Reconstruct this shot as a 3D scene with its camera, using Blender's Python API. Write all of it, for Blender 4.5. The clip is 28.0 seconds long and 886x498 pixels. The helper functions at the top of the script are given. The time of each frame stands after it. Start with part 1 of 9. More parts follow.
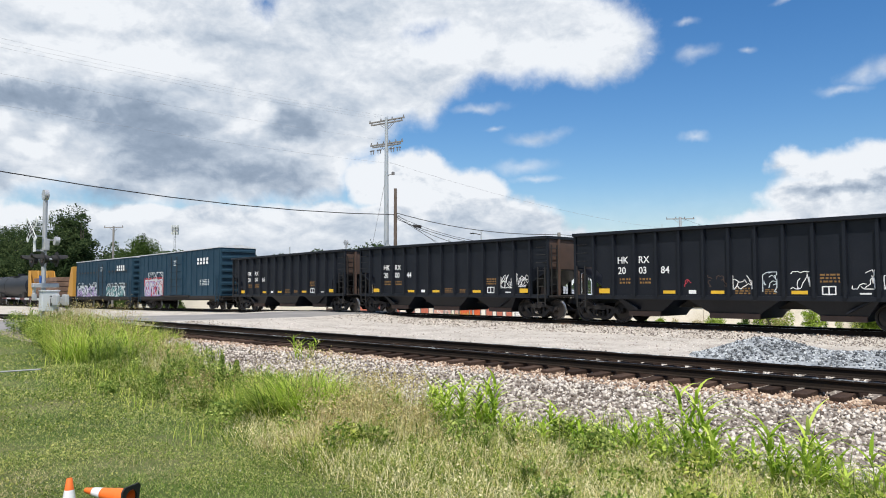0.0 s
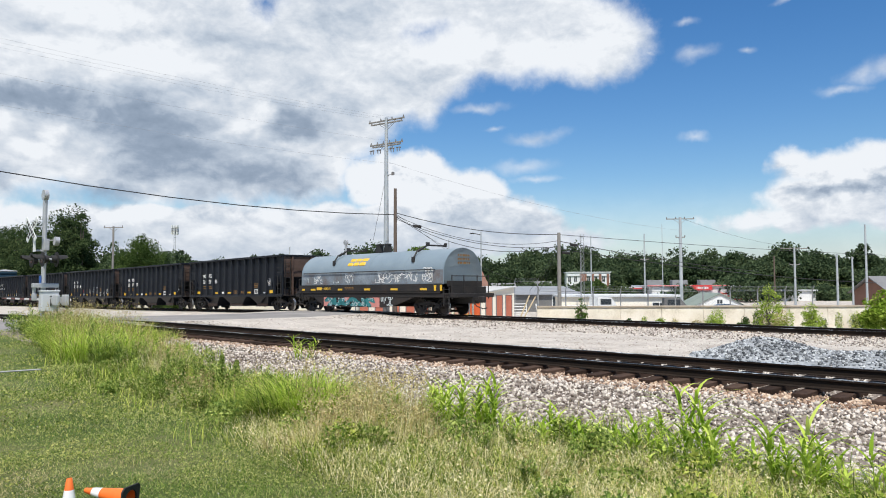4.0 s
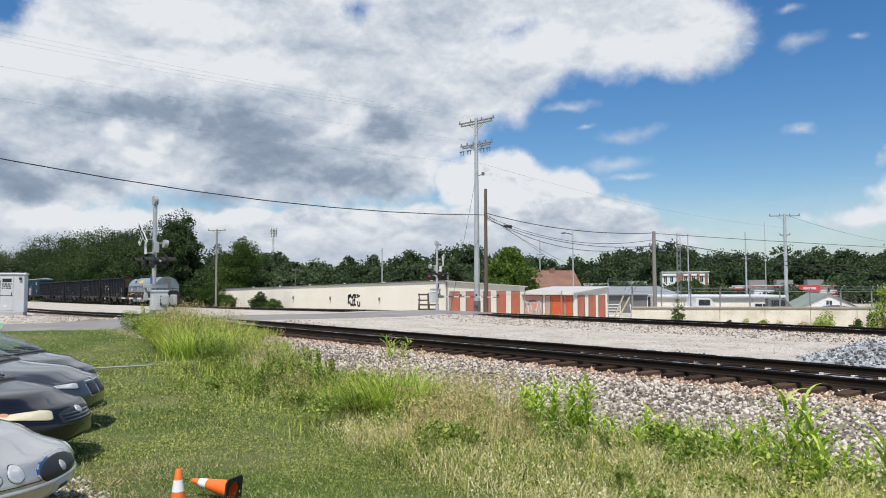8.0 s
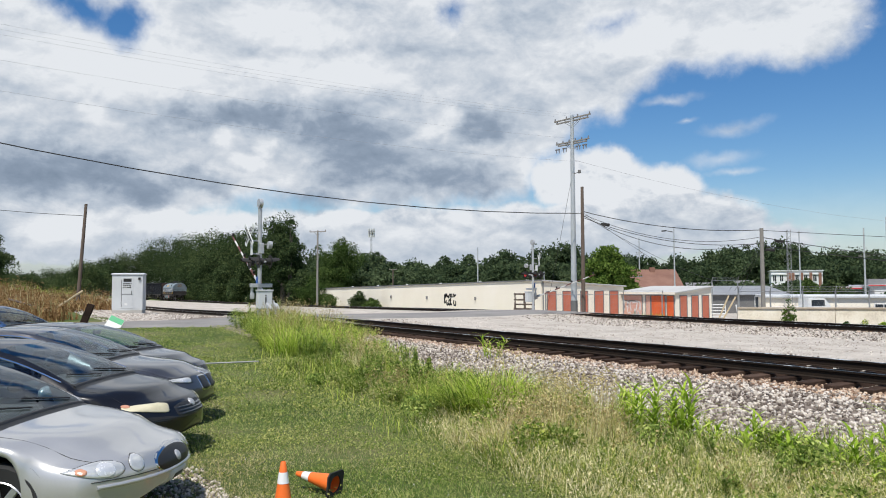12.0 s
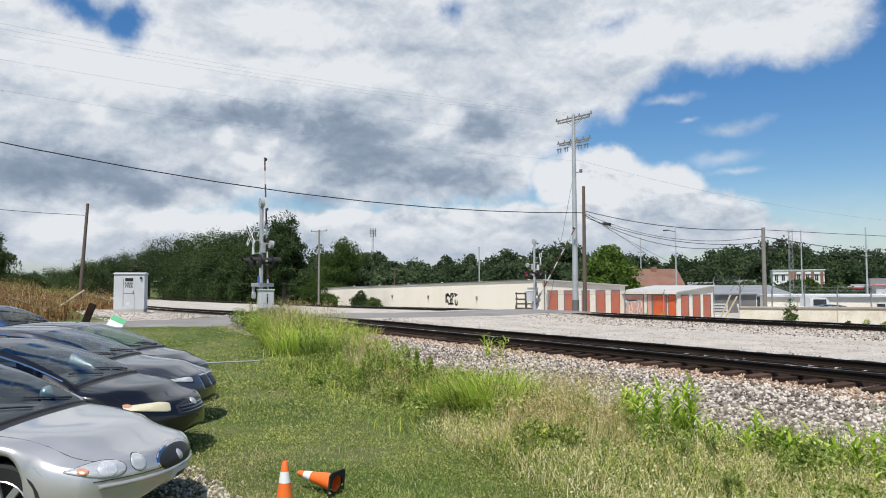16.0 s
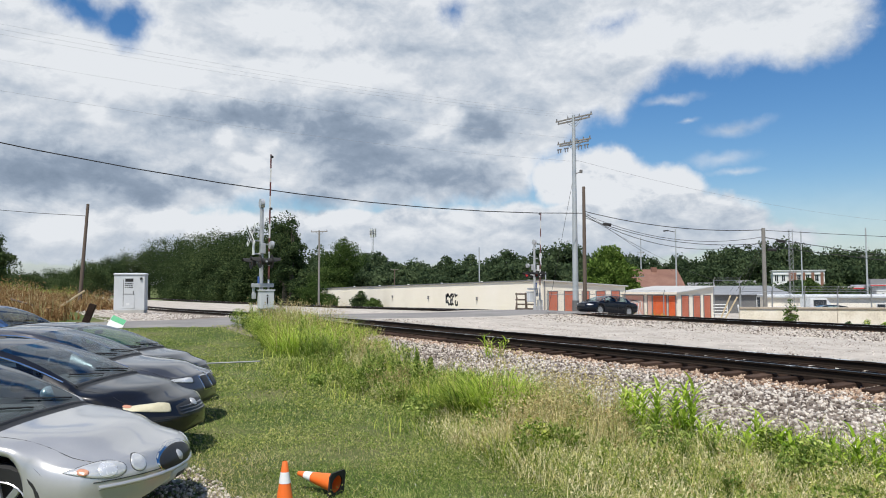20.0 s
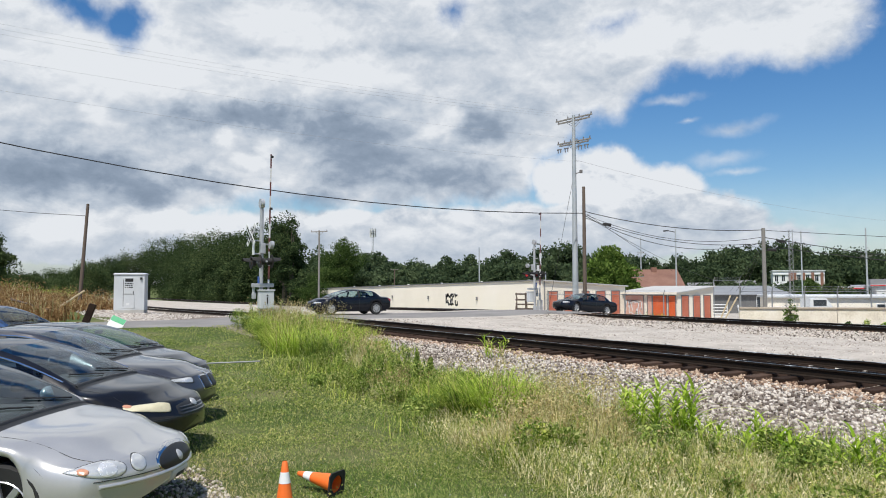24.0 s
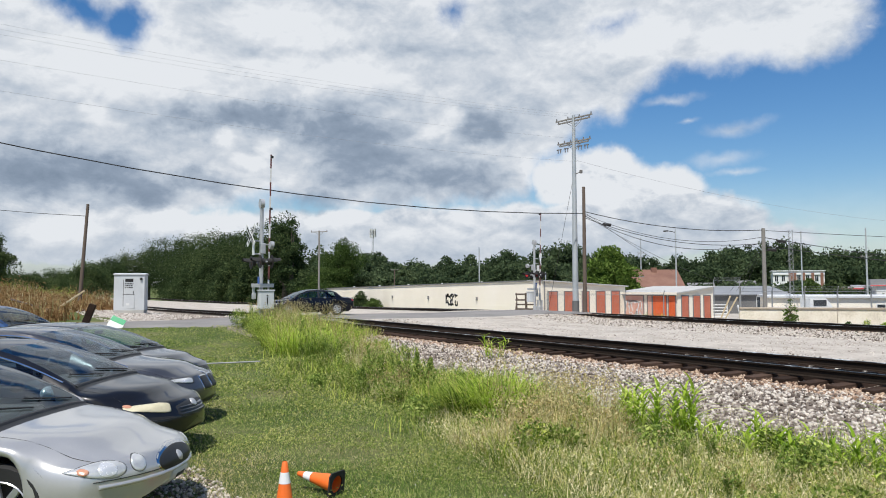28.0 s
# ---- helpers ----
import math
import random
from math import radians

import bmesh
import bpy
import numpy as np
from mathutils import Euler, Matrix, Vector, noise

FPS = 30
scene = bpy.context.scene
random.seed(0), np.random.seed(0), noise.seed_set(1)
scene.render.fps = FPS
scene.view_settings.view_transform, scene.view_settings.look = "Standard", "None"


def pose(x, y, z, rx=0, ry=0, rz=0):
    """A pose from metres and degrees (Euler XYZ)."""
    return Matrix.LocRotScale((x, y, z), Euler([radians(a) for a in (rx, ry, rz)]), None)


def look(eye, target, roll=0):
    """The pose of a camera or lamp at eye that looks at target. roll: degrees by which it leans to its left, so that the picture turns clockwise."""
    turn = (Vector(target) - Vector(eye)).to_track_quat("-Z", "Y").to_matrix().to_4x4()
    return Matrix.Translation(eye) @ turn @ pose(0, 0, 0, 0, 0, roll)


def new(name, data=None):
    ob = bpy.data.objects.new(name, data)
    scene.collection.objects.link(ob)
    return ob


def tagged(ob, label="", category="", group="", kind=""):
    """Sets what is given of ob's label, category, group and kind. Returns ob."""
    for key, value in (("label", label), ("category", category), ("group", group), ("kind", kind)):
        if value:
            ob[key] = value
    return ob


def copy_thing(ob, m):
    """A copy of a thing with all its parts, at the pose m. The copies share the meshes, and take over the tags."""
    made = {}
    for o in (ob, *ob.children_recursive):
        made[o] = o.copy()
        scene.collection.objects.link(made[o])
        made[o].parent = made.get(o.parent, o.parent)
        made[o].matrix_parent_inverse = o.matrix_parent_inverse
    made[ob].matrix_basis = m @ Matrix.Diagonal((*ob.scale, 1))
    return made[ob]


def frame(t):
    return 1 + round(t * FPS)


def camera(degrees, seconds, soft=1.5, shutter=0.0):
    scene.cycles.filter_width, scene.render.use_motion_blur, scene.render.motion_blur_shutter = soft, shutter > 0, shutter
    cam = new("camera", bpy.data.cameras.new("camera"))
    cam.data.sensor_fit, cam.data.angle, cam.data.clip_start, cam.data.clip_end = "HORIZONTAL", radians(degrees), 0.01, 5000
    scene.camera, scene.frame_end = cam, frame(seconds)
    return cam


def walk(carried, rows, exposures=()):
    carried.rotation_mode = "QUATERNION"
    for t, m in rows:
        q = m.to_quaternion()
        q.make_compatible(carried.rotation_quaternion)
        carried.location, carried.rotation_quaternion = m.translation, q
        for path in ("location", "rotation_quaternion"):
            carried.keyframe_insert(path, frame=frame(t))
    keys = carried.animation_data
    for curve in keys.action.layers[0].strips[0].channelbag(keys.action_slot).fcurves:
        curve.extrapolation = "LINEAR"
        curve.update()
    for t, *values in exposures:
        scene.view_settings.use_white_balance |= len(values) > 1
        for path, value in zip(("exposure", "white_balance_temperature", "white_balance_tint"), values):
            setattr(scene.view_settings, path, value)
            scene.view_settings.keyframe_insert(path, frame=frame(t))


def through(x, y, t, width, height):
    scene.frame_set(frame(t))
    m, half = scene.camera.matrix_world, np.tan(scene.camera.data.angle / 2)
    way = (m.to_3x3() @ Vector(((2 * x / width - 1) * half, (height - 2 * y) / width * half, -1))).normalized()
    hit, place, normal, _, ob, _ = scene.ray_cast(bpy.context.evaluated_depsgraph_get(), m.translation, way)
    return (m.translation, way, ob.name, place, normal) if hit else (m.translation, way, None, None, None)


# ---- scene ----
cam = camera(62.18, 28.0, soft=1.0)
EYE = Vector((0, 0, 1.7))


def aim(turn, tilt, lean):
    """The tripod head: turn from the y axis to the left, tilt upward, lean, in degrees."""
    a, b = radians(turn), radians(tilt)
    way = Vector((-math.sin(a) * math.cos(b), math.cos(a) * math.cos(b), math.sin(b)))
    return look(EYE, EYE + way, lean)


PAN = (
    (0, 43.879, 2.961, -0.147),
    (3.5, 43.867, 2.966, -0.153),
    (5.5, 44.116, 2.949, -0.145),
    (6, 44.651, 2.948, -0.138),
    (6.5, 45.603, 2.976, -0.141),
    (7, 47.098, 2.992, -0.141),
    (7.5, 48.944, 3.009, -0.154),
    (8, 50.936, 3.005, -0.162),
    (8.5, 52.803, 2.985, -0.164),
    (9, 54.426, 2.962, -0.163),
    (9.5, 55.684, 2.956, -0.163),
    (10, 56.627, 2.966, -0.171),
    (10.5, 57.324, 2.980, -0.156),
    (11, 57.827, 2.989, -0.158),
    (11.5, 58.167, 2.996, -0.159),
    (12, 58.383, 2.984, -0.149),
    (12.5, 58.481, 2.962, -0.152),
    (14.5, 58.489, 2.945, -0.151),
    (18, 58.502, 2.942, -0.149),
    (21, 58.502, 2.992, -0.150),
    (24.5, 58.501, 2.980, -0.140),
    (28, 58.500, 2.995, -0.144),
)
walk(cam, [(t, aim(*a)) for t, *a in PAN], ((0, 0.16), (4.5, 0.15), (7.5, 0.0), (28, 0.0)))

# ---- light ----
SUN_ELEVATION, SUN_HEADING = radians(60), radians(222)   # heading: turned from the y axis to the left
sun_from = Vector((-math.sin(SUN_HEADING) * math.cos(SUN_ELEVATION), math.cos(SUN_HEADING) * math.cos(SUN_ELEVATION), math.sin(SUN_ELEVATION)))
sun = new("sun", bpy.data.lights.new("sun", "SUN"))
sun.data.energy, sun.data.angle, sun.data.color = 5.0, radians(0.6), (1.0, 0.955, 0.88)
sun.matrix_world = look(sun_from * 100, (0, 0, 0))
scene.view_settings.exposure = 0.0


def nodes_of(tree):
    """Short ways to add a node and to join sockets in one node tree."""
    def add(kind, *links, **values):
        node = tree.nodes.new("ShaderNode" + kind)
        for key, value in values.items():
            if key.startswith("in_"):
                node.inputs[key[3:].replace("_", " ")].default_value = value
            elif key == "operation":
                node.operation = value
            elif key == "blend":
                node.blend_type = value
            elif key == "typ":
                node.data_type = value
            elif key == "feature":
                node.feature = value
        for where, socket in links:
            tree.links.new(socket, node.inputs[where])
        return node
    return add


def ramp_of(tree, socket, stops):
    node = tree.nodes.new("ShaderNodeValToRGB")
    while len(node.color_ramp.elements) < len(stops):
        node.color_ramp.elements.new(0.5)
    for e, (at, c) in zip(node.color_ramp.elements, stops):
        e.position, e.color = at, (*c, 1) if len(c) == 3 else c
    tree.links.new(socket, node.inputs[0])
    return node


def maths(add, op, a, b=None, c=None):
    """A math node on sockets or numbers; gives its output."""
    node = add("Math", operation=op)
    for i, v in enumerate((a, b, c)):
        if v is None:
            continue
        if isinstance(v, (int, float)):
            node.inputs[i].default_value = v
        else:
            node.id_data.links.new(v, node.inputs[i])
    return node.outputs[0]


def make_sky():
    world = bpy.data.worlds.new("sky")
    scene.world = world
    world.use_nodes = True
    tree = world.node_tree
    tree.nodes.clear()
    add = nodes_of(tree)
    sky = tree.nodes.new("ShaderNodeTexSky")
    sky.sky_type, sky.sun_disc = "NISHITA", False
    sky.sun_elevation, sky.sun_rotation = SUN_ELEVATION, -SUN_HEADING
    sky.air_density, sky.dust_density, sky.ozone_density = 1.1, 0.4, 4.0
    where = add("TexCoord").outputs["Generated"]
    # turn and height of each direction, in degrees
    xyz = add("SeparateXYZ", ("Vector", where)).outputs
    turn = maths(add, "MULTIPLY", maths(add, "ARCTAN2", maths(add, "MULTIPLY", xyz[0], -1.0), xyz[1]), 57.2958)
    high = maths(add, "MULTIPLY", maths(add, "ARCSINE", xyz[2]), 57.2958)
    place = add("CombineXYZ", ("X", turn), ("Y", high)).outputs[0]

    def cloud_noise(scale, detail, rough, at, distortion=0.0):
        return add("TexNoise", ("Vector", at), in_Scale=scale, in_Detail=detail, in_Roughness=rough, in_Distortion=distortion)

    def swung(at, scale, reach, detail=4.0):
        """Directions pushed about by a noise, by up to about reach degrees."""
        push = add("VectorMath", (0, cloud_noise(scale, detail, 0.55, where).outputs["Color"]), operation="SUBTRACT")
        push.inputs[1].default_value = (0.5, 0.5, 0.5)
        far = add("VectorMath", (0, push.outputs[0]), operation="MULTIPLY")
        far.inputs[1].default_value = (reach, reach * 0.8, 0)
        return add("VectorMath", (0, at), (1, far.outputs[0]), operation="ADD").outputs[0]

    def inside(at, body, unit=False):
        """Degrees inside the rim of an oval (below 0 outside); with unit, 1 in its middle to 0 at its rim."""
        t, h, wide, tall, lean = body
        m = add("Mapping", ("Vector", at))
        m.vector_type = "TEXTURE"
        m.inputs["Location"].default_value = (t, h, 0)
        m.inputs["Rotation"].default_value = (0, 0, radians(lean))
        m.inputs["Scale"].default_value = (wide, tall, 1)
        r = add("VectorMath", (0, m.outputs[0]), operation="LENGTH").outputs["Value"]
        k = 1.0 if unit else min(wide, tall)
        return maths(add, "MULTIPLY_ADD", r, -k, k)

    def union(fields, blend):
        total = None
        for b in fields:
            if total is None:
                total = b
                continue
            node = add("Math", operation="SMOOTH_MAX")
            tree.links.new(total, node.inputs[0])
            tree.links.new(b, node.inputs[1])
            node.inputs[2].default_value = blend
            total = node.outputs[0]
        return total

    def smooth(value, a, b, lo=0.0, hi=1.0):
        node = add("MapRange", ("Value", value))
        node.interpolation_type = "SMOOTHSTEP"
        for key, v in (("From Min", a), ("From Max", b), ("To Min", lo), ("To Max", hi)):
            node.inputs[key].default_value = v
        return node.outputs["Result"]

    def after(at, total):
        """The same directions, worked out once total is known: keeps the shader's working memory small."""
        node = add("VectorMath", (0, total), (2, at), operation="MULTIPLY_ADD")
        node.inputs[1].default_value = (1e-6, 1e-6, 0)
        return node.outputs[0]

    broad = swung(place, 7.0, 4.0)
    tight = swung(place, 18.0, 2.2)
    rag = maths(add, "MULTIPLY_ADD", cloud_noise(26.0, 9.0, 0.6, where).outputs["Fac"], 2.6, -1.3)
    def flattened(k):
        node = add("VectorMath", (0, where), operation="MULTIPLY")
        node.inputs[1].default_value = (1, 1, k)
        return node.outputs[0]
    low_folds, long_folds = flattened(1.7), flattened(3.2)
    # relief of the billows: how much denser the cloud is a little towards the sun
    def billow(scale, step):
        ahead = add("VectorMath", (0, low_folds), operation="ADD")
        ahead.inputs[1].default_value = Vector((0.5, -0.3, 0.8)) * step
        a = cloud_noise(scale, 7.0, 0.58, low_folds, 0.3).outputs["Fac"]
        b = cloud_noise(scale, 7.0, 0.58, ahead.outputs[0], 0.3).outputs["Fac"]
        return maths(add, "SUBTRACT", b, a)
    relief = maths(add, "ADD", maths(add, "MULTIPLY", billow(9.0, 0.035), 1.5), maths(add, "MULTIPLY", billow(24.0, 0.013), 1.2))

    deck = union((inside(broad, b) for b in DECK + ELSEWHERE), 0.9)
    tight = after(tight, deck)
    gaps = union((inside(tight, b) for b in GAPS), 0.3)
    deck = maths(add, "MINIMUM", deck, maths(add, "MULTIPLY_ADD", gaps, -1.0, 0.15))
    tight = after(tight, gaps)
    heaps = union((inside(tight, b) for b in HEAPS), 0.35)
    tight = after(tight, heaps)
    wisps = union((inside(tight, b, True) for b in WISPS), 0.2)
    deck_cover = smooth(maths(add, "MULTIPLY_ADD", rag, 0.8, deck), -0.9, 0.7)
    heap_cover = smooth(maths(add, "MULTIPLY_ADD", rag, 0.55, heaps), -0.1, 0.75)
    wisp_cover = smooth(maths(add, "MULTIPLY_ADD", rag, 0.45, wisps), -0.15, 1.3, 0.0, 0.62)
    # haze that whitens the lowest sky
    haze = smooth(maths(add, "MULTIPLY_ADD", rag, 0.6, high), 8.5, -1.5, 0.0, 0.72)
    cover = maths(add, "MAXIMUM", maths(add, "MAXIMUM", deck_cover, heap_cover), maths(add, "MAXIMUM", wisp_cover, haze))

    def pool(bodies, at):
        """Soft pools that add up to at most one."""
        return union((smooth(inside(at, b, True), -0.45, 0.8) for b in bodies), 0.15)
    shade = pool(BELLIES, after(swung(broad, 16.0, 5.0, 8.0), wisps))
    light = pool(LIGHTS, after(tight, shade))
    thick = maths(add, "MULTIPLY", smooth(deck, 0.0, 3.0), 0.19)
    grey = maths(add, "ADD", maths(add, "MULTIPLY", shade, 0.46), thick)
    grey = maths(add, "SUBTRACT", grey, maths(add, "MULTIPLY", light, 0.36))
    grey = maths(add, "ADD", grey, maths(add, "MULTIPLY", maths(add, "MULTIPLY", relief, smooth(high, 2.0, 8.5, 0.35, 1.0)), maths(add, "MULTIPLY_ADD", heap_cover, -0.5, -0.5)))
    grey = maths(add, "ADD", grey, maths(add, "MULTIPLY_ADD", cloud_noise(5.0, 6.0, 0.55, long_folds).outputs["Fac"], 0.6, -0.24))
    grey = maths(add, "ADD", grey, smooth(high, 9.0, 1.0, 0.0, 0.33))
    # heaps show in front of the deck, lit white
    front = maths(add, "MULTIPLY", heap_cover, smooth(heaps, -0.2, 1.6, 0.75, 0.35))
    grey = maths(add, "SUBTRACT", grey, maths(add, "MULTIPLY", front, 0.18))
    tone = ramp_of(tree, grey, ((0.0, (1.03, 1.06, 1.09)), (0.16, (0.85, 0.90, 0.96)), (0.36, (0.63, 0.71, 0.81)), (0.62, (0.38, 0.465, 0.585)), (0.95, (0.25, 0.325, 0.43))))
    bright = add("Mix", typ="RGBA", blend="MULTIPLY")
    bright.inputs["Factor"].default_value = 1.0
    bright.inputs["A"].default_value = (CLOUD_WHITE, CLOUD_WHITE * 1.01, CLOUD_WHITE * 1.03, 1)
    tree.links.new(tone.outputs[0], bright.inputs["B"])
    blue = add("HueSaturation", ("Color", sky.outputs[0]), in_Hue=0.505, in_Saturation=1.3, in_Value=1.08)
    mix = add("Mix", typ="RGBA")
    tree.links.new(cover, mix.inputs["Factor"])
    tree.links.new(blue.outputs[0], mix.inputs["A"])
    tree.links.new(bright.outputs["Result"], mix.inputs["B"])
    back = add("Background", ("Color", mix.outputs["Result"]), in_Strength=0.1)
    add("OutputWorld", ("Surface", back.outputs[0]))


CLOUD_WHITE = 7.6
# turn, height, half-width, half-height and lean, in degrees
ELSEWHERE = ((62, 38, 30, 9, 0), (120, 35, 26, 18, 0), (150, 14, 22, 9, 0), (-40, 16, 24, 8, 0), (-90, 30, 22, 13, 0), (-140, 12, 26, 8, 0), (10, 50, 16, 9, 0), (-14, 8, 8, 4, 0))
DECK = (
    (79.3, 21.1, 22.95, 6.41, 0), (53.3, 22.8, 13.52, 6.41, 0), (39.2, 19.8, 8.2, 3.63, 0), (33.5, 18.2, 5.12, 2.65, 0), (45.5, 17.6, 4.92, 3.21, 0), (81.1, 13.2, 17.21, 7.27, 0), (62.2, 14.3, 13.52, 7.27, 0), (48.9, 16.6, 4.51, 3.63, 0), (64.9, 9.5, 13.11, 3.21, 0), (52.0, 13.8, 4.1, 3.85, 0), (54.7, 9.1, 3.48, 2.35, 0), (83.6, 7.5, 10.66, 2.99, 0), (45.3, 14.6, 1.15, 1.45, 0), (90.0, 15.2, 8.2, 10.69, 0), (97.4, 12.2, 13.52, 14.11, 0),
)
HEAPS = (
    (49.7, 8.3, 2.54, 2.22, 0), (46.2, 7.7, 3.69, 2.91, 0), (42.7, 6.3, 4.51, 3.08, 0), (38.7, 4.7, 4.92, 2.48, 0), (34.2, 3.3, 4.51, 1.71, 0), (45.6, 3.8, 9.02, 2.56, 0), (48.6, 9.5, 1.07, 1.2, 0), (45.2, 9.5, 2.05, 1.28, 0), (47.8, 4.7, 5.33, 2.56, 0), (79.0, 3.6, 17.21, 2.56, 0), (64.4, 3.9, 14.34, 2.65, 0), (87.7, 4.2, 6.15, 2.14, 0), (53.4, 3.9, 10.25, 2.99, 0), (18.5, 8.8, 1.56, 1.11, 0), (15.9, 8.1, 3.69, 1.45, 0), (12.9, 7.9, 4.51, 2.05, 0), (17.0, 6.2, 4.51, 1.54, 0), (12.9, 6.0, 9.02, 2.22, 0), (18.5, 4.7, 6.97, 1.11, 0), (8.6, 6.1, 8.2, 3.21, 0), (9.7, 8.3, 4.92, 1.71, 0),
)
GAPS = (
    (84.9, 19.1, 2.87, 1.2, 12), (82.1, 18.5, 1.64, 1.62, 0), (57.6, 21.0, 1.07, 0.77, 0), (45.2, 19.5, 1.84, 0.43, -12),
)
WISPS = (
    (41.0, 13.8, 2.87, 0.43, -3), (40.0, 12.2, 0.9, 0.3, 0), (36.7, 11.4, 2.79, 0.64, -3), (37.7, 9.2, 3.07, 0.73, -6), (36.7, 8.3, 2.46, 0.34, 0), (31.7, 4.2, 2.46, 0.6, 0), (24.8, 11.0, 1.39, 0.43, -5), (24.5, 16.9, 1.72, 0.68, -5), (30.2, 19.6, 1.39, 0.6, 10), (21.0, 16.8, 0.82, 0.34, 0), (32.1, 20.5, 0.98, 0.34, 0), (25.4, 19.1, 1.07, 0.38, 0), (13.9, 14.1, 1.8, 0.85, -25), (12.4, 14.6, 1.64, 0.85, -15), (15.1, 13.2, 1.84, 0.43, 0), (27.9, 17.2, 0.66, 0.3, 0), (18.1, 19.7, 1.64, 0.26, 0),
)
BELLIES = (
    (64.9, 9.9, 7.79, 3.21, 4), (58.2, 8.7, 6.15, 1.92, 4), (55.6, 7.8, 4.1, 1.28, 0), (66.6, 11.4, 6.15, 2.14, 0), (80.6, 7.5, 3.28, 1.37, 0), (87.8, 7.6, 4.51, 2.05, 0), (84.7, 8.6, 6.56, 1.92, 0), (69.0, 6.8, 3.07, 0.94, 0), (55.6, 12.8, 2.87, 1.71, 0), (76.7, 7.9, 3.28, 1.11, 0), (74.3, 12.8, 6.15, 1.11, 0), (94.4, 7.4, 6.56, 2.56, 0), (14.9, 6.9, 4.51, 0.6, 0),
)
LIGHTS = (
    (81.1, 15.6, 12.29, 2.56, 0), (84.0, 12.4, 1.07, 0.94, 0), (75.3, 11.2, 0.9, 0.85, 0), (72.2, 10.5, 0.9, 0.94, 0), (73.4, 9.5, 1.64, 0.68, 0), (57.8, 13.2, 1.15, 0.77, 0), (49.7, 9.0, 2.25, 1.28, 0), (45.6, 9.5, 2.46, 1.07, 0), (41.1, 7.7, 2.46, 1.07, 0), (35.0, 17.8, 4.92, 1.71, 0), (43.4, 18.7, 4.1, 1.71, 0), (71.0, 19.6, 6.56, 1.92, 0), (66.7, 16.2, 6.56, 1.71, 0), (77.0, 4.9, 5.33, 1.03, 0), (66.6, 5.4, 3.69, 0.85, 0), (86.3, 4.2, 3.69, 1.11, 0), (45.6, 7.2, 3.69, 1.28, 0), (18.5, 9.1, 1.43, 0.6, 0), (13.5, 8.7, 2.87, 0.77, 0),
)
make_sky()


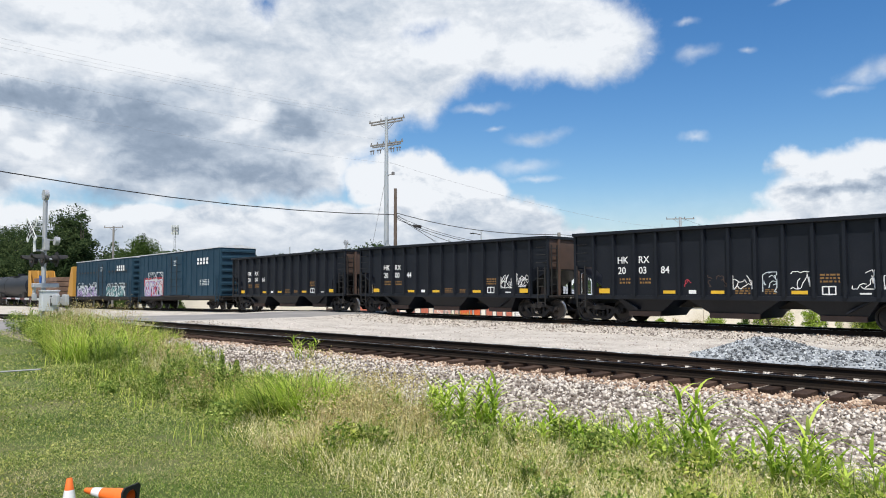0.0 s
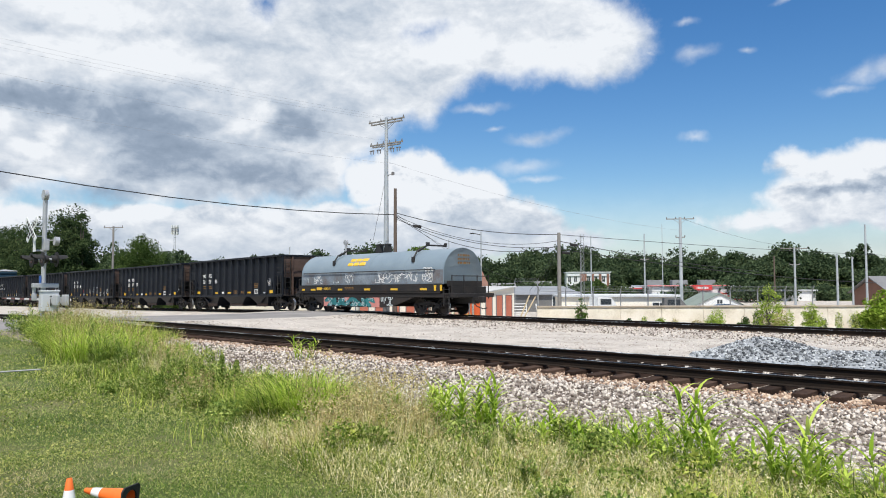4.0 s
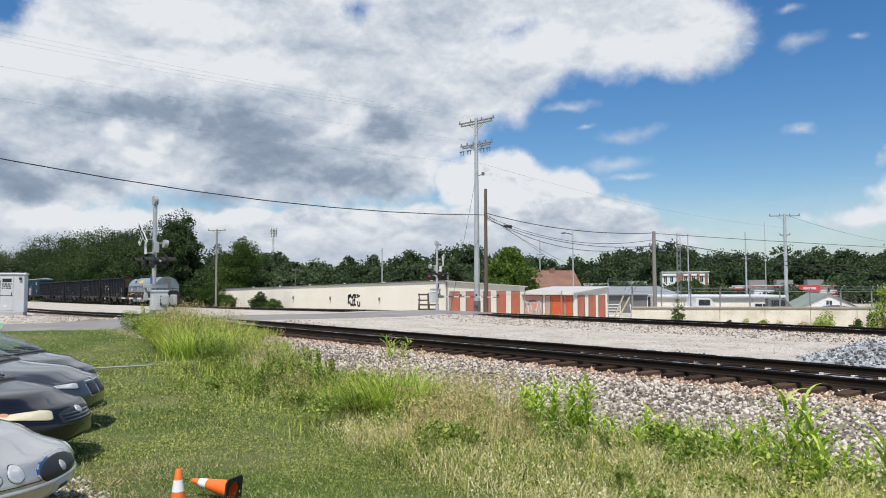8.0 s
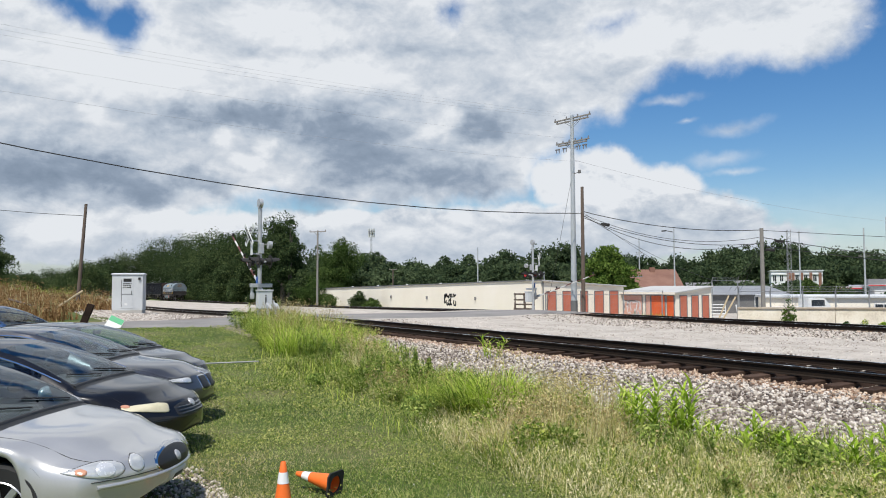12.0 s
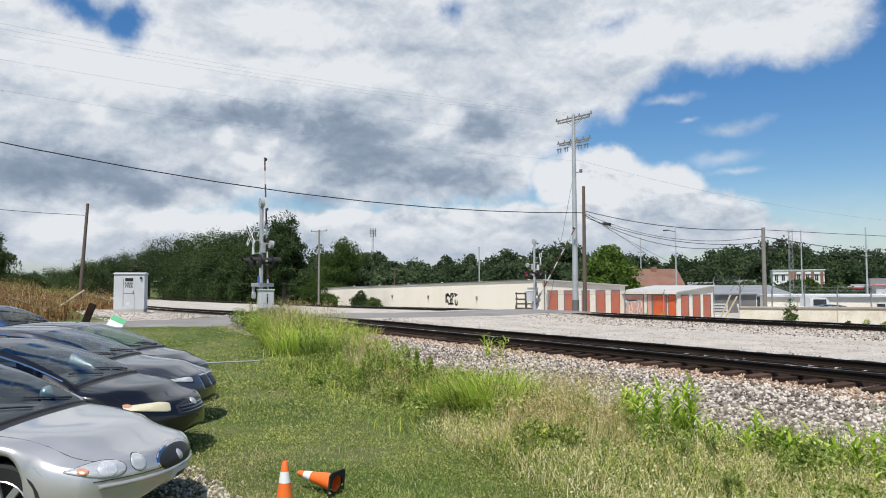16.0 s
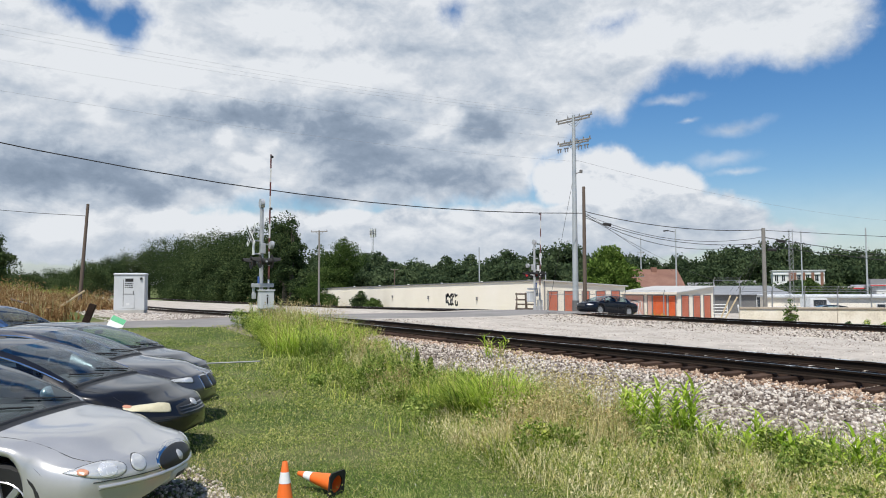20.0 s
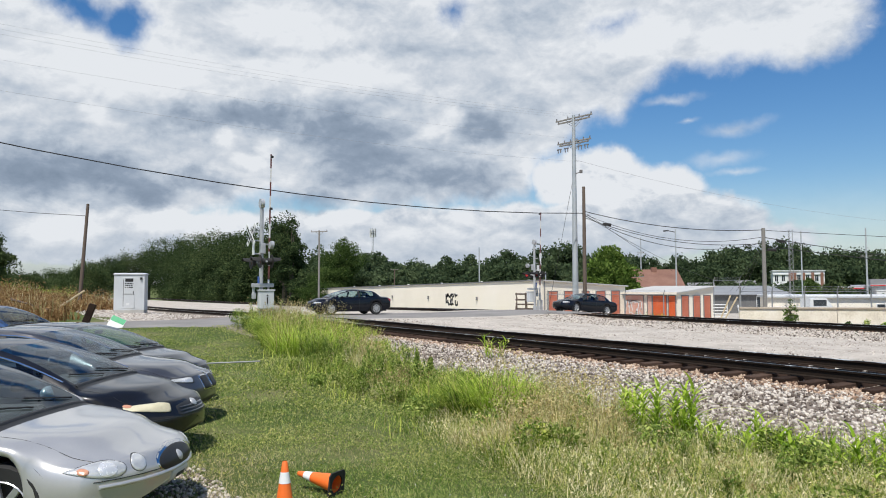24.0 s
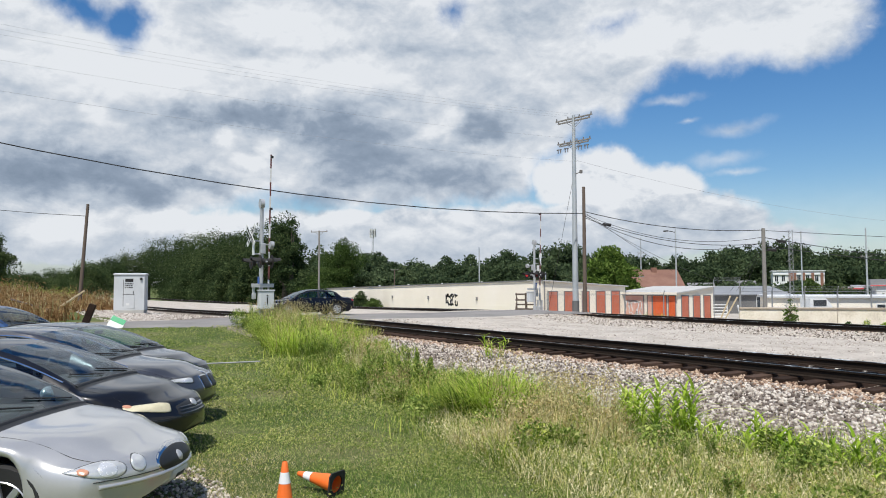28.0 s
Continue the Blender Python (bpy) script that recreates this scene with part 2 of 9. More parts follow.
# ---- mesh helpers ----
class Shape:
    """Vertices and faces that grow into one mesh."""

    def __init__(self):
        self.v, self.f, self.m = [], [], []

    def add(self, verts, faces, slot=0):
        n = len(self.v)
        self.v.extend(tuple(p) for p in verts)
        self.f.extend(tuple(i + n for i in f) for f in faces)
        self.m.extend([slot] * len(faces))
        return self

    def box(self, x0, y0, z0, x1, y1, z1, c=0.0, m=None, slot=0):
        """A box between two corners, its edges cut by c."""
        (x0, x1), (y0, y1), (z0, z1) = sorted((x0, x1)), sorted((y0, y1)), sorted((z0, z1))
        if c <= 0:
            v = [(x, y, z) for z in (z0, z1) for y in (y0, y1) for x in (x0, x1)]
            f = [(0, 2, 3, 1), (4, 5, 7, 6), (0, 1, 5, 4), (2, 6, 7, 3), (0, 4, 6, 2), (1, 3, 7, 5)]
        else:
            v, f, at = [], [], {}
            for i in (0, 1):
                for j in (0, 1):
                    for k in (0, 1):
                        p = [(x0, x1)[i], (y0, y1)[j], (z0, z1)[k]]
                        s = [1 - 2 * i, 1 - 2 * j, 1 - 2 * k]
                        for a in range(3):
                            q = [p[b] + (0 if b == a else s[b] * c) for b in range(3)]
                            at[i, j, k, a] = len(v)
                            v.append(q)
            for a in range(3):
                b, d = (a + 1) % 3, (a + 2) % 3
                for s in (0, 1):
                    ring = []
                    for p, q in ((0, 0), (1, 0), (1, 1), (0, 1)):
                        key = [0, 0, 0]
                        key[a], key[b], key[d] = s, p, q
                        ring.append(at[(*key, a)])
                    f.append(tuple(ring if s else ring[::-1]))
                for p in (0, 1):
                    for q in (0, 1):
                        k0, k1 = [0, 0, 0], [0, 0, 0]
                        k0[a], k1[a] = 0, 1
                        k0[b] = k1[b] = p
                        k0[d] = k1[d] = q
                        ring = (at[(*k0, b)], at[(*k1, b)], at[(*k1, d)], at[(*k0, d)])
                        f.append(ring if p != q else ring[::-1])
            for i in (0, 1):
                for j in (0, 1):
                    for k in (0, 1):
                        t = (at[i, j, k, 0], at[i, j, k, 1], at[i, j, k, 2])
                        f.append(t if (i + j + k) % 2 else t[::-1])
        if m is not None:
            v = [m @ Vector(p) for p in v]
        return self.add(v, f, slot)

    def rod(self, a, b, r, r2=None, n=8, slot=0, caps=True):
        """A round bar from a to b, of radius r to r2."""
        a, b = Vector(a), Vector(b)
        r2 = r if r2 is None else r2
        w = (b - a).normalized()
        u = w.orthogonal().normalized()
        t = w.cross(u)
        v, f = [], []
        for p, q in ((a, r), (b, r2)):
            v += [p + (u * math.cos(2 * math.pi * i / n) + t * math.sin(2 * math.pi * i / n)) * q for i in range(n)]
        f = [(i, (i + 1) % n, n + (i + 1) % n, n + i) for i in range(n)]
        if caps:
            f += [tuple(range(n))[::-1], tuple(range(n, 2 * n))]
        return self.add(v, f, slot)

    def tube(self, path, r, n=6, slot=0, radii=None):
        """A round bar along a path."""
        path = [Vector(p) for p in path]
        v, f = [], []
        u = None
        for i, p in enumerate(path):
            w = (path[min(i + 1, len(path) - 1)] - path[max(i - 1, 0)]).normalized()
            u = w.orthogonal().normalized() if u is None else (u - w * u.dot(w)).normalized()
            t = w.cross(u)
            q = radii[i] if radii else r
            v += [p + (u * math.cos(2 * math.pi * k / n) + t * math.sin(2 * math.pi * k / n)) * q for k in range(n)]
        for i in range(len(path) - 1):
            f += [(i * n + k, i * n + (k + 1) % n, (i + 1) * n + (k + 1) % n, (i + 1) * n + k) for k in range(n)]
        f += [tuple(range(n))[::-1], tuple(range(len(v) - n, len(v)))]
        return self.add(v, f, slot)

    def loft(self, rings, closed=True, caps=True, slot=0):
        """Skins rings of equally many points."""
        n = len(rings[0])
        v = [p for r in rings for p in r]
        f = []
        for i in range(len(rings) - 1):
            for k in range(n if closed else n - 1):
                f.append((i * n + k, i * n + (k + 1) % n, (i + 1) * n + (k + 1) % n, (i + 1) * n + k))
        if caps:
            f += [tuple(range(n))[::-1], tuple(range((len(rings) - 1) * n, len(rings) * n))]
        return self.add(v, f, slot)

    def slab(self, outline, axis, a, b, slot=0):
        """An outline of pairs drawn out along an axis from a to b."""
        def p(u, w, d):
            return {"x": (d, u, w), "y": (u, d, w), "z": (u, w, d)}[axis]
        return self.loft([[p(u, w, a) for u, w in outline], [p(u, w, b) for u, w in outline]], slot=slot)

    def ball(self, c, r, n=8, k=5, squash=1.0, slot=0):
        v = [(c[0], c[1], c[2] - r * squash)]
        for j in range(1, k):
            a = -math.pi / 2 + math.pi * j / k
            v += [(c[0] + r * math.cos(a) * math.cos(2 * math.pi * i / n), c[1] + r * math.cos(a) * math.sin(2 * math.pi * i / n), c[2] + r * math.sin(a) * squash) for i in range(n)]
        v.append((c[0], c[1], c[2] + r * squash))
        f = [(0, 1 + (i + 1) % n, 1 + i) for i in range(n)]
        for j in range(k - 2):
            f += [(1 + j * n + i, 1 + j * n + (i + 1) % n, 1 + (j + 1) * n + (i + 1) % n, 1 + (j + 1) * n + i) for i in range(n)]
        f += [(len(v) - 1, 1 + (k - 2) * n + i, 1 + (k - 2) * n + (i + 1) % n) for i in range(n)]
        return self.add(v, f, slot)

    def mesh(self, name, materials, smooth=30):
        me = bpy.data.meshes.new(name)
        me.from_pydata(self.v, [], self.f)
        for material in materials if isinstance(materials, (list, tuple)) else [materials]:
            me.materials.append(material)
        if max(self.m, default=0):
            me.polygons.foreach_set("material_index", self.m)
        if len(self.v) < 60000:
            bm = bmesh.new()
            bm.from_mesh(me)
            bmesh.ops.recalc_face_normals(bm, faces=bm.faces)
            bm.to_mesh(me)
            bm.free()
        if smooth:
            me.polygons.foreach_set("use_smooth", [True] * len(me.polygons))
            me.set_sharp_from_angle(angle=radians(smooth))
        me.update()
        return me


def part(name, shape, material, parent=None, label="", at=None, smooth=30):
    """One mesh object, under a thing or a part."""
    ob = new(name, shape.mesh(name, material, smooth) if isinstance(shape, Shape) else shape)
    if parent is not None:
        ob.parent = parent
    if at is not None:
        ob.matrix_basis = at
    if label:
        ob["label"] = label
    return ob


def thing(name, label, category, at=None, group="", kind=""):
    """An empty at the base of a thing."""
    ob = new(name)
    if at is not None:
        ob.matrix_basis = at
    return tagged(ob, label, category, group, kind)


# ---- materials ----
def stuff(name, colours, rough=0.6, metal=0.0, scale=3.0, fine=40.0, bump=0.2, depth=0.01, per_piece=0.0, coat=0.0, island=False, spread=0.25, rough_spread=0.12, stretch=None, spec=0.5):
    """A surface of two or three colours, mottled at two sizes, with a fine relief; sizes are in metres."""
    m = bpy.data.materials.new(name)
    m.use_nodes = True
    tree = m.node_tree
    add = nodes_of(tree)
    bsdf = tree.nodes["Principled BSDF"]
    where = add("TexCoord").outputs["Object"]
    if stretch:
        mapping = add("Mapping", ("Vector", where))
        mapping.inputs["Scale"].default_value = stretch
        where = mapping.outputs[0]
    big = add("TexNoise", ("Vector", where), in_Scale=scale, in_Detail=5.0, in_Roughness=0.6)
    small = add("TexNoise", ("Vector", where), in_Scale=fine, in_Detail=4.0, in_Roughness=0.65)
    blend = maths(add, "ADD", maths(add, "MULTIPLY", big.outputs["Fac"], 0.62), maths(add, "MULTIPLY", small.outputs["Fac"], 0.38))
    if per_piece:
        r = add("NewGeometry").outputs["Random Per Island"] if island else add("ObjectInfo").outputs["Random"]
        blend = maths(add, "ADD", blend, maths(add, "MULTIPLY_ADD", r, per_piece, -per_piece / 2))
    n = len(colours)
    stops = [(0.5 - spread + 2 * spread * i / max(1, n - 1), c) for i, c in enumerate(colours)]
    colour = ramp_of(tree, blend, stops)
    tree.links.new(colour.outputs[0], bsdf.inputs["Base Color"])
    bsdf.inputs["Metallic"].default_value = metal
    bsdf.inputs["Specular IOR Level"].default_value = spec
    tree.links.new(maths(add, "MULTIPLY_ADD", small.outputs["Fac"], rough_spread * 2, rough - rough_spread), bsdf.inputs["Roughness"])
    if coat:
        bsdf.inputs["Coat Weight"].default_value = coat
        bsdf.inputs["Coat Roughness"].default_value = 0.04
    if bump:
        b = add("Bump", ("Height", small.outputs["Fac"]), in_Strength=bump, in_Distance=depth)
        tree.links.new(b.outputs[0], bsdf.inputs["Normal"])
    return m


def foliage(name, colours, per=0.6, scale=0.3, through=0.35):
    """Leaves and blades: matt above, with light shining through them; each piece of its own tone."""
    m = bpy.data.materials.new(name)
    m.use_nodes = True
    tree = m.node_tree
    tree.nodes.clear()
    add = nodes_of(tree)
    where = add("TexCoord").outputs["Object"]
    big = add("TexNoise", ("Vector", where), in_Scale=scale, in_Detail=4.0)
    r = add("NewGeometry").outputs["Random Per Island"]
    k = maths(add, "ADD", big.outputs["Fac"], maths(add, "MULTIPLY_ADD", r, per, -per / 2))
    k = maths(add, "ADD", k, maths(add, "MULTIPLY_ADD", add("ObjectInfo").outputs["Random"], 0.22, -0.11))
    n = len(colours)
    colour = ramp_of(tree, k, [(0.22 + 0.56 * i / (n - 1), c) for i, c in enumerate(colours)]).outputs[0]
    matt = add("BsdfDiffuse", ("Color", colour))
    thru = add("BsdfTranslucent", ("Color", colour))
    both = add("MixShader", (1, matt.outputs[0]), (2, thru.outputs[0]))
    both.inputs[0].default_value = through
    add("OutputMaterial", ("Surface", both.outputs[0]))
    return m


def glow(name, colour, strength):
    m = bpy.data.materials.new(name)
    m.use_nodes = True
    bsdf = m.node_tree.nodes["Principled BSDF"]
    bsdf.inputs["Base Color"].default_value = (*colour, 1)
    bsdf.inputs["Emission Color"].default_value = (*colour, 1)
    bsdf.inputs["Emission Strength"].default_value = strength
    return m


def glass(name, tint, rough=0.03):
    m = bpy.data.materials.new(name)
    m.use_nodes = True
    bsdf = m.node_tree.nodes["Principled BSDF"]
    bsdf.inputs["Base Color"].default_value = (*tint, 1)
    bsdf.inputs["Roughness"].default_value = rough
    bsdf.inputs["Transmission Weight"].default_value = 1.0
    bsdf.inputs["IOR"].default_value = 1.45
    return m


BALLAST = stuff("ballast_stone", ((0.11, 0.085, 0.068), (0.42, 0.37, 0.315), (0.68, 0.62, 0.545)), 0.9, 0, 1.2, 14, 0.8, 0.05, per_piece=0.7, island=True)
GRAVEL = stuff("pale_gravel", ((0.30, 0.26, 0.22), (0.50, 0.45, 0.39), (0.66, 0.61, 0.55)), 0.95, 0, 0.5, 12, 0.9, 0.04)
ASPHALT = stuff("old_asphalt", ((0.13, 0.125, 0.12), (0.21, 0.20, 0.19), (0.31, 0.295, 0.275)), 0.9, 0, 0.4, 30, 0.4, 0.01)
SOIL = stuff("grassy_soil", ((0.05, 0.075, 0.02), (0.09, 0.12, 0.03), (0.20, 0.17, 0.09)), 0.95, 0, 0.5, 9, 0.8, 0.04)
RAIL_STEEL = stuff("rusty_rail", ((0.010, 0.008, 0.0065), (0.019, 0.0135, 0.010), (0.036, 0.022, 0.015)), 0.8, 0.0, 1.0, 30, 0.3, 0.004, spec=0.15)
# worn bare spots; their sky glints are put into the bright last tone
RAIL_HEAD = stuff("worn_glinting_rail_head", ((0.02, 0.018, 0.016), (0.035, 0.032, 0.03), (0.06, 0.055, 0.05), (0.78, 0.82, 0.80)), 0.3, 0.6, 1.6, 9, 0.0, 0.001, spread=0.075)
TIE_WOOD = stuff("creosoted_tie", ((0.014, 0.009, 0.007), (0.042, 0.026, 0.019), (0.10, 0.065, 0.048)), 0.9, 0, 2, 20, 0.6, 0.01, per_piece=0.3, stretch=(1, 0.3, 1), spec=0.15)
HOPPER_BLACK = stuff("hopper_black", ((0.004, 0.0055, 0.0085), (0.007, 0.009, 0.0135), (0.014, 0.016, 0.021)), 0.48, 0, 0.8, 15, 0.12, 0.004, spec=0.3)
CREAM = stuff("cream_block_wall", ((0.74, 0.67, 0.55), (0.83, 0.77, 0.65), (0.87, 0.82, 0.72)), 0.85, 0, 0.25, 14, 0.2, 0.006)
ORANGE_DOOR = stuff("orange_steel_door", ((0.55, 0.085, 0.02), (0.68, 0.12, 0.03), (0.72, 0.2, 0.08)), 0.5, 0, 0.8, 10, 0.1, 0.003)
LEAF_DARK = foliage("tree_leaves", ((0.0325, 0.055, 0.0238), (0.065, 0.0975, 0.04), (0.122, 0.163, 0.0675)), 0.6, 0.2)
BARK = stuff("bark", ((0.05, 0.04, 0.03), (0.12, 0.10, 0.08)), 0.9, 0, 1, 12, 0.6, 0.02)
STEEL_POLE = stuff("galvanised_pole", ((0.32, 0.35, 0.36), (0.45, 0.48, 0.49), (0.56, 0.58, 0.58)), 0.5, 0.4, 0.5, 20, 0.08, 0.003)
POLE_WOOD = stuff("weathered_pole", ((0.06, 0.045, 0.035), (0.12, 0.09, 0.07), (0.2, 0.16, 0.13)), 0.9, 0, 0.6, 15, 0.5, 0.01, stretch=(1, 1, 0.15))
SILVER = stuff("silver_steel", ((0.34, 0.35, 0.36), (0.48, 0.49, 0.5), (0.60, 0.60, 0.60)), 0.42, 0.4, 1.5, 25, 0.05, 0.002)
BLACK_STEEL = stuff("black_steel", ((0.01, 0.01, 0.01), (0.022, 0.021, 0.02), (0.04, 0.036, 0.032)), 0.6, 0.2, 2, 30, 0.1, 0.003)


# ---- ground ----
def steps(v, table):
    """Straight-line steps through (place, height) pairs."""
    if v <= table[0][0]:
        return table[0][1]
    for (a, za), (b, zb) in zip(table, table[1:]):
        if v <= b:
            return za + (zb - za) * (v - a) / (b - a)
    return table[-1][1]


ACROSS = ((-400, -0.5), (-60, 0.0), (2, 0.0), (8.6, -0.04), (11.9, -0.09), (15.6, -0.09), (17.6, -0.12), (25.5, -0.1), (27.0, 0.0), (31.0, 0.0), (33.5, -0.55), (38, -1.2), (110, -1.6), (260, 2.0), (420, 9.0), (900, 14.0), (3000, 10.0))
ROAD_Z = ((-60, -0.1), (0, 0.03), (9, 0.05), (12, 0.16), (16, 0.18), (24, 0.12), (27, 0.18), (31, 0.18), (36, -0.25), (48, -1.05), (75, -1.45), (200, -1.6))
FALL = ((-400, -1.7), (-176, -1.05), (-115, -0.75), (-68, -0.4), (-50, -0.17), (-34, 0.0), (60, 0.0))
ROAD_X, ROAD_HALF = -37.2, 4.1


def soft(a, b, v):
    t = min(1.0, max(0.0, (v - a) / (b - a)))
    return t * t * (3 - 2 * t)


def ground_z(x, y):
    z = steps(y, ACROSS) + steps(x, FALL) * soft(8, 13, y) * (1 - soft(60, 120, y))
    z -= 0.3 * soft(-32, -22, x) * (1 - soft(9.0, 11.6, y)) * soft(-60, -20, y)
    near_road = 1 - soft(ROAD_HALF + 0.2, ROAD_HALF + 5, abs(x - ROAD_X))
    if near_road > 0 and y < 120:
        z += (steps(y, ROAD_Z) - 0.05 - z) * near_road
    z += 1.9 * math.exp(-((x + 83) / 15) ** 2 - ((y + 4) / 9) ** 2)
    z += 0.05 * noise.noise(Vector((x * 0.25, y * 0.25, 0))) * soft(0, 4, abs(y - 21) - 12 + 4)
    return z


def spaced(marks):
    """Grid lines: (to, step) pairs from a start."""
    out = [marks[0]]
    for to, step in marks[1:]:
        n = max(1, round((to - out[-1]) / step))
        a = out[-1]
        out += [a + (to - a) * (i + 1) / n for i in range(n)]
    return out


def zone_mask(add, where, noise_socket, axis, centre, half, edge):
    """1 inside a band of the plan, with an uneven edge."""
    sep = add("SeparateXYZ", ("Vector", where))
    d = maths(add, "ABSOLUTE", maths(add, "SUBTRACT", sep.outputs[axis], centre))
    d = maths(add, "ADD", d, maths(add, "MULTIPLY_ADD", noise_socket, edge * 4, -edge * 2))
    return maths(add, "LESS_THAN", d, half)


def ground_material():
    m = bpy.data.materials.new("ground_cover")
    m.use_nodes = True
    tree = m.node_tree
    add = nodes_of(tree)
    bsdf = tree.nodes["Principled BSDF"]
    where = add("TexCoord").outputs["Object"]
    patch = add("TexNoise", ("Vector", where), in_Scale=0.35, in_Detail=6.0, in_Roughness=0.6)
    blade = add("TexNoise", ("Vector", where), in_Scale=16.0, in_Detail=6.0, in_Roughness=0.7)
    grit = add("TexVoronoi", ("Vector", where), in_Scale=11.0)
    rut = add("TexNoise", ("Vector", where), in_Scale=0.8, in_Detail=5.0)
    g = maths(add, "ADD", maths(add, "MULTIPLY", patch.outputs["Fac"], 0.6), maths(add, "MULTIPLY", blade.outputs["Fac"], 0.4))
    grass = ramp_of(tree, g, ((0.34, (0.045, 0.07, 0.016)), (0.5, (0.085, 0.115, 0.03)), (0.66, (0.20, 0.18, 0.09))))
    s = maths(add, "ADD", maths(add, "MULTIPLY", rut.outputs["Fac"], 0.7), maths(add, "MULTIPLY", grit.outputs["Color"], 0.3))
    stone = ramp_of(tree, s, ((0.2, (0.28, 0.25, 0.215)), (0.5, (0.45, 0.41, 0.36)), (0.8, (0.60, 0.56, 0.50))))
    yard = zone_mask(add, where, patch.outputs["Fac"], "Y", 75.0, 64.2, 0.9)
    lot = maths(add, "MULTIPLY", zone_mask(add, where, patch.outputs["Fac"], "X", -52.0, 11.5, 0.5), zone_mask(add, where, patch.outputs["Fac"], "Y", 9.0, 3.2, 0.4))
    clear = zone_mask(add, where, patch.outputs["Fac"], "X", 96.0, 198.0, 1.5)
    bedway = zone_mask(add, where, patch.outputs["Fac"], "Y", 22.0, 12.0, 0.9)
    yard = maths(add, "MULTIPLY", yard, maths(add, "MAXIMUM", clear, bedway))
    yard = maths(add, "MAXIMUM", yard, lot)
    mix = add("Mix", typ="RGBA")
    tree.links.new(yard, mix.inputs["Factor"])
    tree.links.new(grass.outputs[0], mix.inputs["A"])
    tree.links.new(stone.outputs[0], mix.inputs["B"])
    # dark fines under the ballast beside the near track; stone-gap shade is painted in
    fines_gap_shade = ramp_of(tree, s, ((0.2, (0.12, 0.10, 0.083)), (0.5, (0.22, 0.185, 0.155)), (0.8, (0.36, 0.31, 0.265))))
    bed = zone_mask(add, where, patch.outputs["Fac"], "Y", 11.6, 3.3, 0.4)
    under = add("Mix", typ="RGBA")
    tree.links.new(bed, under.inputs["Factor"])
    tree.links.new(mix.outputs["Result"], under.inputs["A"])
    tree.links.new(fines_gap_shade.outputs[0], under.inputs["B"])
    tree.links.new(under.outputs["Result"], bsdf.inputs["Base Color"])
    bsdf.inputs["Roughness"].default_value = 0.95
    bsdf.inputs["Specular IOR Level"].default_value = 0.2
    b = add("Bump", ("Height", maths(add, "ADD", grit.outputs["Distance"], blade.outputs["Fac"])), in_Strength=0.7, in_Distance=0.04)
    tree.links.new(b.outputs[0], bsdf.inputs["Normal"])
    return m


def make_ground():
    xs = spaced([-3000, (-400, 400), (-180, 20), (-60, 3), (12, 0.6), (40, 4), (400, 60), (3000, 650)])
    ys = spaced([-3000, (-400, 650), (-40, 60), (-6, 3), (34, 0.5), (60, 2), (120, 6), (440, 25), (3000, 400)])
    v = [(x, y, ground_z(x, y)) for y in ys for x in xs]
    n = len(xs)
    f = [(j * n + i, j * n + i + 1, (j + 1) * n + i + 1, (j + 1) * n + i) for j in range(len(ys) - 1) for i in range(n - 1)]
    ob = part("ground", Shape().add(v, f), ground_material())
    tagged(ob, "grassy ground with a pale gravel rail yard strip", "ground", kind="structure")


make_ground()


def make_road():
    ys = spaced([-60, (4, 4), (34, 0.5), (120, 3)])
    rows = []
    for y in ys:
        bend = 0.0
        half = ROAD_HALF + 0.25 * noise.noise(Vector((y * 0.4, 3, 0)))
        row = []
        for u in (-1, -0.6, -0.2, 0.2, 0.6, 1):
            x = ROAD_X + bend + half * u
            z = steps(y, ROAD_Z) + (0.0 if abs(u) < 1 else -0.07)
            row.append((x, y, z))
        rows.append(row)
    ob = part("road", Shape().loft(rows, closed=False, caps=False), ASPHALT)
    tagged(ob, "worn grey asphalt road crossing both tracks", "road", kind="structure")


make_road()

# ---- tracks ----
NEAR_Y, GAUGE = 13.72, 1.507


def far_y(x):
    return 28.3 + 0.04 * (-x - 11)


def rail_z(x):
    return 0.2 + steps(x, FALL)


RAIL_PROFILE = ((-0.07, -0.17), (0.07, -0.17), (0.07, -0.158), (0.012, -0.14), (0.009, -0.045), (0.036, -0.034), (0.036, -0.006), (0.028, 0), (-0.028, 0), (-0.036, -0.006), (-0.036, -0.034), (-0.009, -0.045), (-0.012, -0.14), (-0.07, -0.158))


def make_track(y_at, cant, x0, x1, label, group):
    track = thing("railway_track", label, "railway track", group=group)
    xs = spaced([x0, (-80, 20), (-30, 10), (x1, 3)])
    for side in (-1, 1):
        rings = []
        for x in xs:
            y, z = y_at(x) + side * GAUGE / 2, rail_z(x) + (cant if side > 0 else 0)
            rings.append([(x, y + a, z + b) for a, b in RAIL_PROFILE])
        sh = Shape().loft(rings)
        rail = part("rail", sh, [RAIL_STEEL, RAIL_HEAD], track, "rusty steel rail with a worn shiny head")
        rail.data.polygons.foreach_set("material_index", [1 if (p.normal.z > 0.7 and p.center.z > rail_z(p.center.x) - 0.02) else 0 for p in rail.data.polygons])
    return track


near_track = make_track(lambda x: NEAR_Y, 0.045, -900, 60, "rusty steel rails on dark wooden ties in pale ballast", "tracks")
far_track = make_track(far_y, 0.0, -900, 70, "steel rails on wooden ties beyond the gravel strip", "tracks")


def tie_mesh(seed):
    rnd = random.Random(seed)
    return Shape().box(-0.115, -1.3, -0.18, 0.115, 1.3, 0, 0.012).mesh("tie", TIE_WOOD)


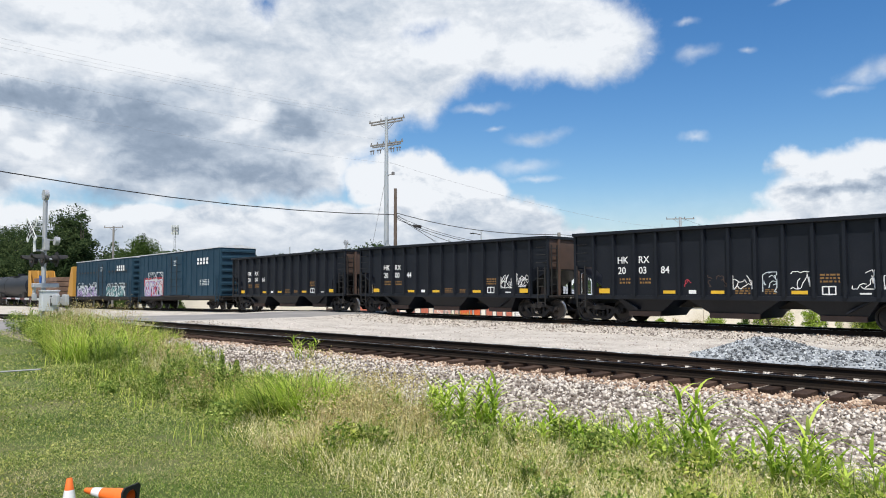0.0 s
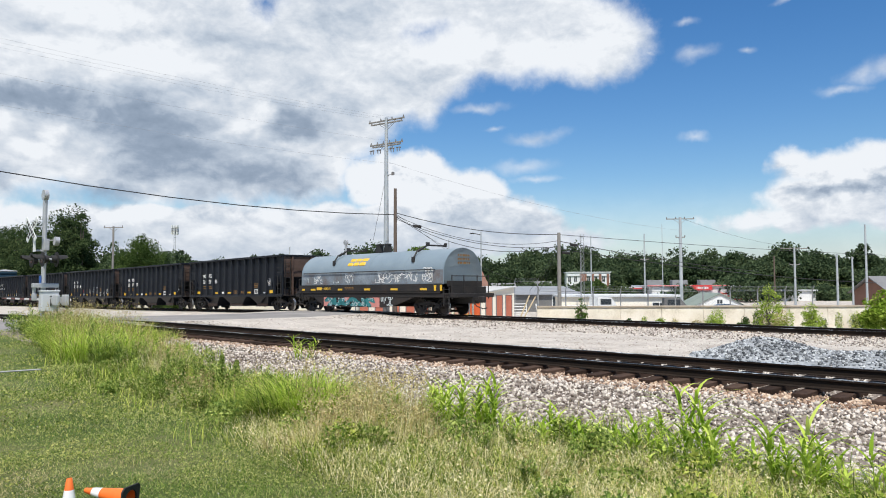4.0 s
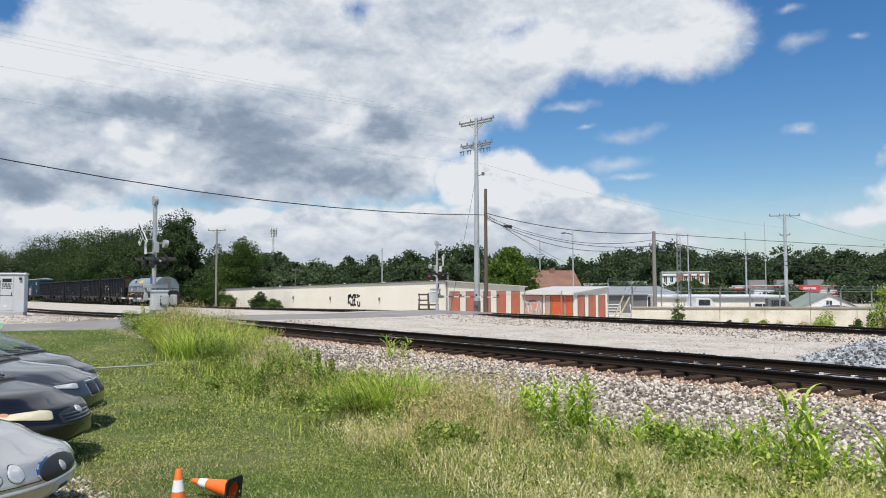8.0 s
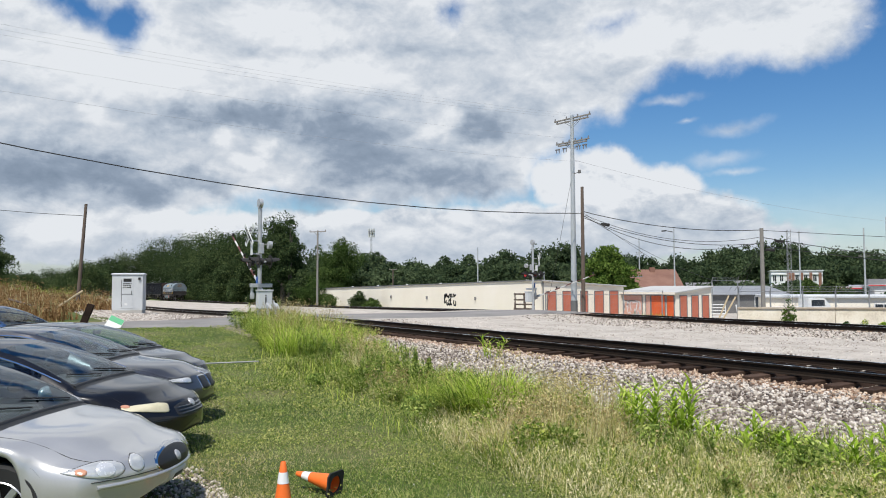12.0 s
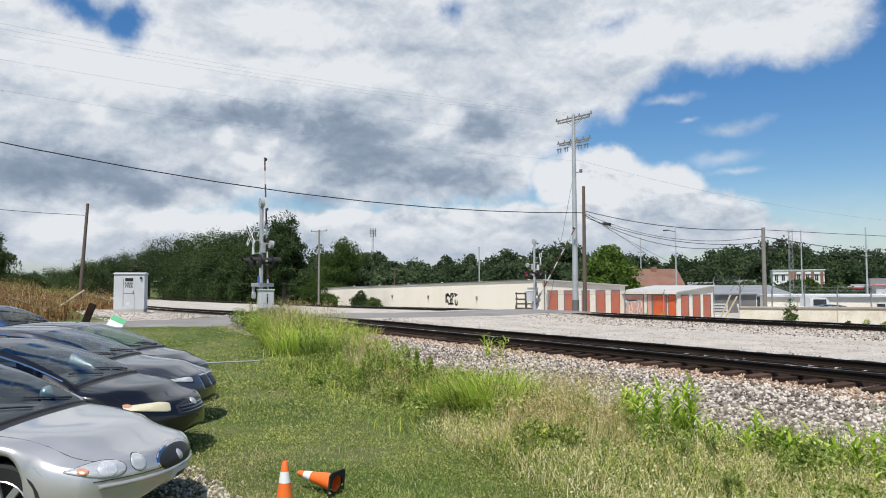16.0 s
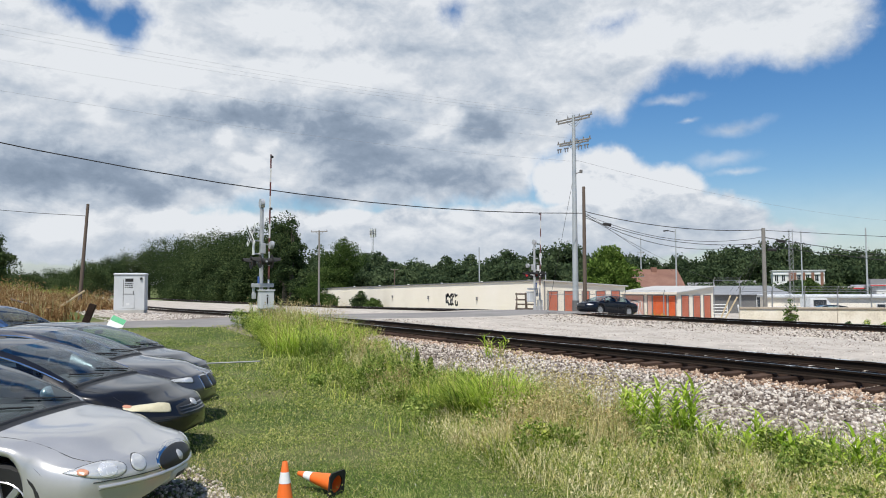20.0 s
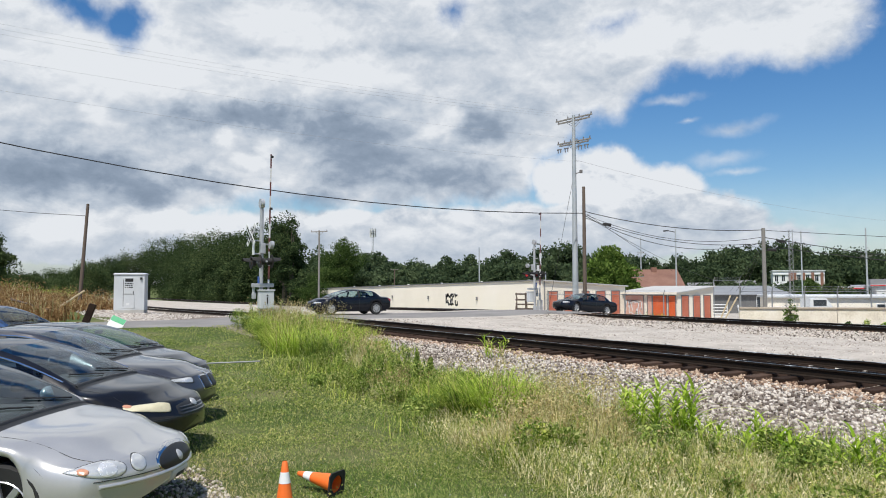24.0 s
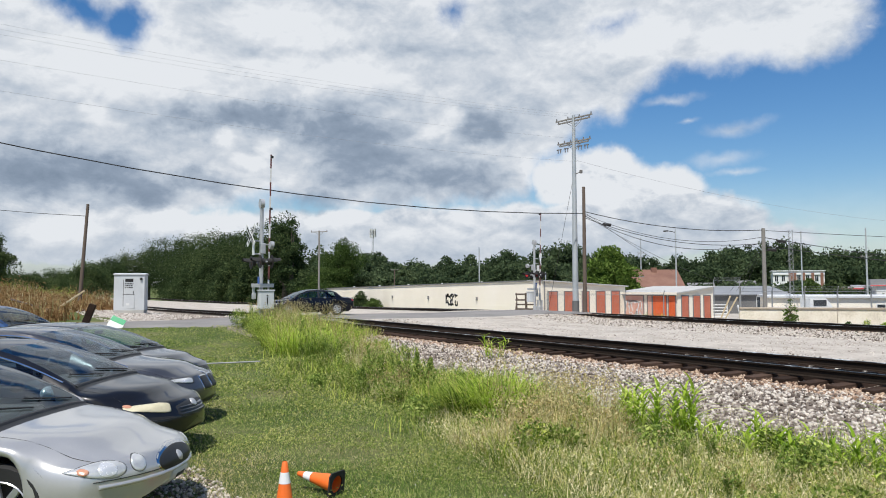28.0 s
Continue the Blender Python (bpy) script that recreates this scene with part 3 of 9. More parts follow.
TIES = [tie_mesh(i) for i in range(3)]
rnd = random.Random(4)
for track, y_at, a, b in ((near_track, lambda x: NEAR_Y, -33.0, 3), (far_track, far_y, -32.5, 4)):
    x = b
    while x > a:
        cant = 0.015 if track is near_track else 0
        m = pose(x + rnd.uniform(-0.03, 0.03), y_at(x) + rnd.uniform(-0.08, 0.08), rail_z(x) - 0.19 + cant, rnd.uniform(-0.5, 0.5) + (1.2 if cant else 0), 0, rnd.uniform(-1.5, 1.5))
        part("tie", rnd.choice(TIES), None, track, at=m)
        x -= 0.545


# ---- train ----
BOX_BLUE = stuff("boxcar_blue", ((0.010, 0.030, 0.050), (0.016, 0.044, 0.069), (0.028, 0.062, 0.088)), 0.6, 0, 0.7, 12, 0.1, 0.004, spec=0.2)
ROOF_WHITE = stuff("galvanised_roof", ((0.55, 0.57, 0.58), (0.7, 0.72, 0.73)), 0.5, 0.1, 0.8, 12, 0.08, 0.004)
HOOD_BLUE = stuff("hood_grey_blue", ((0.15, 0.20, 0.235), (0.21, 0.27, 0.31), (0.27, 0.32, 0.35)), 0.45, 0.15, 0.5, 18, 0.06, 0.003)
HOOD_WORN = stuff("hood_worn_skirt", ((0.13, 0.085, 0.065), (0.17, 0.205, 0.235), (0.30, 0.345, 0.38)), 0.6, 0.1, 0.9, 14, 0.12, 0.004, spread=0.16)
DECK_BLACK = stuff("grimy_deck", ((0.006, 0.0055, 0.0055), (0.013, 0.011, 0.010), (0.036, 0.022, 0.016)), 0.75, 0.0, 1.0, 14, 0.2, 0.005)
RUST_END = stuff("rust_brown_end", ((0.03, 0.02, 0.016), (0.065, 0.04, 0.03), (0.10, 0.06, 0.042)), 0.7, 0, 1.2, 15, 0.2, 0.004)
WHEEL_STEEL = stuff("wheel_steel", ((0.012, 0.010, 0.009), (0.030, 0.025, 0.022), (0.065, 0.054, 0.048)), 0.65, 0.2, 2, 25, 0.1, 0.003)
TREAD = stuff("bright_tread", ((0.35, 0.35, 0.35), (0.5, 0.5, 0.5)), 0.3, 0.9, 3, 20, 0.05, 0.002)
WHITE_PAINT = stuff("white_lettering", ((0.68, 0.68, 0.66), (0.82, 0.82, 0.8)), 0.6, 0, 3, 30, 0.05, 0.001)
YELLOW_PAINT = stuff("yellow_lettering", ((0.62, 0.36, 0.02), (0.78, 0.48, 0.03)), 0.5, 0, 3, 30, 0.05, 0.001)
AMBER_MARK = stuff("faded_amber_marks", ((0.16, 0.085, 0.025), (0.27, 0.145, 0.04)), 0.7, 0, 3, 30, 0.05, 0.001)
TEAL_PAINT = stuff("teal_spray", ((0.015, 0.13, 0.14), (0.03, 0.22, 0.23)), 0.55, 0, 2, 20, 0.05, 0.001)
PINK_PAINT = stuff("salmon_spray", ((0.48, 0.16, 0.13), (0.62, 0.28, 0.24)), 0.6, 0, 2, 20, 0.05, 0.001)
PALE_PAINT = stuff("pale_spray", ((0.45, 0.52, 0.52), (0.66, 0.70, 0.70)), 0.6, 0, 2, 20, 0.05, 0.001)
RED_PAINT = stuff("red_spray", ((0.38, 0.03, 0.05), (0.55, 0.06, 0.08)), 0.6, 0, 2, 20, 0.05, 0.001)
VIOLET_PAINT = stuff("violet_spray", ((0.25, 0.18, 0.38), (0.42, 0.32, 0.55)), 0.6, 0, 2, 20, 0.05, 0.001)
ORANGE_STEEL = stuff("ochre_steel", ((0.38, 0.19, 0.03), (0.52, 0.28, 0.05)), 0.55, 0, 1, 15, 0.1, 0.003)
LUMBER = stuff("stacked_lumber", ((0.10, 0.06, 0.04), (0.18, 0.11, 0.075), (0.27, 0.18, 0.12)), 0.85, 0, 1, 9, 0.4, 0.01, per_piece=0.3, island=True)
BLUE_SIGN = stuff("blue_sign", ((0.02, 0.09, 0.35), (0.03, 0.13, 0.45)), 0.4, 0, 3, 20, 0, 0)


def words(text, height, wide=1.0, depth=0.004):
    """A mesh of upright letters in the xz plane, facing -y, from the left end at the base line."""
    curve = bpy.data.curves.new("lettering", "FONT")
    curve.body, curve.size, curve.extrude, curve.resolution_u = text, height * 1.38, depth, 3
    curve.offset = height * 0.012
    ob = bpy.data.objects.new("lettering", curve)
    scene.collection.objects.link(ob)
    me = bpy.data.meshes.new_from_object(ob.evaluated_get(bpy.context.evaluated_depsgraph_get()))
    bpy.data.objects.remove(ob)
    me.transform(pose(0, 0, 0, 90, 0, 0) @ Matrix.Diagonal((wide, 1, 1, 1)))
    return me


def letter_part(name, text, height, material, parent, at, wide=1.0, label=""):
    me = words(text, height, wide)
    me.materials.clear()
    me.materials.append(material)
    return part(name, me, None, parent, label, at)


def scrawl(parent, at, wide, high, seed, material, strokes=7, thick=0.03):
    """Loose spray strokes in the xz plane, each a part."""
    rnd = random.Random(seed)
    for i in range(strokes):
        sh = Shape()
        x, z = wide * (i + rnd.uniform(0.1, 0.9)) / strokes, rnd.uniform(0.1, 0.9) * high
        path, a = [], rnd.uniform(0, 6.28)
        for k in range(9):
            path.append(Vector((x, 0, z)))
            a += rnd.uniform(-1.3, 1.6)
            x = min(wide, max(0, x + math.cos(a) * high * 0.17))
            z = min(high, max(0, z + math.sin(a) * high * 0.26))
        left, right = [], []
        for k, p in enumerate(path):
            d = path[min(k + 1, 8)] - path[max(k - 1, 0)]
            n = Vector((-d.z, 0, d.x)).normalized() * thick / 2 if d.length > 1e-5 else Vector((thick / 2, 0, 0))
            left.append(p - n)
            right.append(p + n)
        part("spray_stroke", Shape().loft([left, right], closed=False, caps=False), material, parent, at=at, smooth=0)


def bars(rows, wide, high, seed, gap=0.45):
    """Rows of short bars: small writing too faint to read."""
    rnd = random.Random(seed)
    sh = Shape()
    for r in range(rows):
        z0 = high * (rows - 1 - r) / rows
        x = 0
        while x < wide:
            w = rnd.uniform(0.05, 0.16)
            sh.box(x, -0.003, z0, min(wide, x + w), 0.0, z0 + high / rows * (1 - gap))
            x += w + rnd.uniform(0.03, 0.07)
    return sh


def mural(parent, at, wide, high, seed, count, material):
    """Fat bent spray shapes, side by side, each a part."""
    rnd = random.Random(seed)
    for i in range(count):
        sh = Shape()
        cx, w = wide * (i + 0.5) / count, wide / count * 0.66
        n = 14
        outer, inner = [], []
        cut = rnd.uniform(0, 6.28)
        for k in range(n):
            a = cut + 5.2 * k / (n - 1)
            jx, jz = rnd.uniform(0.85, 1.12), rnd.uniform(0.85, 1.1)
            outer.append((cx + math.cos(a) * w * jx, 0, high / 2 + math.sin(a) * high * 0.5 * jz))
            inner.append((cx + math.cos(a) * w * 0.2, 0, high / 2 + math.sin(a) * high * 0.09))
        part("spray_letter", sh.loft([outer, inner], closed=False, caps=False), material, parent, at=at, smooth=0)


WHEEL = None


def wheel_mesh():
    """A railway wheel standing in the xz plane, its outer face to -y."""
    sh = Shape()
    prof = ((0.05, 0.0), (0.11, -0.02), (0.13, 0.03), (0.36, 0.05), (0.385, 0.0), (0.452, 0.0), (0.457, 0.01), (0.46, 0.10), (0.485, 0.115), (0.48, 0.14), (0.38, 0.14), (0.05, 0.12))
    n = 24
    rings = [[(math.cos(2 * math.pi * k / n) * r, y, math.sin(2 * math.pi * k / n) * r) for k in range(n)] for r, y in prof]
    sh.loft(rings, caps=True)
    me = sh.mesh("wheel", [WHEEL_STEEL, TREAD])
    me.polygons.foreach_set("material_index", [1 if 0.43 < math.hypot(p.center.x, p.center.z) < 0.47 and abs(p.normal.y) < 0.9 else 0 for p in me.polygons])
    return me


def side_frame_mesh():
    """The cast side frame of a truck, with its springs, bolster end and bearing caps."""
    sh = Shape()
    top = [(-1.12, 0.46), (-1.12, 0.60), (-0.75, 0.62), (-0.42, 0.70), (0.42, 0.70), (0.75, 0.62), (1.12, 0.60), (1.12, 0.46), (0.78, 0.46), (0.45, 0.56), (-0.45, 0.56), (-0.78, 0.46)]
    low = [(-0.8, 0.47), (-0.62, 0.52), (-0.30, 0.24), (0.30, 0.24), (0.62, 0.52), (0.8, 0.47), (0.42, 0.12), (-0.42, 0.12)]
    for o in (top, low):
        sh.loft([[(u, -0.06, w) for u, w in o], [(u, 0.07, w) for u, w in o]])
    for s in (-1, 1):
        sh.box(s * 0.30, -0.05, 0.22, s * 0.40, 0.06, 0.6, 0.01)
        sh.rod((s * 0.91, -0.12, 0.46), (s * 0.91, 0.02, 0.46), 0.13, n=12)
        sh.rod((s * 0.91, -0.16, 0.46), (s * 0.91, -0.12, 0.46), 0.075, n=10)
    for k in (-0.17, 0, 0.17):
        for j in range(5):
            sh.rod((k, -0.07, 0.25 + j * 0.048), (k, -0.07, 0.275 + j * 0.048), 0.07, n=10)
    sh.box(-0.26, -0.10, 0.5, 0.26, 0.06, 0.58, 0.015)
    return sh.mesh("side_frame", DECK_BLACK)


WHEEL, SIDE_FRAME = wheel_mesh(), side_frame_mesh()
AXLE = Shape().rod((0, -0.9, 0), (0, 0.9, 0), 0.08, n=10).mesh("axle", WHEEL_STEEL)
BOLSTER = Shape().box(-0.2, -1.0, 0.5, 0.2, 1.0, 0.78, 0.03).mesh("bolster", DECK_BLACK)


def add_truck(car, x):
    truck = part("truck", BOLSTER, None, car, "two-axle cast steel truck with springs", pose(x, 0, 0))
    for s in (-1, 1):
        part("side_frame", SIDE_FRAME, None, truck, at=pose(0, s * 1.0, 0, 0, 0, 0 if s < 0 else 180))
        for e in (-1, 1):
            part("wheel", WHEEL, None, truck, at=pose(e * 0.91, s * 0.80, 0.457, 0, 0, 0 if s < 0 else 180))
    for e in (-1, 1):
        part("axle", AXLE, None, truck, at=pose(e * 0.91, 0, 0.457))


COUPLER = Shape().box(0, -0.11, 0.72, 0.62, 0.11, 0.98, 0.03).box(0.45, -0.2, 0.68, 0.82, 0.06, 1.02, 0.05).box(0.5, 0.05, 0.7, 0.72, 0.19, 1.0, 0.05).tube([(0.3, -0.4, 0.7), (0.6, -0.42, 0.5), (0.95, -0.35, 0.38), (1.1, -0.2, 0.42)], 0.03).mesh("coupler", DECK_BLACK)


def ladder(x, y, z0, z1, wide, rungs, along="x", slot=0):
    sh = Shape()
    def p(u, z, d=0.0):
        return (x + u, y + d, z) if along == "x" else (x + d, y + u, z)
    for s in (-0.5, 0.5):
        a, b = p(s * wide, z0), p(s * wide, z1)
        sh.box(a[0] - 0.025, a[1] - 0.02, z0, a[0] + 0.025, a[1] + 0.02, z1, slot=slot)
    for i in range(rungs):
        z = z0 + (z1 - z0) * (i + 0.5) / rungs
        sh.rod(p(-0.5 * wide, z), p(0.5 * wide, z), 0.016, n=6)
    return sh


HOPPER_LEN, HOPPER_TOP, HOPPER_SILL = 6.9, 3.80, 1.10


def make_hopper():
    car = thing("hopper_car", "black open-top coal hopper car with ribbed steel sides", "railway car", group="hopper cars of the train")
    L, T, S = HOPPER_LEN, HOPPER_TOP, HOPPER_SILL
    for s in (-1, 1):
        y = s * 1.46
        # side sheet with cut-away lower ends
        out = [(-L, 2.32), (-L + 0.95, 2.32), (-L + 1.35, 1.95), (-L + 1.35, S), (L - 1.35, S), (L - 1.35, 1.95), (L - 0.95, 2.32), (L, 2.32), (L, T), (-L, T)]
        part("side_sheet", Shape().loft([[(u, y, w) for u, w in out], [(u, y - s * 0.05, w) for u, w in out]]), HOPPER_BLACK, car)
        part("top_chord", Shape().box(-L - 0.05, y - 0.09 * s, T - 0.13, L + 0.05, y + 0.19 * s, T, 0.015), HOPPER_BLACK, car)
        part("side_sill", Shape().box(-L, y - 0.07, S - 0.12, L, y + 0.06, S + 0.05, 0.01), HOPPER_BLACK, car)
        rib = Shape().loft([[(-0.085, 0, z), (-0.05, -0.13, z), (0.05, -0.13, z), (0.085, 0, z)] for z in (S, T - 0.14)]).mesh("rib", HOPPER_BLACK)
        for i in range(13):
            x = -L + 0.985 * (i + 1)
            part("rib", rib, None, car, at=pose(x, y, 0, 0, 0, 0 if s < 0 else 180))
        for e in (-1, 1):
            part("corner_post", Shape().box(e * L - 0.06, y - 0.06, S, e * L + 0.06, y + 0.06, T - 0.1, 0.012), HOPPER_BLACK, car)
        for e in (-1, 1):
            part("ladder", ladder(e * (L - 0.33), y - s * -0.07, 0.62, 2.4, 0.42, 5), BLACK_STEEL, car)
            grabs = Shape()
            for z in (2.6, 2.95, 3.3):
                grabs.tube([(e * (L - 0.62), y, z), (e * (L - 0.62), y + s * 0.09, z), (e * (L - 0.12), y + s * 0.09, z), (e * (L - 0.12), y, z)], 0.014, 5)
            part("grab_irons", grabs, BLACK_STEEL, car)
    for e in (-1, 1):
        # end sheet, slope sheet and the frame under it
        part("end_sheet", Shape().box(e * L - 0.03, -1.44, 2.3, e * L + 0.03, 1.44, T, 0.01), RUST_END, car, "rust-brown end sheet")
        part("end_chord", Shape().box(e * L - 0.1, -1.5, T - 0.14, e * L + 0.1, 1.5, T, 0.015), HOPPER_BLACK, car)
        for y in (-0.75, 0.75):
            part("end_rib", Shape().box(e * L + e * 0.03, y - 0.06, 1.1, e * L + e * 0.13, y + 0.06, T - 0.14, 0.01), RUST_END, car)
        part("slope_sheet", Shape().loft([[(e * L, -1.42, 2.32), (e * L, 1.42, 2.32), (e * L, 1.42, 2.26), (e * L, -1.42, 2.26)], [(e * 3.9, -1.42, 0.62), (e * 3.9, 1.42, 0.62), (e * 3.9, 1.42, 0.56), (e * 3.9, -1.42, 0.56)]]), HOPPER_BLACK, car)
        part("end_platform", Shape().box(e * (L - 0.5), -1.45, 1.02, e * (L + 0.25), 1.45, 1.1, 0.01), DECK_BLACK, car)
        part("ladder", ladder(e * (L + 0.12), -1.15, 1.1, 3.4, 0.42, 7, "y"), BLACK_STEEL, car)
        brake = Shape()
        brake.rod((e * (L - 0.75), 0.3, 1.35), (e * (L - 0.75), -0.5, 1.35), 0.2, n=12)
        brake.rod((e * (L - 0.35), -0.2, 1.1), (e * (L - 0.35), -0.2, 2.2), 0.03)
        brake.box(e * (L - 0.9), -0.9, 1.1, e * (L - 0.6), -0.6, 1.5, 0.02)
        part("brake_gear", brake, RUST_END, car)
        part("coupler", COUPLER, None, car, at=pose(e * (L - 0.05), 0, 0, 0, 0, 0 if e > 0 else 180))
        add_truck(car, e * 5.93)
    part("centre_sill", Shape().box(-L, -0.2, 0.66, L, 0.2, 1.0, 0.02), BLACK_STEEL, car)
    part("floor", Shape().box(-4.4, -1.42, 1.0, 4.4, 1.42, 1.08), HOPPER_BLACK, car)
    for x0, x1, b0, b1 in ((-4.95, -2.1, -4.35, -3.1), (-1.9, 1.9, -0.85, 0.85), (2.1, 4.95, 3.1, 4.35)):
        rings = [[(a, -w, z), (b, -w, z), (b, w, z), (a, w, z)] for a, b, w, z in ((x0, x1, 1.4, 1.1), (b0 - 0.15, b1 + 0.15, 1.15, 0.52), (b0, b1, 1.1, 0.30))]
        chute = part("discharge_chute", Shape().loft(rings), HOPPER_BLACK, car)
        part("chute_gate", Shape().box(b0 - 0.1, -1.18, 0.3, b1 + 0.1, -1.1, 0.5, 0.01), RUST_END, chute)
    # reflective plates and stencils on the near side
    bay = lambda k: -L + 0.985 * k
    for k, u, w, h, m, nm in ((1, 0.22, 0.52, 0.2, YELLOW_PAINT, "reflector"), (4, 0.25, 0.52, 0.12, YELLOW_PAINT, "reflector"), (5, 0.35, 0.3, 0.14, WHITE_PAINT, "plate"), (6, 0.25, 0.52, 0.12, YELLOW_PAINT, "reflector"),
                              (9, 0.22, 0.54, 0.12, YELLOW_PAINT, "reflector"), (12, 0.3, 0.5, 0.2, YELLOW_PAINT, "reflector"), (11, 0.4, 0.35, 0.05, WHITE_PAINT, "plate")):
        part(nm, Shape().box(bay(k) + u, -1.468, 1.22, bay(k) + u + w, -1.462, 1.22 + h), m, car)
    for k, u, z, w, h, rows, m in ((2, 0.25, 1.62, 0.5, 0.28, 2, AMBER_MARK), (3, 0.2, 1.62, 0.5, 0.28, 2, AMBER_MARK), (7, 0.2, 1.22, 0.55, 0.26, 3, AMBER_MARK), (8, 0.3, 1.22, 0.4, 0.2, 3, AMBER_MARK), (10, 0.18, 1.62, 0.62, 0.34, 3, AMBER_MARK)):
        tagged(part("stencil", bars(rows, w, h, k * 7), m, car, at=pose(bay(k) + u, -1.464, z)), kind="stuff")
    frame_sh = Shape()
    for a in ((3.15, 1.2, 3.6, 1.24), (3.15, 1.46, 3.6, 1.5), (3.15, 1.24, 3.19, 1.46), (3.56, 1.24, 3.6, 1.46), (3.35, 1.24, 3.39, 1.46)):
        frame_sh.box(a[0] + 0.03, -1.468, a[1], a[2] + 0.03, -1.462, a[3])
    part("data_panel", frame_sh, WHITE_PAINT, car)
    return car


ROLLING = []          # (thing, its place in the train at the start, its half-length)
JOINT = -18.0         # end of the second and the third hopper at the start


def letter_hopper(car, groups, seed, art):
    for text, x, z in (("HK", -4.79, 2.45), ("RX", -3.80, 2.45), (groups[0], -4.76, 2.02), (groups[1], -3.79, 2.02), (groups[2], -2.80, 2.02)):
        letter_part("lettering", text, 0.29, WHITE_PAINT, car, pose(x, -1.466, z), 0.95)
    for x, z, w, h, k, m in art:
        scrawl(car, pose(x, -1.468, z), w, h, seed + int(x * 7), m, k)


first = make_hopper()
ART = (
    (("20", "04", "65"), ()),
    (("20", "00", "44"), ((4.05, 1.45, 0.72, 0.62, 10, WHITE_PAINT), (5.03, 1.5, 0.72, 0.62, 10, WHITE_PAINT))),
    (("20", "03", "84"), ((-0.87, 1.5, 0.75, 0.4, 5, RUST_END), (0.12, 1.4, 0.7, 0.6, 4, WHITE_PAINT), (1.2, 1.3, 0.5, 0.7, 5, PALE_PAINT), (2.1, 1.4, 0.7, 0.6, 4, WHITE_PAINT), (4.08, 1.4, 0.7, 0.62, 4, WHITE_PAINT), (5.05, 1.4, 0.65, 0.6, 4, WHITE_PAINT), (-1.8, 1.5, 0.3, 0.35, 2, RED_PAINT))),
    (("20", "01", "33"), ((6.0, 1.5, 0.4, 0.3, 2, PALE_PAINT),)),
    (("20", "03", "81"), ((4.95, 1.75, 0.35, 0.5, 9, WHITE_PAINT),)),
)
hoppers = [first] + [copy_thing(first, pose(0, 0, 0)) for _ in ART[1:]]
for i, (car, (groups, art)) in enumerate(zip(hoppers, ART)):
    letter_hopper(car, groups, i * 31, art)
    ROLLING.append((car, JOINT + 15.3 * (i - 2) + HOPPER_LEN))


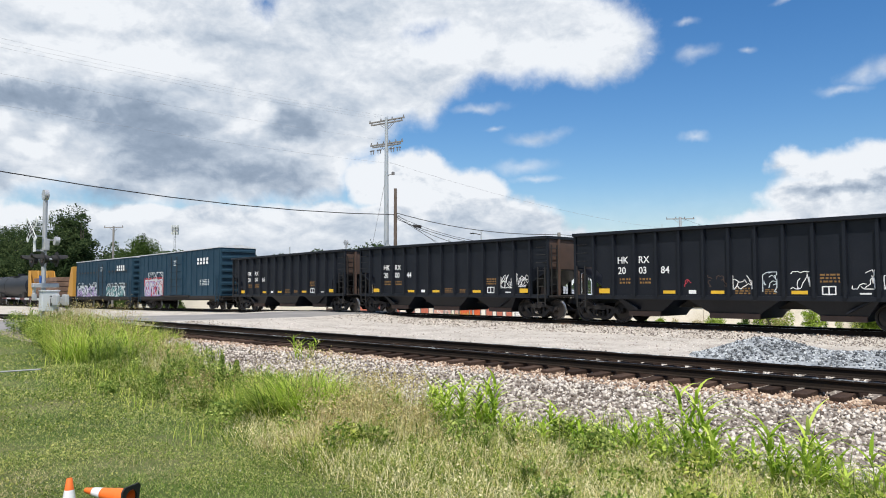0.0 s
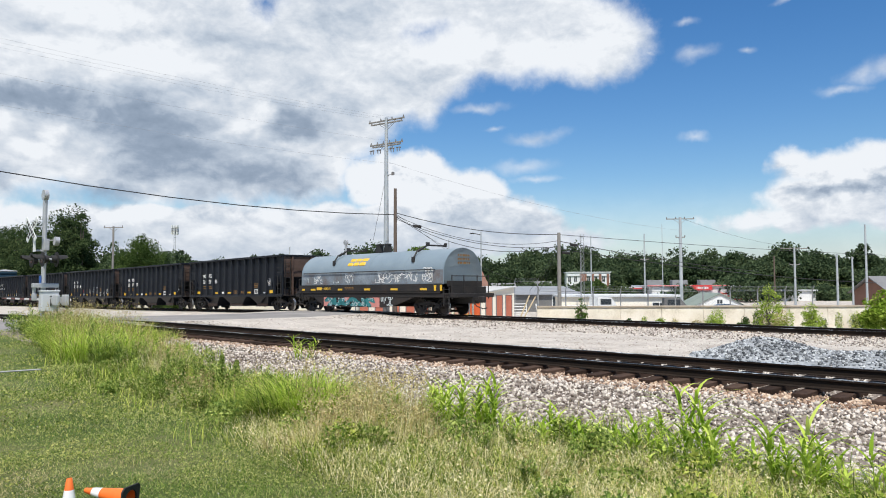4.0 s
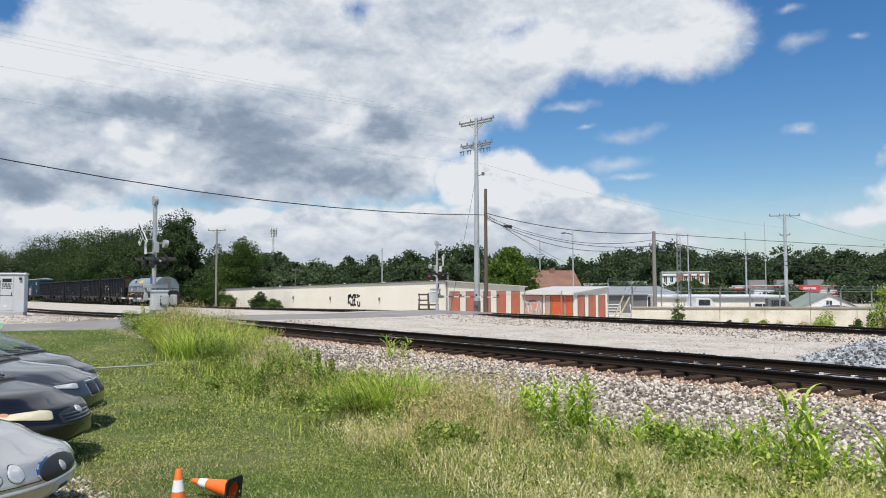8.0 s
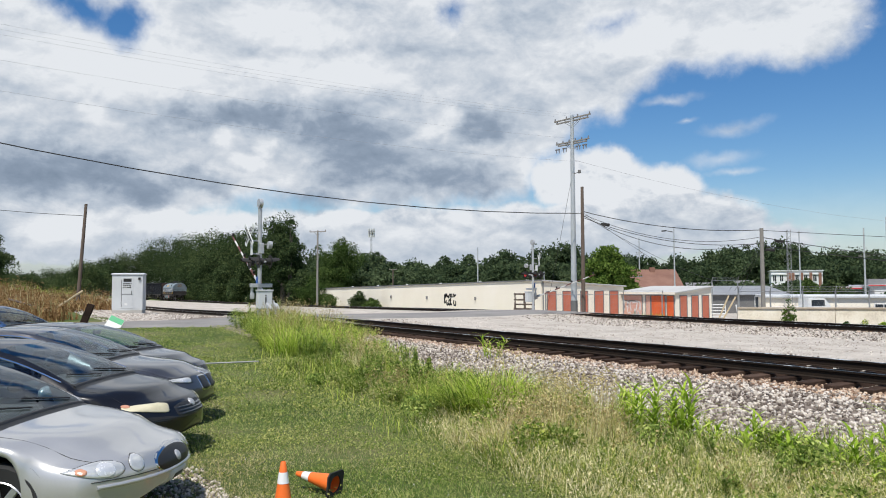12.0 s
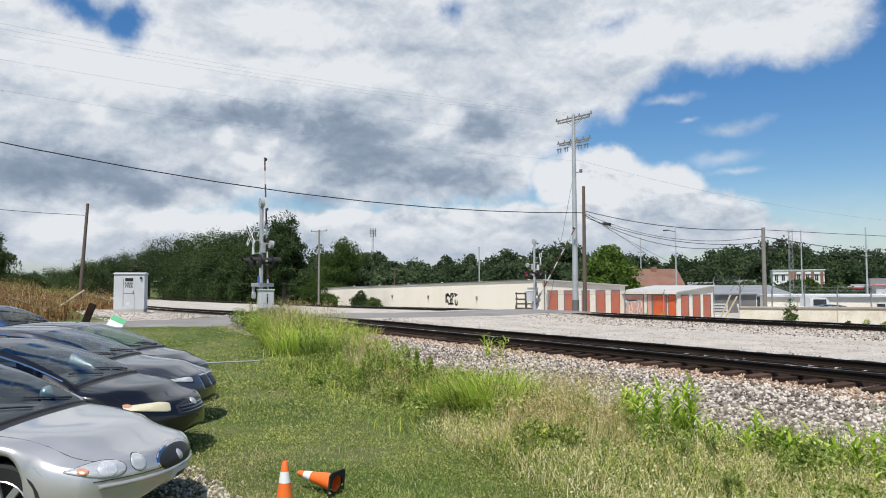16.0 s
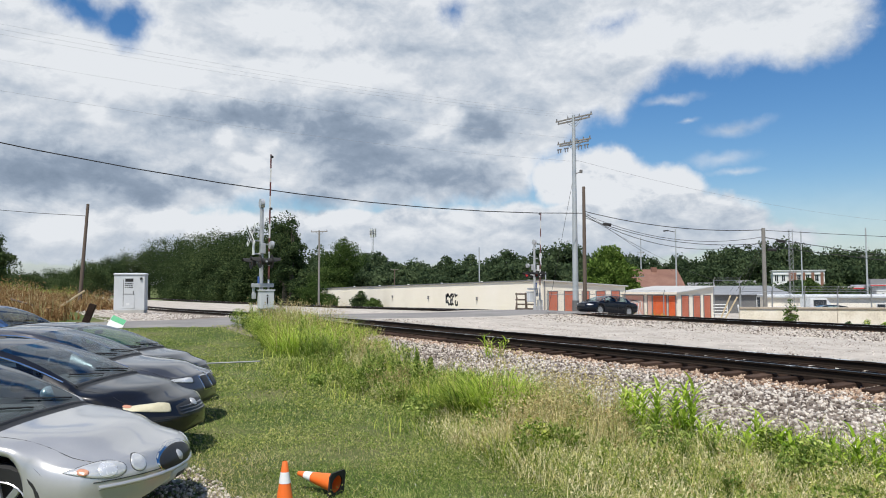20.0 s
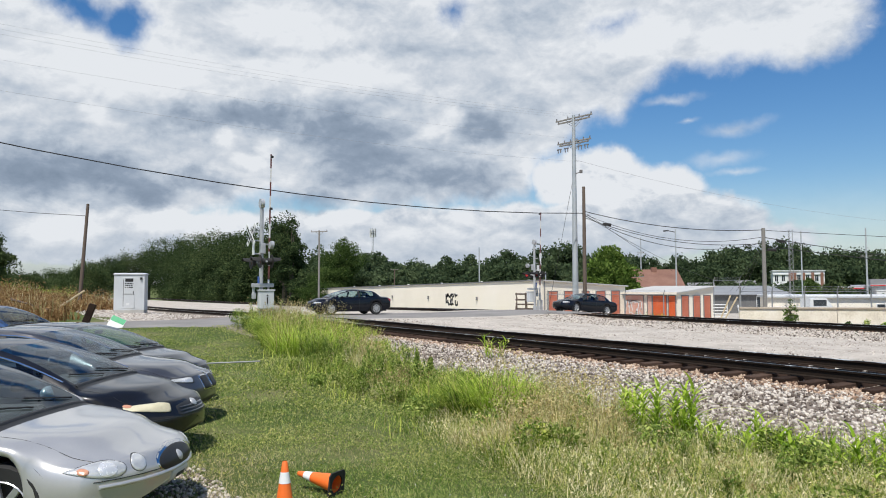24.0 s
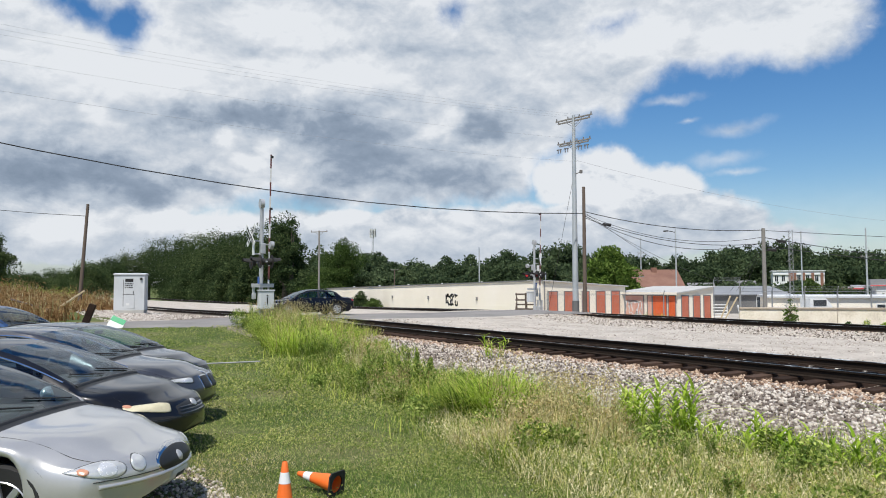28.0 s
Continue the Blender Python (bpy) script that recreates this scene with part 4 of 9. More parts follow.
def make_coil_car():
    car = thing("coil_car", "covered steel coil car with a dented grey-blue hood", "railway car")
    x0, x1, deck = -7.5, 7.5, 1.17
    part("deck", Shape().box(x0, -1.4, deck - 0.22, x1, 1.4, deck, 0.02).box(x0 + 0.2, -1.45, deck, x1 - 1.2, 1.45, deck + 0.12, 0.01), DECK_BLACK, car)
    part("side_rail", Shape().box(-7.0, -1.47, deck + 0.1, 6.4, -1.38, deck + 0.5, 0.015), DECK_BLACK, car)
    part("side_rail", Shape().box(-7.0, 1.38, deck + 0.1, 6.4, 1.47, deck + 0.5, 0.015), DECK_BLACK, car)
    for s in (-1, 1):
        out = [(-5.6, deck - 0.2), (-4.2, 0.36), (1.4, 0.36), (2.6, 0.50), (4.2, deck - 0.2)]
        part("side_skirt", Shape().loft([[(u, s * 1.38, w) for u, w in out], [(u, s * 1.30, w) for u, w in out]]), DECK_BLACK, car)
    # hood: straight flanks, round top
    base, eave, top = deck + 0.5, 1.86 + 0.45, 3.58
    sec = [(-1.42, base), (-1.42, eave)]
    n = 18
    for k in range(1, n):
        a = math.pi * (1 - k / n)
        sec.append((math.cos(a) * 1.42, eave + math.sin(a) * (top - eave)))
    sec += [(1.42, eave), (1.42, base)]
    hood = part("hood", Shape().loft([[(x, y, z) for y, z in sec] for x in (-6.7, 6.55)]), HOOD_BLUE, car)
    part("hood_flank", Shape().box(-6.66, -1.435, base + 0.02, 6.5, -1.42, eave + 0.1), HOOD_WORN, hood, "scuffed flank with bare and rusty patches")
    part("hood_flank", Shape().box(-6.66, 1.42, base + 0.02, 6.5, 1.435, eave + 0.1), HOOD_WORN, hood)
    for x in (-6.72, -3.3, 0.2, 3.4, 6.5):
        part("seam", Shape().loft([[(x + d, y * 1.008, base + (z - base) * 1.006) for y, z in sec] for d in (0, 0.05)]), HOOD_BLUE, hood)
    rail = Shape().rod((-6.4, -1.5, eave + 0.12), (5.9, -1.5, eave + 0.12), 0.022, n=6)
    for i in range(11):
        x = -6.4 + 12.3 * i / 10
        rail.rod((x, -1.5, eave + 0.12), (x, -1.42, eave + 0.06), 0.016, n=5)
    part("handrail", rail, BLACK_STEEL, hood)
    for x in (-3.35, 4.0):
        arm = Shape()
        arm.tube([(x, -1.3, eave + 0.75), (x, -1.0, top - 0.1), (x, -0.2, top + 0.25), (x, 1.2, top + 0.25)], 0.05, 5)
        arm.tube([(x, -0.9, top - 0.15), (x, -0.3, top + 0.2)], 0.035, 5)
        arm.box(x - 0.1, -1.35, eave + 0.55, x + 0.1, -1.22, eave + 0.85, 0.02)
        arm.box(x - 0.08, -0.3, top + 0.2, x + 0.08, -0.1, top + 0.42, 0.02).box(x - 0.08, 1.1, top + 0.2, x + 0.08, 1.25, top + 0.42, 0.02)
        part("lifting_arm", arm, BLACK_STEEL, hood)
    lift = Shape()
    for x in (-0.5, 0.28):
        lift.loft([[(x - 0.3, y, top - 0.05), (x + 0.3, y, top - 0.05), (x + 0.12, y, top + 0.5), (x - 0.12, y, top + 0.5)] for y in (-0.12, 0.12)])
    lift.box(-0.7, -0.13, top + 0.42, 0.5, 0.13, top + 0.52, 0.02)
    part("lifting_lug", lift, BLACK_STEEL, hood)
    # end: panel, posts, walkway gear
    for e in (-1, 1):
        ends = Shape()
        ends.box(e * 6.9, -1.3, deck, e * 7.0, 1.3, deck + 0.35, 0.01)
        for y in (-1.38, -0.5, 0.5, 1.38):
            ends.rod((e * 7.1, y, deck - 0.3), (e * 7.1, y, deck + 0.95), 0.025, n=6)
        ends.rod((e * 7.1, -1.38, deck + 0.9), (e * 7.1, 1.38, deck + 0.9), 0.022, n=6)
        ends.box(e * 6.62, -1.3, deck + 0.35, e * 6.72, 1.3, deck + 0.65, 0.02)
        part("end_platform", ends, DECK_BLACK, car)
        part("coupler", COUPLER, None, car, at=pose(e * 7.35, 0, 0, 0, 0, 0 if e > 0 else 180))
        add_truck(car, -5.66 if e < 0 else 4.9)
        part("ladder", ladder(e * 6.75, -1.43, 0.5, 1.5, 0.4, 4), BLACK_STEEL, car)
    part("centre_sill", Shape().box(x0, -0.25, 0.62, x1, 0.25, 1.0, 0.02), BLACK_STEEL, car)
    # marks: emblem as plain shapes, number, plates, spray paint
    em = Shape()
    for a, w in ((0.0, 0.36), (0.42, 0.36), (0.84, 0.42)):
        em.box(a, -0.07, 0.0, a + w, 0.04, 0.19, 0.02).box(a + 0.05, -0.07, 0.22, a + w + 0.05, 0.04, 0.4, 0.02)
    tilt = -38
    part("emblem", em, YELLOW_PAINT, hood, "yellow painted emblem", pose(-1.95, -1.27, eave + 0.45, tilt, 0, 0) @ Matrix.Scale(1.35, 4))
    part("stencil", Shape().box(0, -0.004, 0, 0.55, 0, 0.17).box(0.65, -0.004, 0.06, 0.72, 0, 0.12), YELLOW_PAINT, car, at=pose(-4.95, -1.474, deck + 0.2))
    letter_part("lettering", "496311", 0.18, YELLOW_PAINT, car, pose(-4.15, -1.474, deck + 0.2), 0.95)
    for x, w in ((-6.6, 0.3), (-5.6, 0.5), (-2.7, 0.45), (-0.1, 0.55), (2.3, 0.6), (4.75, 0.55)):
        part("reflector", Shape().box(x, -1.476, deck + 0.17, x + w, -1.471, deck + 0.28), YELLOW_PAINT, car)
    for x in (5.85, 6.3):
        part("reflector", Shape().box(x, -1.477, deck + 0.14, x + 0.16, -1.471, deck + 0.44), YELLOW_PAINT, car)
    part("stencil", bars(2, 0.9, 0.16, 5), AMBER_MARK, car, at=pose(-2.0, -1.474, deck + 0.24))
    part("stencil", bars(3, 0.9, 0.6, 8), AMBER_MARK, hood, at=pose(6.61, -0.45, 2.72, 0, 0, 90))
    for x, w, h, k, m in ((-5.3, 0.9, 0.45, 9, WHITE_PAINT), (-2.0, 0.8, 0.5, 8, WHITE_PAINT), (-3.2, 0.6, 0.3, 4, PALE_PAINT), (-6.4, 0.5, 0.3, 3, PALE_PAINT), (0.9, 3.6, 0.5, 26, WHITE_PAINT), (4.9, 0.8, 0.75, 12, WHITE_PAINT)):
        scrawl(hood, pose(x, -1.444, base + 0.12), w, h, int(x * 13) + 400, m, k, 0.035)
    for a, b, z in ((-2.2, -1.6, 0.7), (0.0, 1.2, 0.38), (-4.3, -3.5, 0.38)):
        panel = part("spray_panel", Shape().box(a, -1.386, z, b, -1.382, 0.93), PINK_PAINT, car, "salmon patch of a teal spray-painted mural")
    mural(panel, pose(-4.1, -1.389, 0.36), 4.8, 0.60, 19, 6, BLACK_STEEL)
    mural(panel, pose(-4.08, -1.394, 0.40), 4.8, 0.52, 19, 6, TEAL_PAINT)
    scrawl(panel, pose(-4.0, -1.399, 0.42), 4.6, 0.46, 83, PALE_PAINT, 16, 0.03)
    scrawl(car, pose(1.35, -1.386, 0.5), 1.1, 0.5, 77, PALE_PAINT, 9, 0.05)
    return car


coil_car = make_coil_car()
ROLLING.append((coil_car, JOINT + 15.3 * 3 + 7.45))


def make_boxcar(rows_of_dashes):
    car = thing("boxcar", "tall blue boxcar with spray paint along its lower side", "railway car", group="boxcars of the train")
    L, B, T = 7.75, 1.05, 4.72
    part("body", Shape().box(-L, -1.5, B, L, 1.5, T, 0.03), BOX_BLUE, car)
    part("roof", Shape().slab([(-1.56, T), (1.56, T), (1.56, T + 0.06), (0, T + 0.26), (-1.56, T + 0.06)], "x", -L - 0.04, L + 0.04), ROOF_WHITE, car, "pale galvanised roof")
    post = Shape().box(-0.04, -0.05, B + 0.1, 0.04, 0, T - 0.05, 0.01).mesh("side_post", BOX_BLUE)
    for i in range(17):
        x = -L + 0.12 + (2 * L - 0.24) * i / 16
        if -1.3 < x < 1.3:
            continue
        part("side_post", post, None, car, at=pose(x, -1.5, 0))
        part("side_post", post, None, car, at=pose(x, 1.5, 0, 0, 0, 180))
    for s in (-1, 1):
        door = part("door", Shape().box(-1.25, s * 1.5, B + 0.12, 1.35, s * 1.6, T - 0.15, 0.02), BOX_BLUE, car)
        for z in (1.9, 2.5, 3.1, 3.7):
            part("door_rib", Shape().box(-1.15, s * 1.6, z, 1.25, s * 1.64, z + 0.09, 0.01), BOX_BLUE, door)
        part("door_track", Shape().box(-2.6, s * 1.5, B - 0.02, 2.6, s * 1.64, B + 0.08, 0.01), DECK_BLACK, car)
        rods = Shape()
        for x in (-0.6, 0.5):
            rods.rod((x, s * 1.66, B + 0.2), (x, s * 1.66, T - 0.4), 0.025, n=6)
        part("lock_rods", rods, BLACK_STEEL, door)
        part("side_sill", Shape().box(-L, s * 1.42, B - 0.22, L, s * 1.5, B + 0.02, 0.01), DECK_BLACK, car)
    for e in (-1, 1):
        for i in range(7):
            z = B + 0.3 + i * 0.5
            part("end_corrugation", Shape().box(e * L, -1.4, z, e * (L + 0.09), 1.4, z + 0.22, 0.04), BOX_BLUE, car)
        part("ladder", ladder(e * (L - 0.35), -1.57, 0.6, 2.6, 0.42, 6), BOX_BLUE, car)
        part("end_platform", Shape().box(e * L, -1.3, B - 0.1, e * (L + 0.35), 1.3, B - 0.04), DECK_BLACK, car)
        part("coupler", COUPLER, None, car, at=pose(e * (L + 0.05), 0, 0, 0, 0, 0 if e > 0 else 180))
        add_truck(car, e * 5.9)
    part("underframe", Shape().box(-L, -1.3, 0.72, L, 1.3, B, 0.03), DECK_BLACK, car)
    mark = Shape()
    for i in range(4):
        mark.box(i * 0.52, -0.006, 0, i * 0.52 + 0.34, 0, 0.2).box(i * 0.52 + 0.04, -0.006, 0.26, i * 0.52 + 0.34, 0, 0.5)
    part("owner_mark", mark, WHITE_PAINT, car, "white block lettering shapes", pose(4.0, -1.56, 3.55))
    part("stencil", bars(3, 0.5, 0.5, 3), PALE_PAINT, car, at=pose(-0.2, -1.62, 3.6))
    part("stencil", bars(4, 1.6, 0.5, 6), PALE_PAINT, car, at=pose(4.4, -1.51, 1.9))
    if rows_of_dashes:
        for z in (3.45, 2.15):
            sh = Shape()
            for i in range(16):
                x = -6.8 + i * 0.86
                if not -1.4 < x < 1.2:
                    sh.box(x, -1.56, z, x + 0.42, -1.545, z + 0.17)
            part("vent_row", sh, BLACK_STEEL, car)
    return car


for i, (x, dashes) in enumerate(((-58.35, False), (-75.45, True))):
    box = make_boxcar(dashes)
    sets = ((-6.3, 3.9, 1.5, ((RED_PAINT, 51), (PALE_PAINT, 52), (VIOLET_PAINT, 53))),) if i == 0 else ((-7.2, 6.8, 1.0, ((PALE_PAINT, 61), (VIOLET_PAINT, 62))), (0.2, 6.0, 0.9, ((PALE_PAINT, 63), (TEAL_PAINT, 64))))
    for x0, w, h, paints in sets:
        for j, (m, seed) in enumerate(paints):
            scrawl(box, pose(x0 + 0.1 * j, -1.572 - 0.004 * j, 1.15), w * (1 - 0.08 * j), h * (1 - 0.1 * j), seed, m, 26 - 6 * j, 0.15 - 0.03 * j)
        scrawl(box, pose(x0, -1.575, 1.2), w, h * 1.3, int(x0 * 3) + 91, PALE_PAINT, 14, 0.06)
    ROLLING.append((box, x))


def make_lumber_flat():
    car = thing("flat_car", "bulkhead flat car part-loaded with weathered brown timber", "railway car")
    L = 8.4
    part("deck", Shape().box(-L, -1.4, 0.8, L, 1.4, 1.12, 0.02), DECK_BLACK, car)
    for e in (-1, 1):
        head = part("bulkhead", Shape().box(e * L - 0.12, -1.45, 1.1, e * L + 0.12, 1.45, 4.35, 0.02), ORANGE_STEEL, car, "ochre painted bulkhead")
        for y in (-1.4, -0.5, 0.5, 1.4):
            part("stanchion", Shape().loft([[(e * (L - 1.6), y - 0.07, 1.12), (e * (L - 0.1), y - 0.07, 1.12), (e * (L - 0.1), y - 0.07, 4.3), (e * (L - 0.4), y - 0.07, 4.3)], [(e * (L - 1.6), y + 0.07, 1.12), (e * (L - 0.1), y + 0.07, 1.12), (e * (L - 0.1), y + 0.07, 4.3), (e * (L - 0.4), y + 0.07, 4.3)]]), ORANGE_STEEL, head)
        part("coupler", COUPLER, None, car, at=pose(e * (L - 0.1), 0, 0, 0, 0, 0 if e > 0 else 180))
        add_truck(car, e * 6.3)
    for i in range(3):
        for k in range(4):
            x = -L + 1.8 + i * 3.1
            part("timber_bundle", Shape().box(x, -1.3, 1.14 + k * 0.56, x + 3.0, 1.3, 1.64 + k * 0.56, 0.02), LUMBER, car)
    return car


ROLLING.append((make_lumber_flat(), -93.1))


def make_tank_car():
    car = thing("tank_car", "black cylindrical tank car with a top walkway", "railway car", group="tank cars of the train")
    L = 7.6
    n = 24
    prof = ((-L, 0.5), (-L + 0.15, 1.1), (-L + 0.45, 1.42), (L - 0.45, 1.42), (L - 0.15, 1.1), (L, 0.5))
    rings = [[(x, math.cos(2 * math.pi * k / n) * r, 2.45 + math.sin(2 * math.pi * k / n) * r) for k in range(n)] for x, r in prof]
    tank = part("tank", Shape().loft(rings), HOPPER_BLACK, car)
    part("dome", Shape().rod((0, 0, 3.8), (0, 0, 4.15), 0.45, n=14).box(-1.3, -0.9, 3.75, 1.3, 0.9, 3.8), HOPPER_BLACK, car)
    part("underframe", Shape().box(-L, -0.5, 0.7, L, 0.5, 1.05, 0.02), DECK_BLACK, car)
    for e in (-1, 1):
        part("coupler", COUPLER, None, car, at=pose(e * (L - 0.1), 0, 0, 0, 0, 0 if e > 0 else 180))
        part("cradle", Shape().box(e * 5.2, -1.3, 1.0, e * 6.4, 1.3, 1.6, 0.03), DECK_BLACK, car)
        add_truck(car, e * 5.8)
    part("band", Shape().loft([[(x, math.cos(2 * math.pi * k / n) * 1.44, 2.45 + math.sin(2 * math.pi * k / n) * 1.44) for k in range(n)] for x in (-3, -2.85)]), BLACK_STEEL, car)
    return car


tank_car = make_tank_car()
ROLLING.append((tank_car, -110.2))
ROLLING.append((copy_thing(tank_car, pose(0, 0, 0)), -126.8))
ROLLING.append((copy_thing(tank_car, pose(0, 0, 0)), -143.4))
TRAIN_SPEED = 17.05


def train_pose(x):
    slope = (rail_z(x + 5) - rail_z(x - 5)) / 10
    return pose(x, far_y(x), (rail_z(x + 5) + rail_z(x - 5)) / 2, 0, -math.degrees(math.atan(slope)), -2.29)


# ---- level crossing ----
LAMP_RED = glow("lit_red_lens", (0.5, 0.02, 0.02), 0.6)
LENS_DARK = stuff("dark_red_lens", ((0.06, 0.008, 0.008), (0.12, 0.015, 0.012)), 0.15, 0, 5, 30, 0, 0)
WHITE_SHEET = stuff("white_sheet", ((0.62, 0.63, 0.62), (0.76, 0.77, 0.76)), 0.5, 0, 2, 25, 0.03, 0.001)
BOX_GREY = stuff("light_grey_cabinet", ((0.46, 0.48, 0.49), (0.56, 0.58, 0.59), (0.62, 0.64, 0.65)), 0.5, 0.05, 0.8, 18, 0.04, 0.002)
ARM_WHITE = stuff("gate_arm_white", ((0.55, 0.55, 0.54), (0.72, 0.72, 0.70)), 0.55, 0, 2, 20, 0, 0)
ARM_RED = stuff("gate_arm_red", ((0.10, 0.035, 0.03), (0.17, 0.055, 0.05)), 0.55, 0, 2, 20, 0, 0)
CONCRETE = stuff("concrete", ((0.30, 0.29, 0.27), (0.42, 0.41, 0.38), (0.52, 0.50, 0.47)), 0.9, 0, 1, 15, 0.3, 0.006)
RUBBER = stuff("black_rubber", ((0.012, 0.012, 0.012), (0.03, 0.03, 0.03)), 0.8, 0, 3, 25, 0.2, 0.003)


def make_signal(x, y, z, turn, tall, label, lit):
    """A crossing signal whose road side faces its local -y; the arm reaches along its local -x."""
    sig = thing("crossing_signal", label, "crossing signal", pose(x, y, z, 0, 0, turn), group="crossing signals")
    part("foundation", Shape().box(-0.35, -0.35, -0.3, 0.35, 0.35, 0.12, 0.03), CONCRETE, sig)
    part("mast", Shape().rod((0, 0, 0.1), (0, 0, tall), 0.085, n=14).rod((0, 0, 0.1), (0, 0, 0.5), 0.13, n=14), SILVER, sig)
    bell = part("bell", Shape().rod((0, -0.08, tall + 0.17), (0, 0.08, tall + 0.17), 0.21, n=16).rod((0, -0.02, tall), (0, -0.02, tall + 0.05), 0.06), SILVER, sig, "round silver bell")
    zb = tall - 1.2
    for s in (-1, 1):
        arm = Shape().box(-0.6, -0.012, -0.1, 0.6, 0.012, 0.1)
        board = part("crossbuck_board", arm, WHITE_SHEET, sig, at=pose(0, 0, 0, 0, 0, 6 if not lit else -30) @ pose(0, -0.48 - 0.02 * s, zb, 0, s * 45, 0))
        part("board_letters", bars(1, 0.9, 0.14, 12 + s, 0.1), BLACK_STEEL, board, at=pose(-0.45, -0.015, -0.06))
    part("number_board", Shape().box(-0.14, -0.36, zb - 0.85, 0.14, -0.34, zb - 0.4), WHITE_SHEET, sig)
    part("bracket", Shape().rod((0, 0, zb + 0.12), (0.12, -0.46, zb + 0.12), 0.025).rod((0, 0, zb - 0.25), (0.1, -0.46, zb - 0.25), 0.025).rod((0, 0, zb - 0.8), (0, -0.34, zb - 0.8), 0.03), SILVER, sig)
    zl = tall - 2.35
    part("lamp_crossarm", Shape().rod((-0.78, 0, zl), (0.78, 0, zl), 0.04, n=8).box(-0.12, -0.12, zl - 0.12, 0.12, 0.12, zl + 0.12, 0.02), SILVER, sig)
    for f in (-1, 1):
        for s in (-1, 1):
            lamp = part("flasher", Shape().rod((s * 0.62, f * 0.06, zl), (s * 0.62, f * 0.24, zl), 0.15, n=14), BLACK_STEEL, sig)
            part("target_plate", Shape().rod((s * 0.62, f * 0.24, zl), (s * 0.62, f * 0.255, zl), 0.29, n=18), BLACK_STEEL, lamp)
            part("lens", Shape().rod((s * 0.62, f * 0.255, zl), (s * 0.62, f * 0.27, zl), 0.14, n=16), LAMP_RED if (lit and s == lit) else LENS_DARK, lamp, "round red lens")
            hood = []
            for k in range(9):
                a = math.pi * k / 8
                hood.append((math.cos(a) * 0.17, math.sin(a) * 0.17))
            part("visor", Shape().loft([[(s * 0.62 + u, f * 0.25, zl + w) for u, w in hood] + [(s * 0.62 + u * 0.92, f * 0.25, zl + w * 0.92) for u, w in hood[::-1]],
                                        [(s * 0.62 + u, f * (0.62 if w > 0.05 else 0.4), zl + w) for u, w in hood] + [(s * 0.62 + u * 0.92, f * (0.62 if w > 0.05 else 0.4), zl + w * 0.92) for u, w in hood[::-1]]]), BLACK_STEEL, lamp)
    part("side_lamp", Shape().rod((0.15, 0.1, zl + 0.75), (0.5, 0.25, zl + 0.75), 0.02).rod((0.5, 0.2, zl + 0.72), (0.5, 0.35, zl + 0.7), 0.17, n=12).box(0.1, -0.1, zl + 0.35, 0.3, 0.1, zl + 0.8, 0.02), SILVER, sig)
    part("junction_plate", Shape().box(-0.14, -0.11, zl - 1.0, 0.06, -0.095, zl - 0.62), BLUE_SIGN, sig, "small blue notice plate")
    part("gate_mechanism", Shape().box(0.13, -0.2, 0.8, 0.5, 0.42, 1.58, 0.03).box(0.11, -0.23, 1.56, 0.53, 0.45, 1.62, 0.01), BOX_GREY, sig, "light grey gate machine cabinet")
    part("mounting_shelf", Shape().box(0.1, -0.46, 1.72, 0.34, 0.46, 1.88, 0.015).box(0.12, -0.42, 1.3, 0.2, -0.32, 1.74, 0.01), SILVER, sig, "silver mounting shelf above the cabinet")
    part("cable_box", Shape().box(0.08, -0.44, 1.22, 0.24, -0.28, 1.5, 0.03), SILVER, sig)
    part("cabinet_latch", Shape().box(0.5, 0.1, 1.0, 0.53, 0.14, 1.3, 0.005).rod((0.5, 0.12, 1.38), (0.53, 0.12, 1.38), 0.03), BLACK_STEEL, sig)
    return sig


signal_near = make_signal(-30.9, 9.8, 0.0, 0, 5.15, "silver crossing signal with crossbuck, flashing lamps and gate", 0)
signal_far = make_signal(-44.8, 35.75, -0.25, 180, 5.25, "silver crossing signal on the far side of the tracks", 1)


def make_arm(parent, long, at):
    """A gate arm along its local -x from the pivot, with counterweights behind."""
    arm = part("gate_arm", Shape().box(-0.25, -0.05, -0.09, 0.35, 0.05, 0.09, 0.02), SILVER, parent, "red and white striped gate arm", at)
    n = 10
    for i in range(n):
        a, b = -0.2 - (long - 0.2) * i / n, -0.2 - (long - 0.2) * (i + 1) / n
        w = 0.05 - 0.0025 * i
        part("arm_stripe", Shape().box(a, -0.025, -w, b, 0.025, w), ARM_RED if i % 2 else ARM_WHITE, arm)
    for f in (0.35, 0.62, 0.98):
        part("arm_lamp", Shape().box(-long * f - 0.05, -0.05, 0.06, -long * f + 0.05, 0.05, 0.2, 0.015), BLACK_STEEL, arm)
    for s in (-1, 1):
        part("counterweight", Shape().box(0.3, s * 0.16 - 0.05, -0.14, 1.15, s * 0.16 + 0.05, 0.1, 0.02).box(0.75, s * 0.16 - 0.07, -0.22, 1.2, s * 0.16 + 0.07, 0.2, 0.03), SILVER, arm)
    return arm


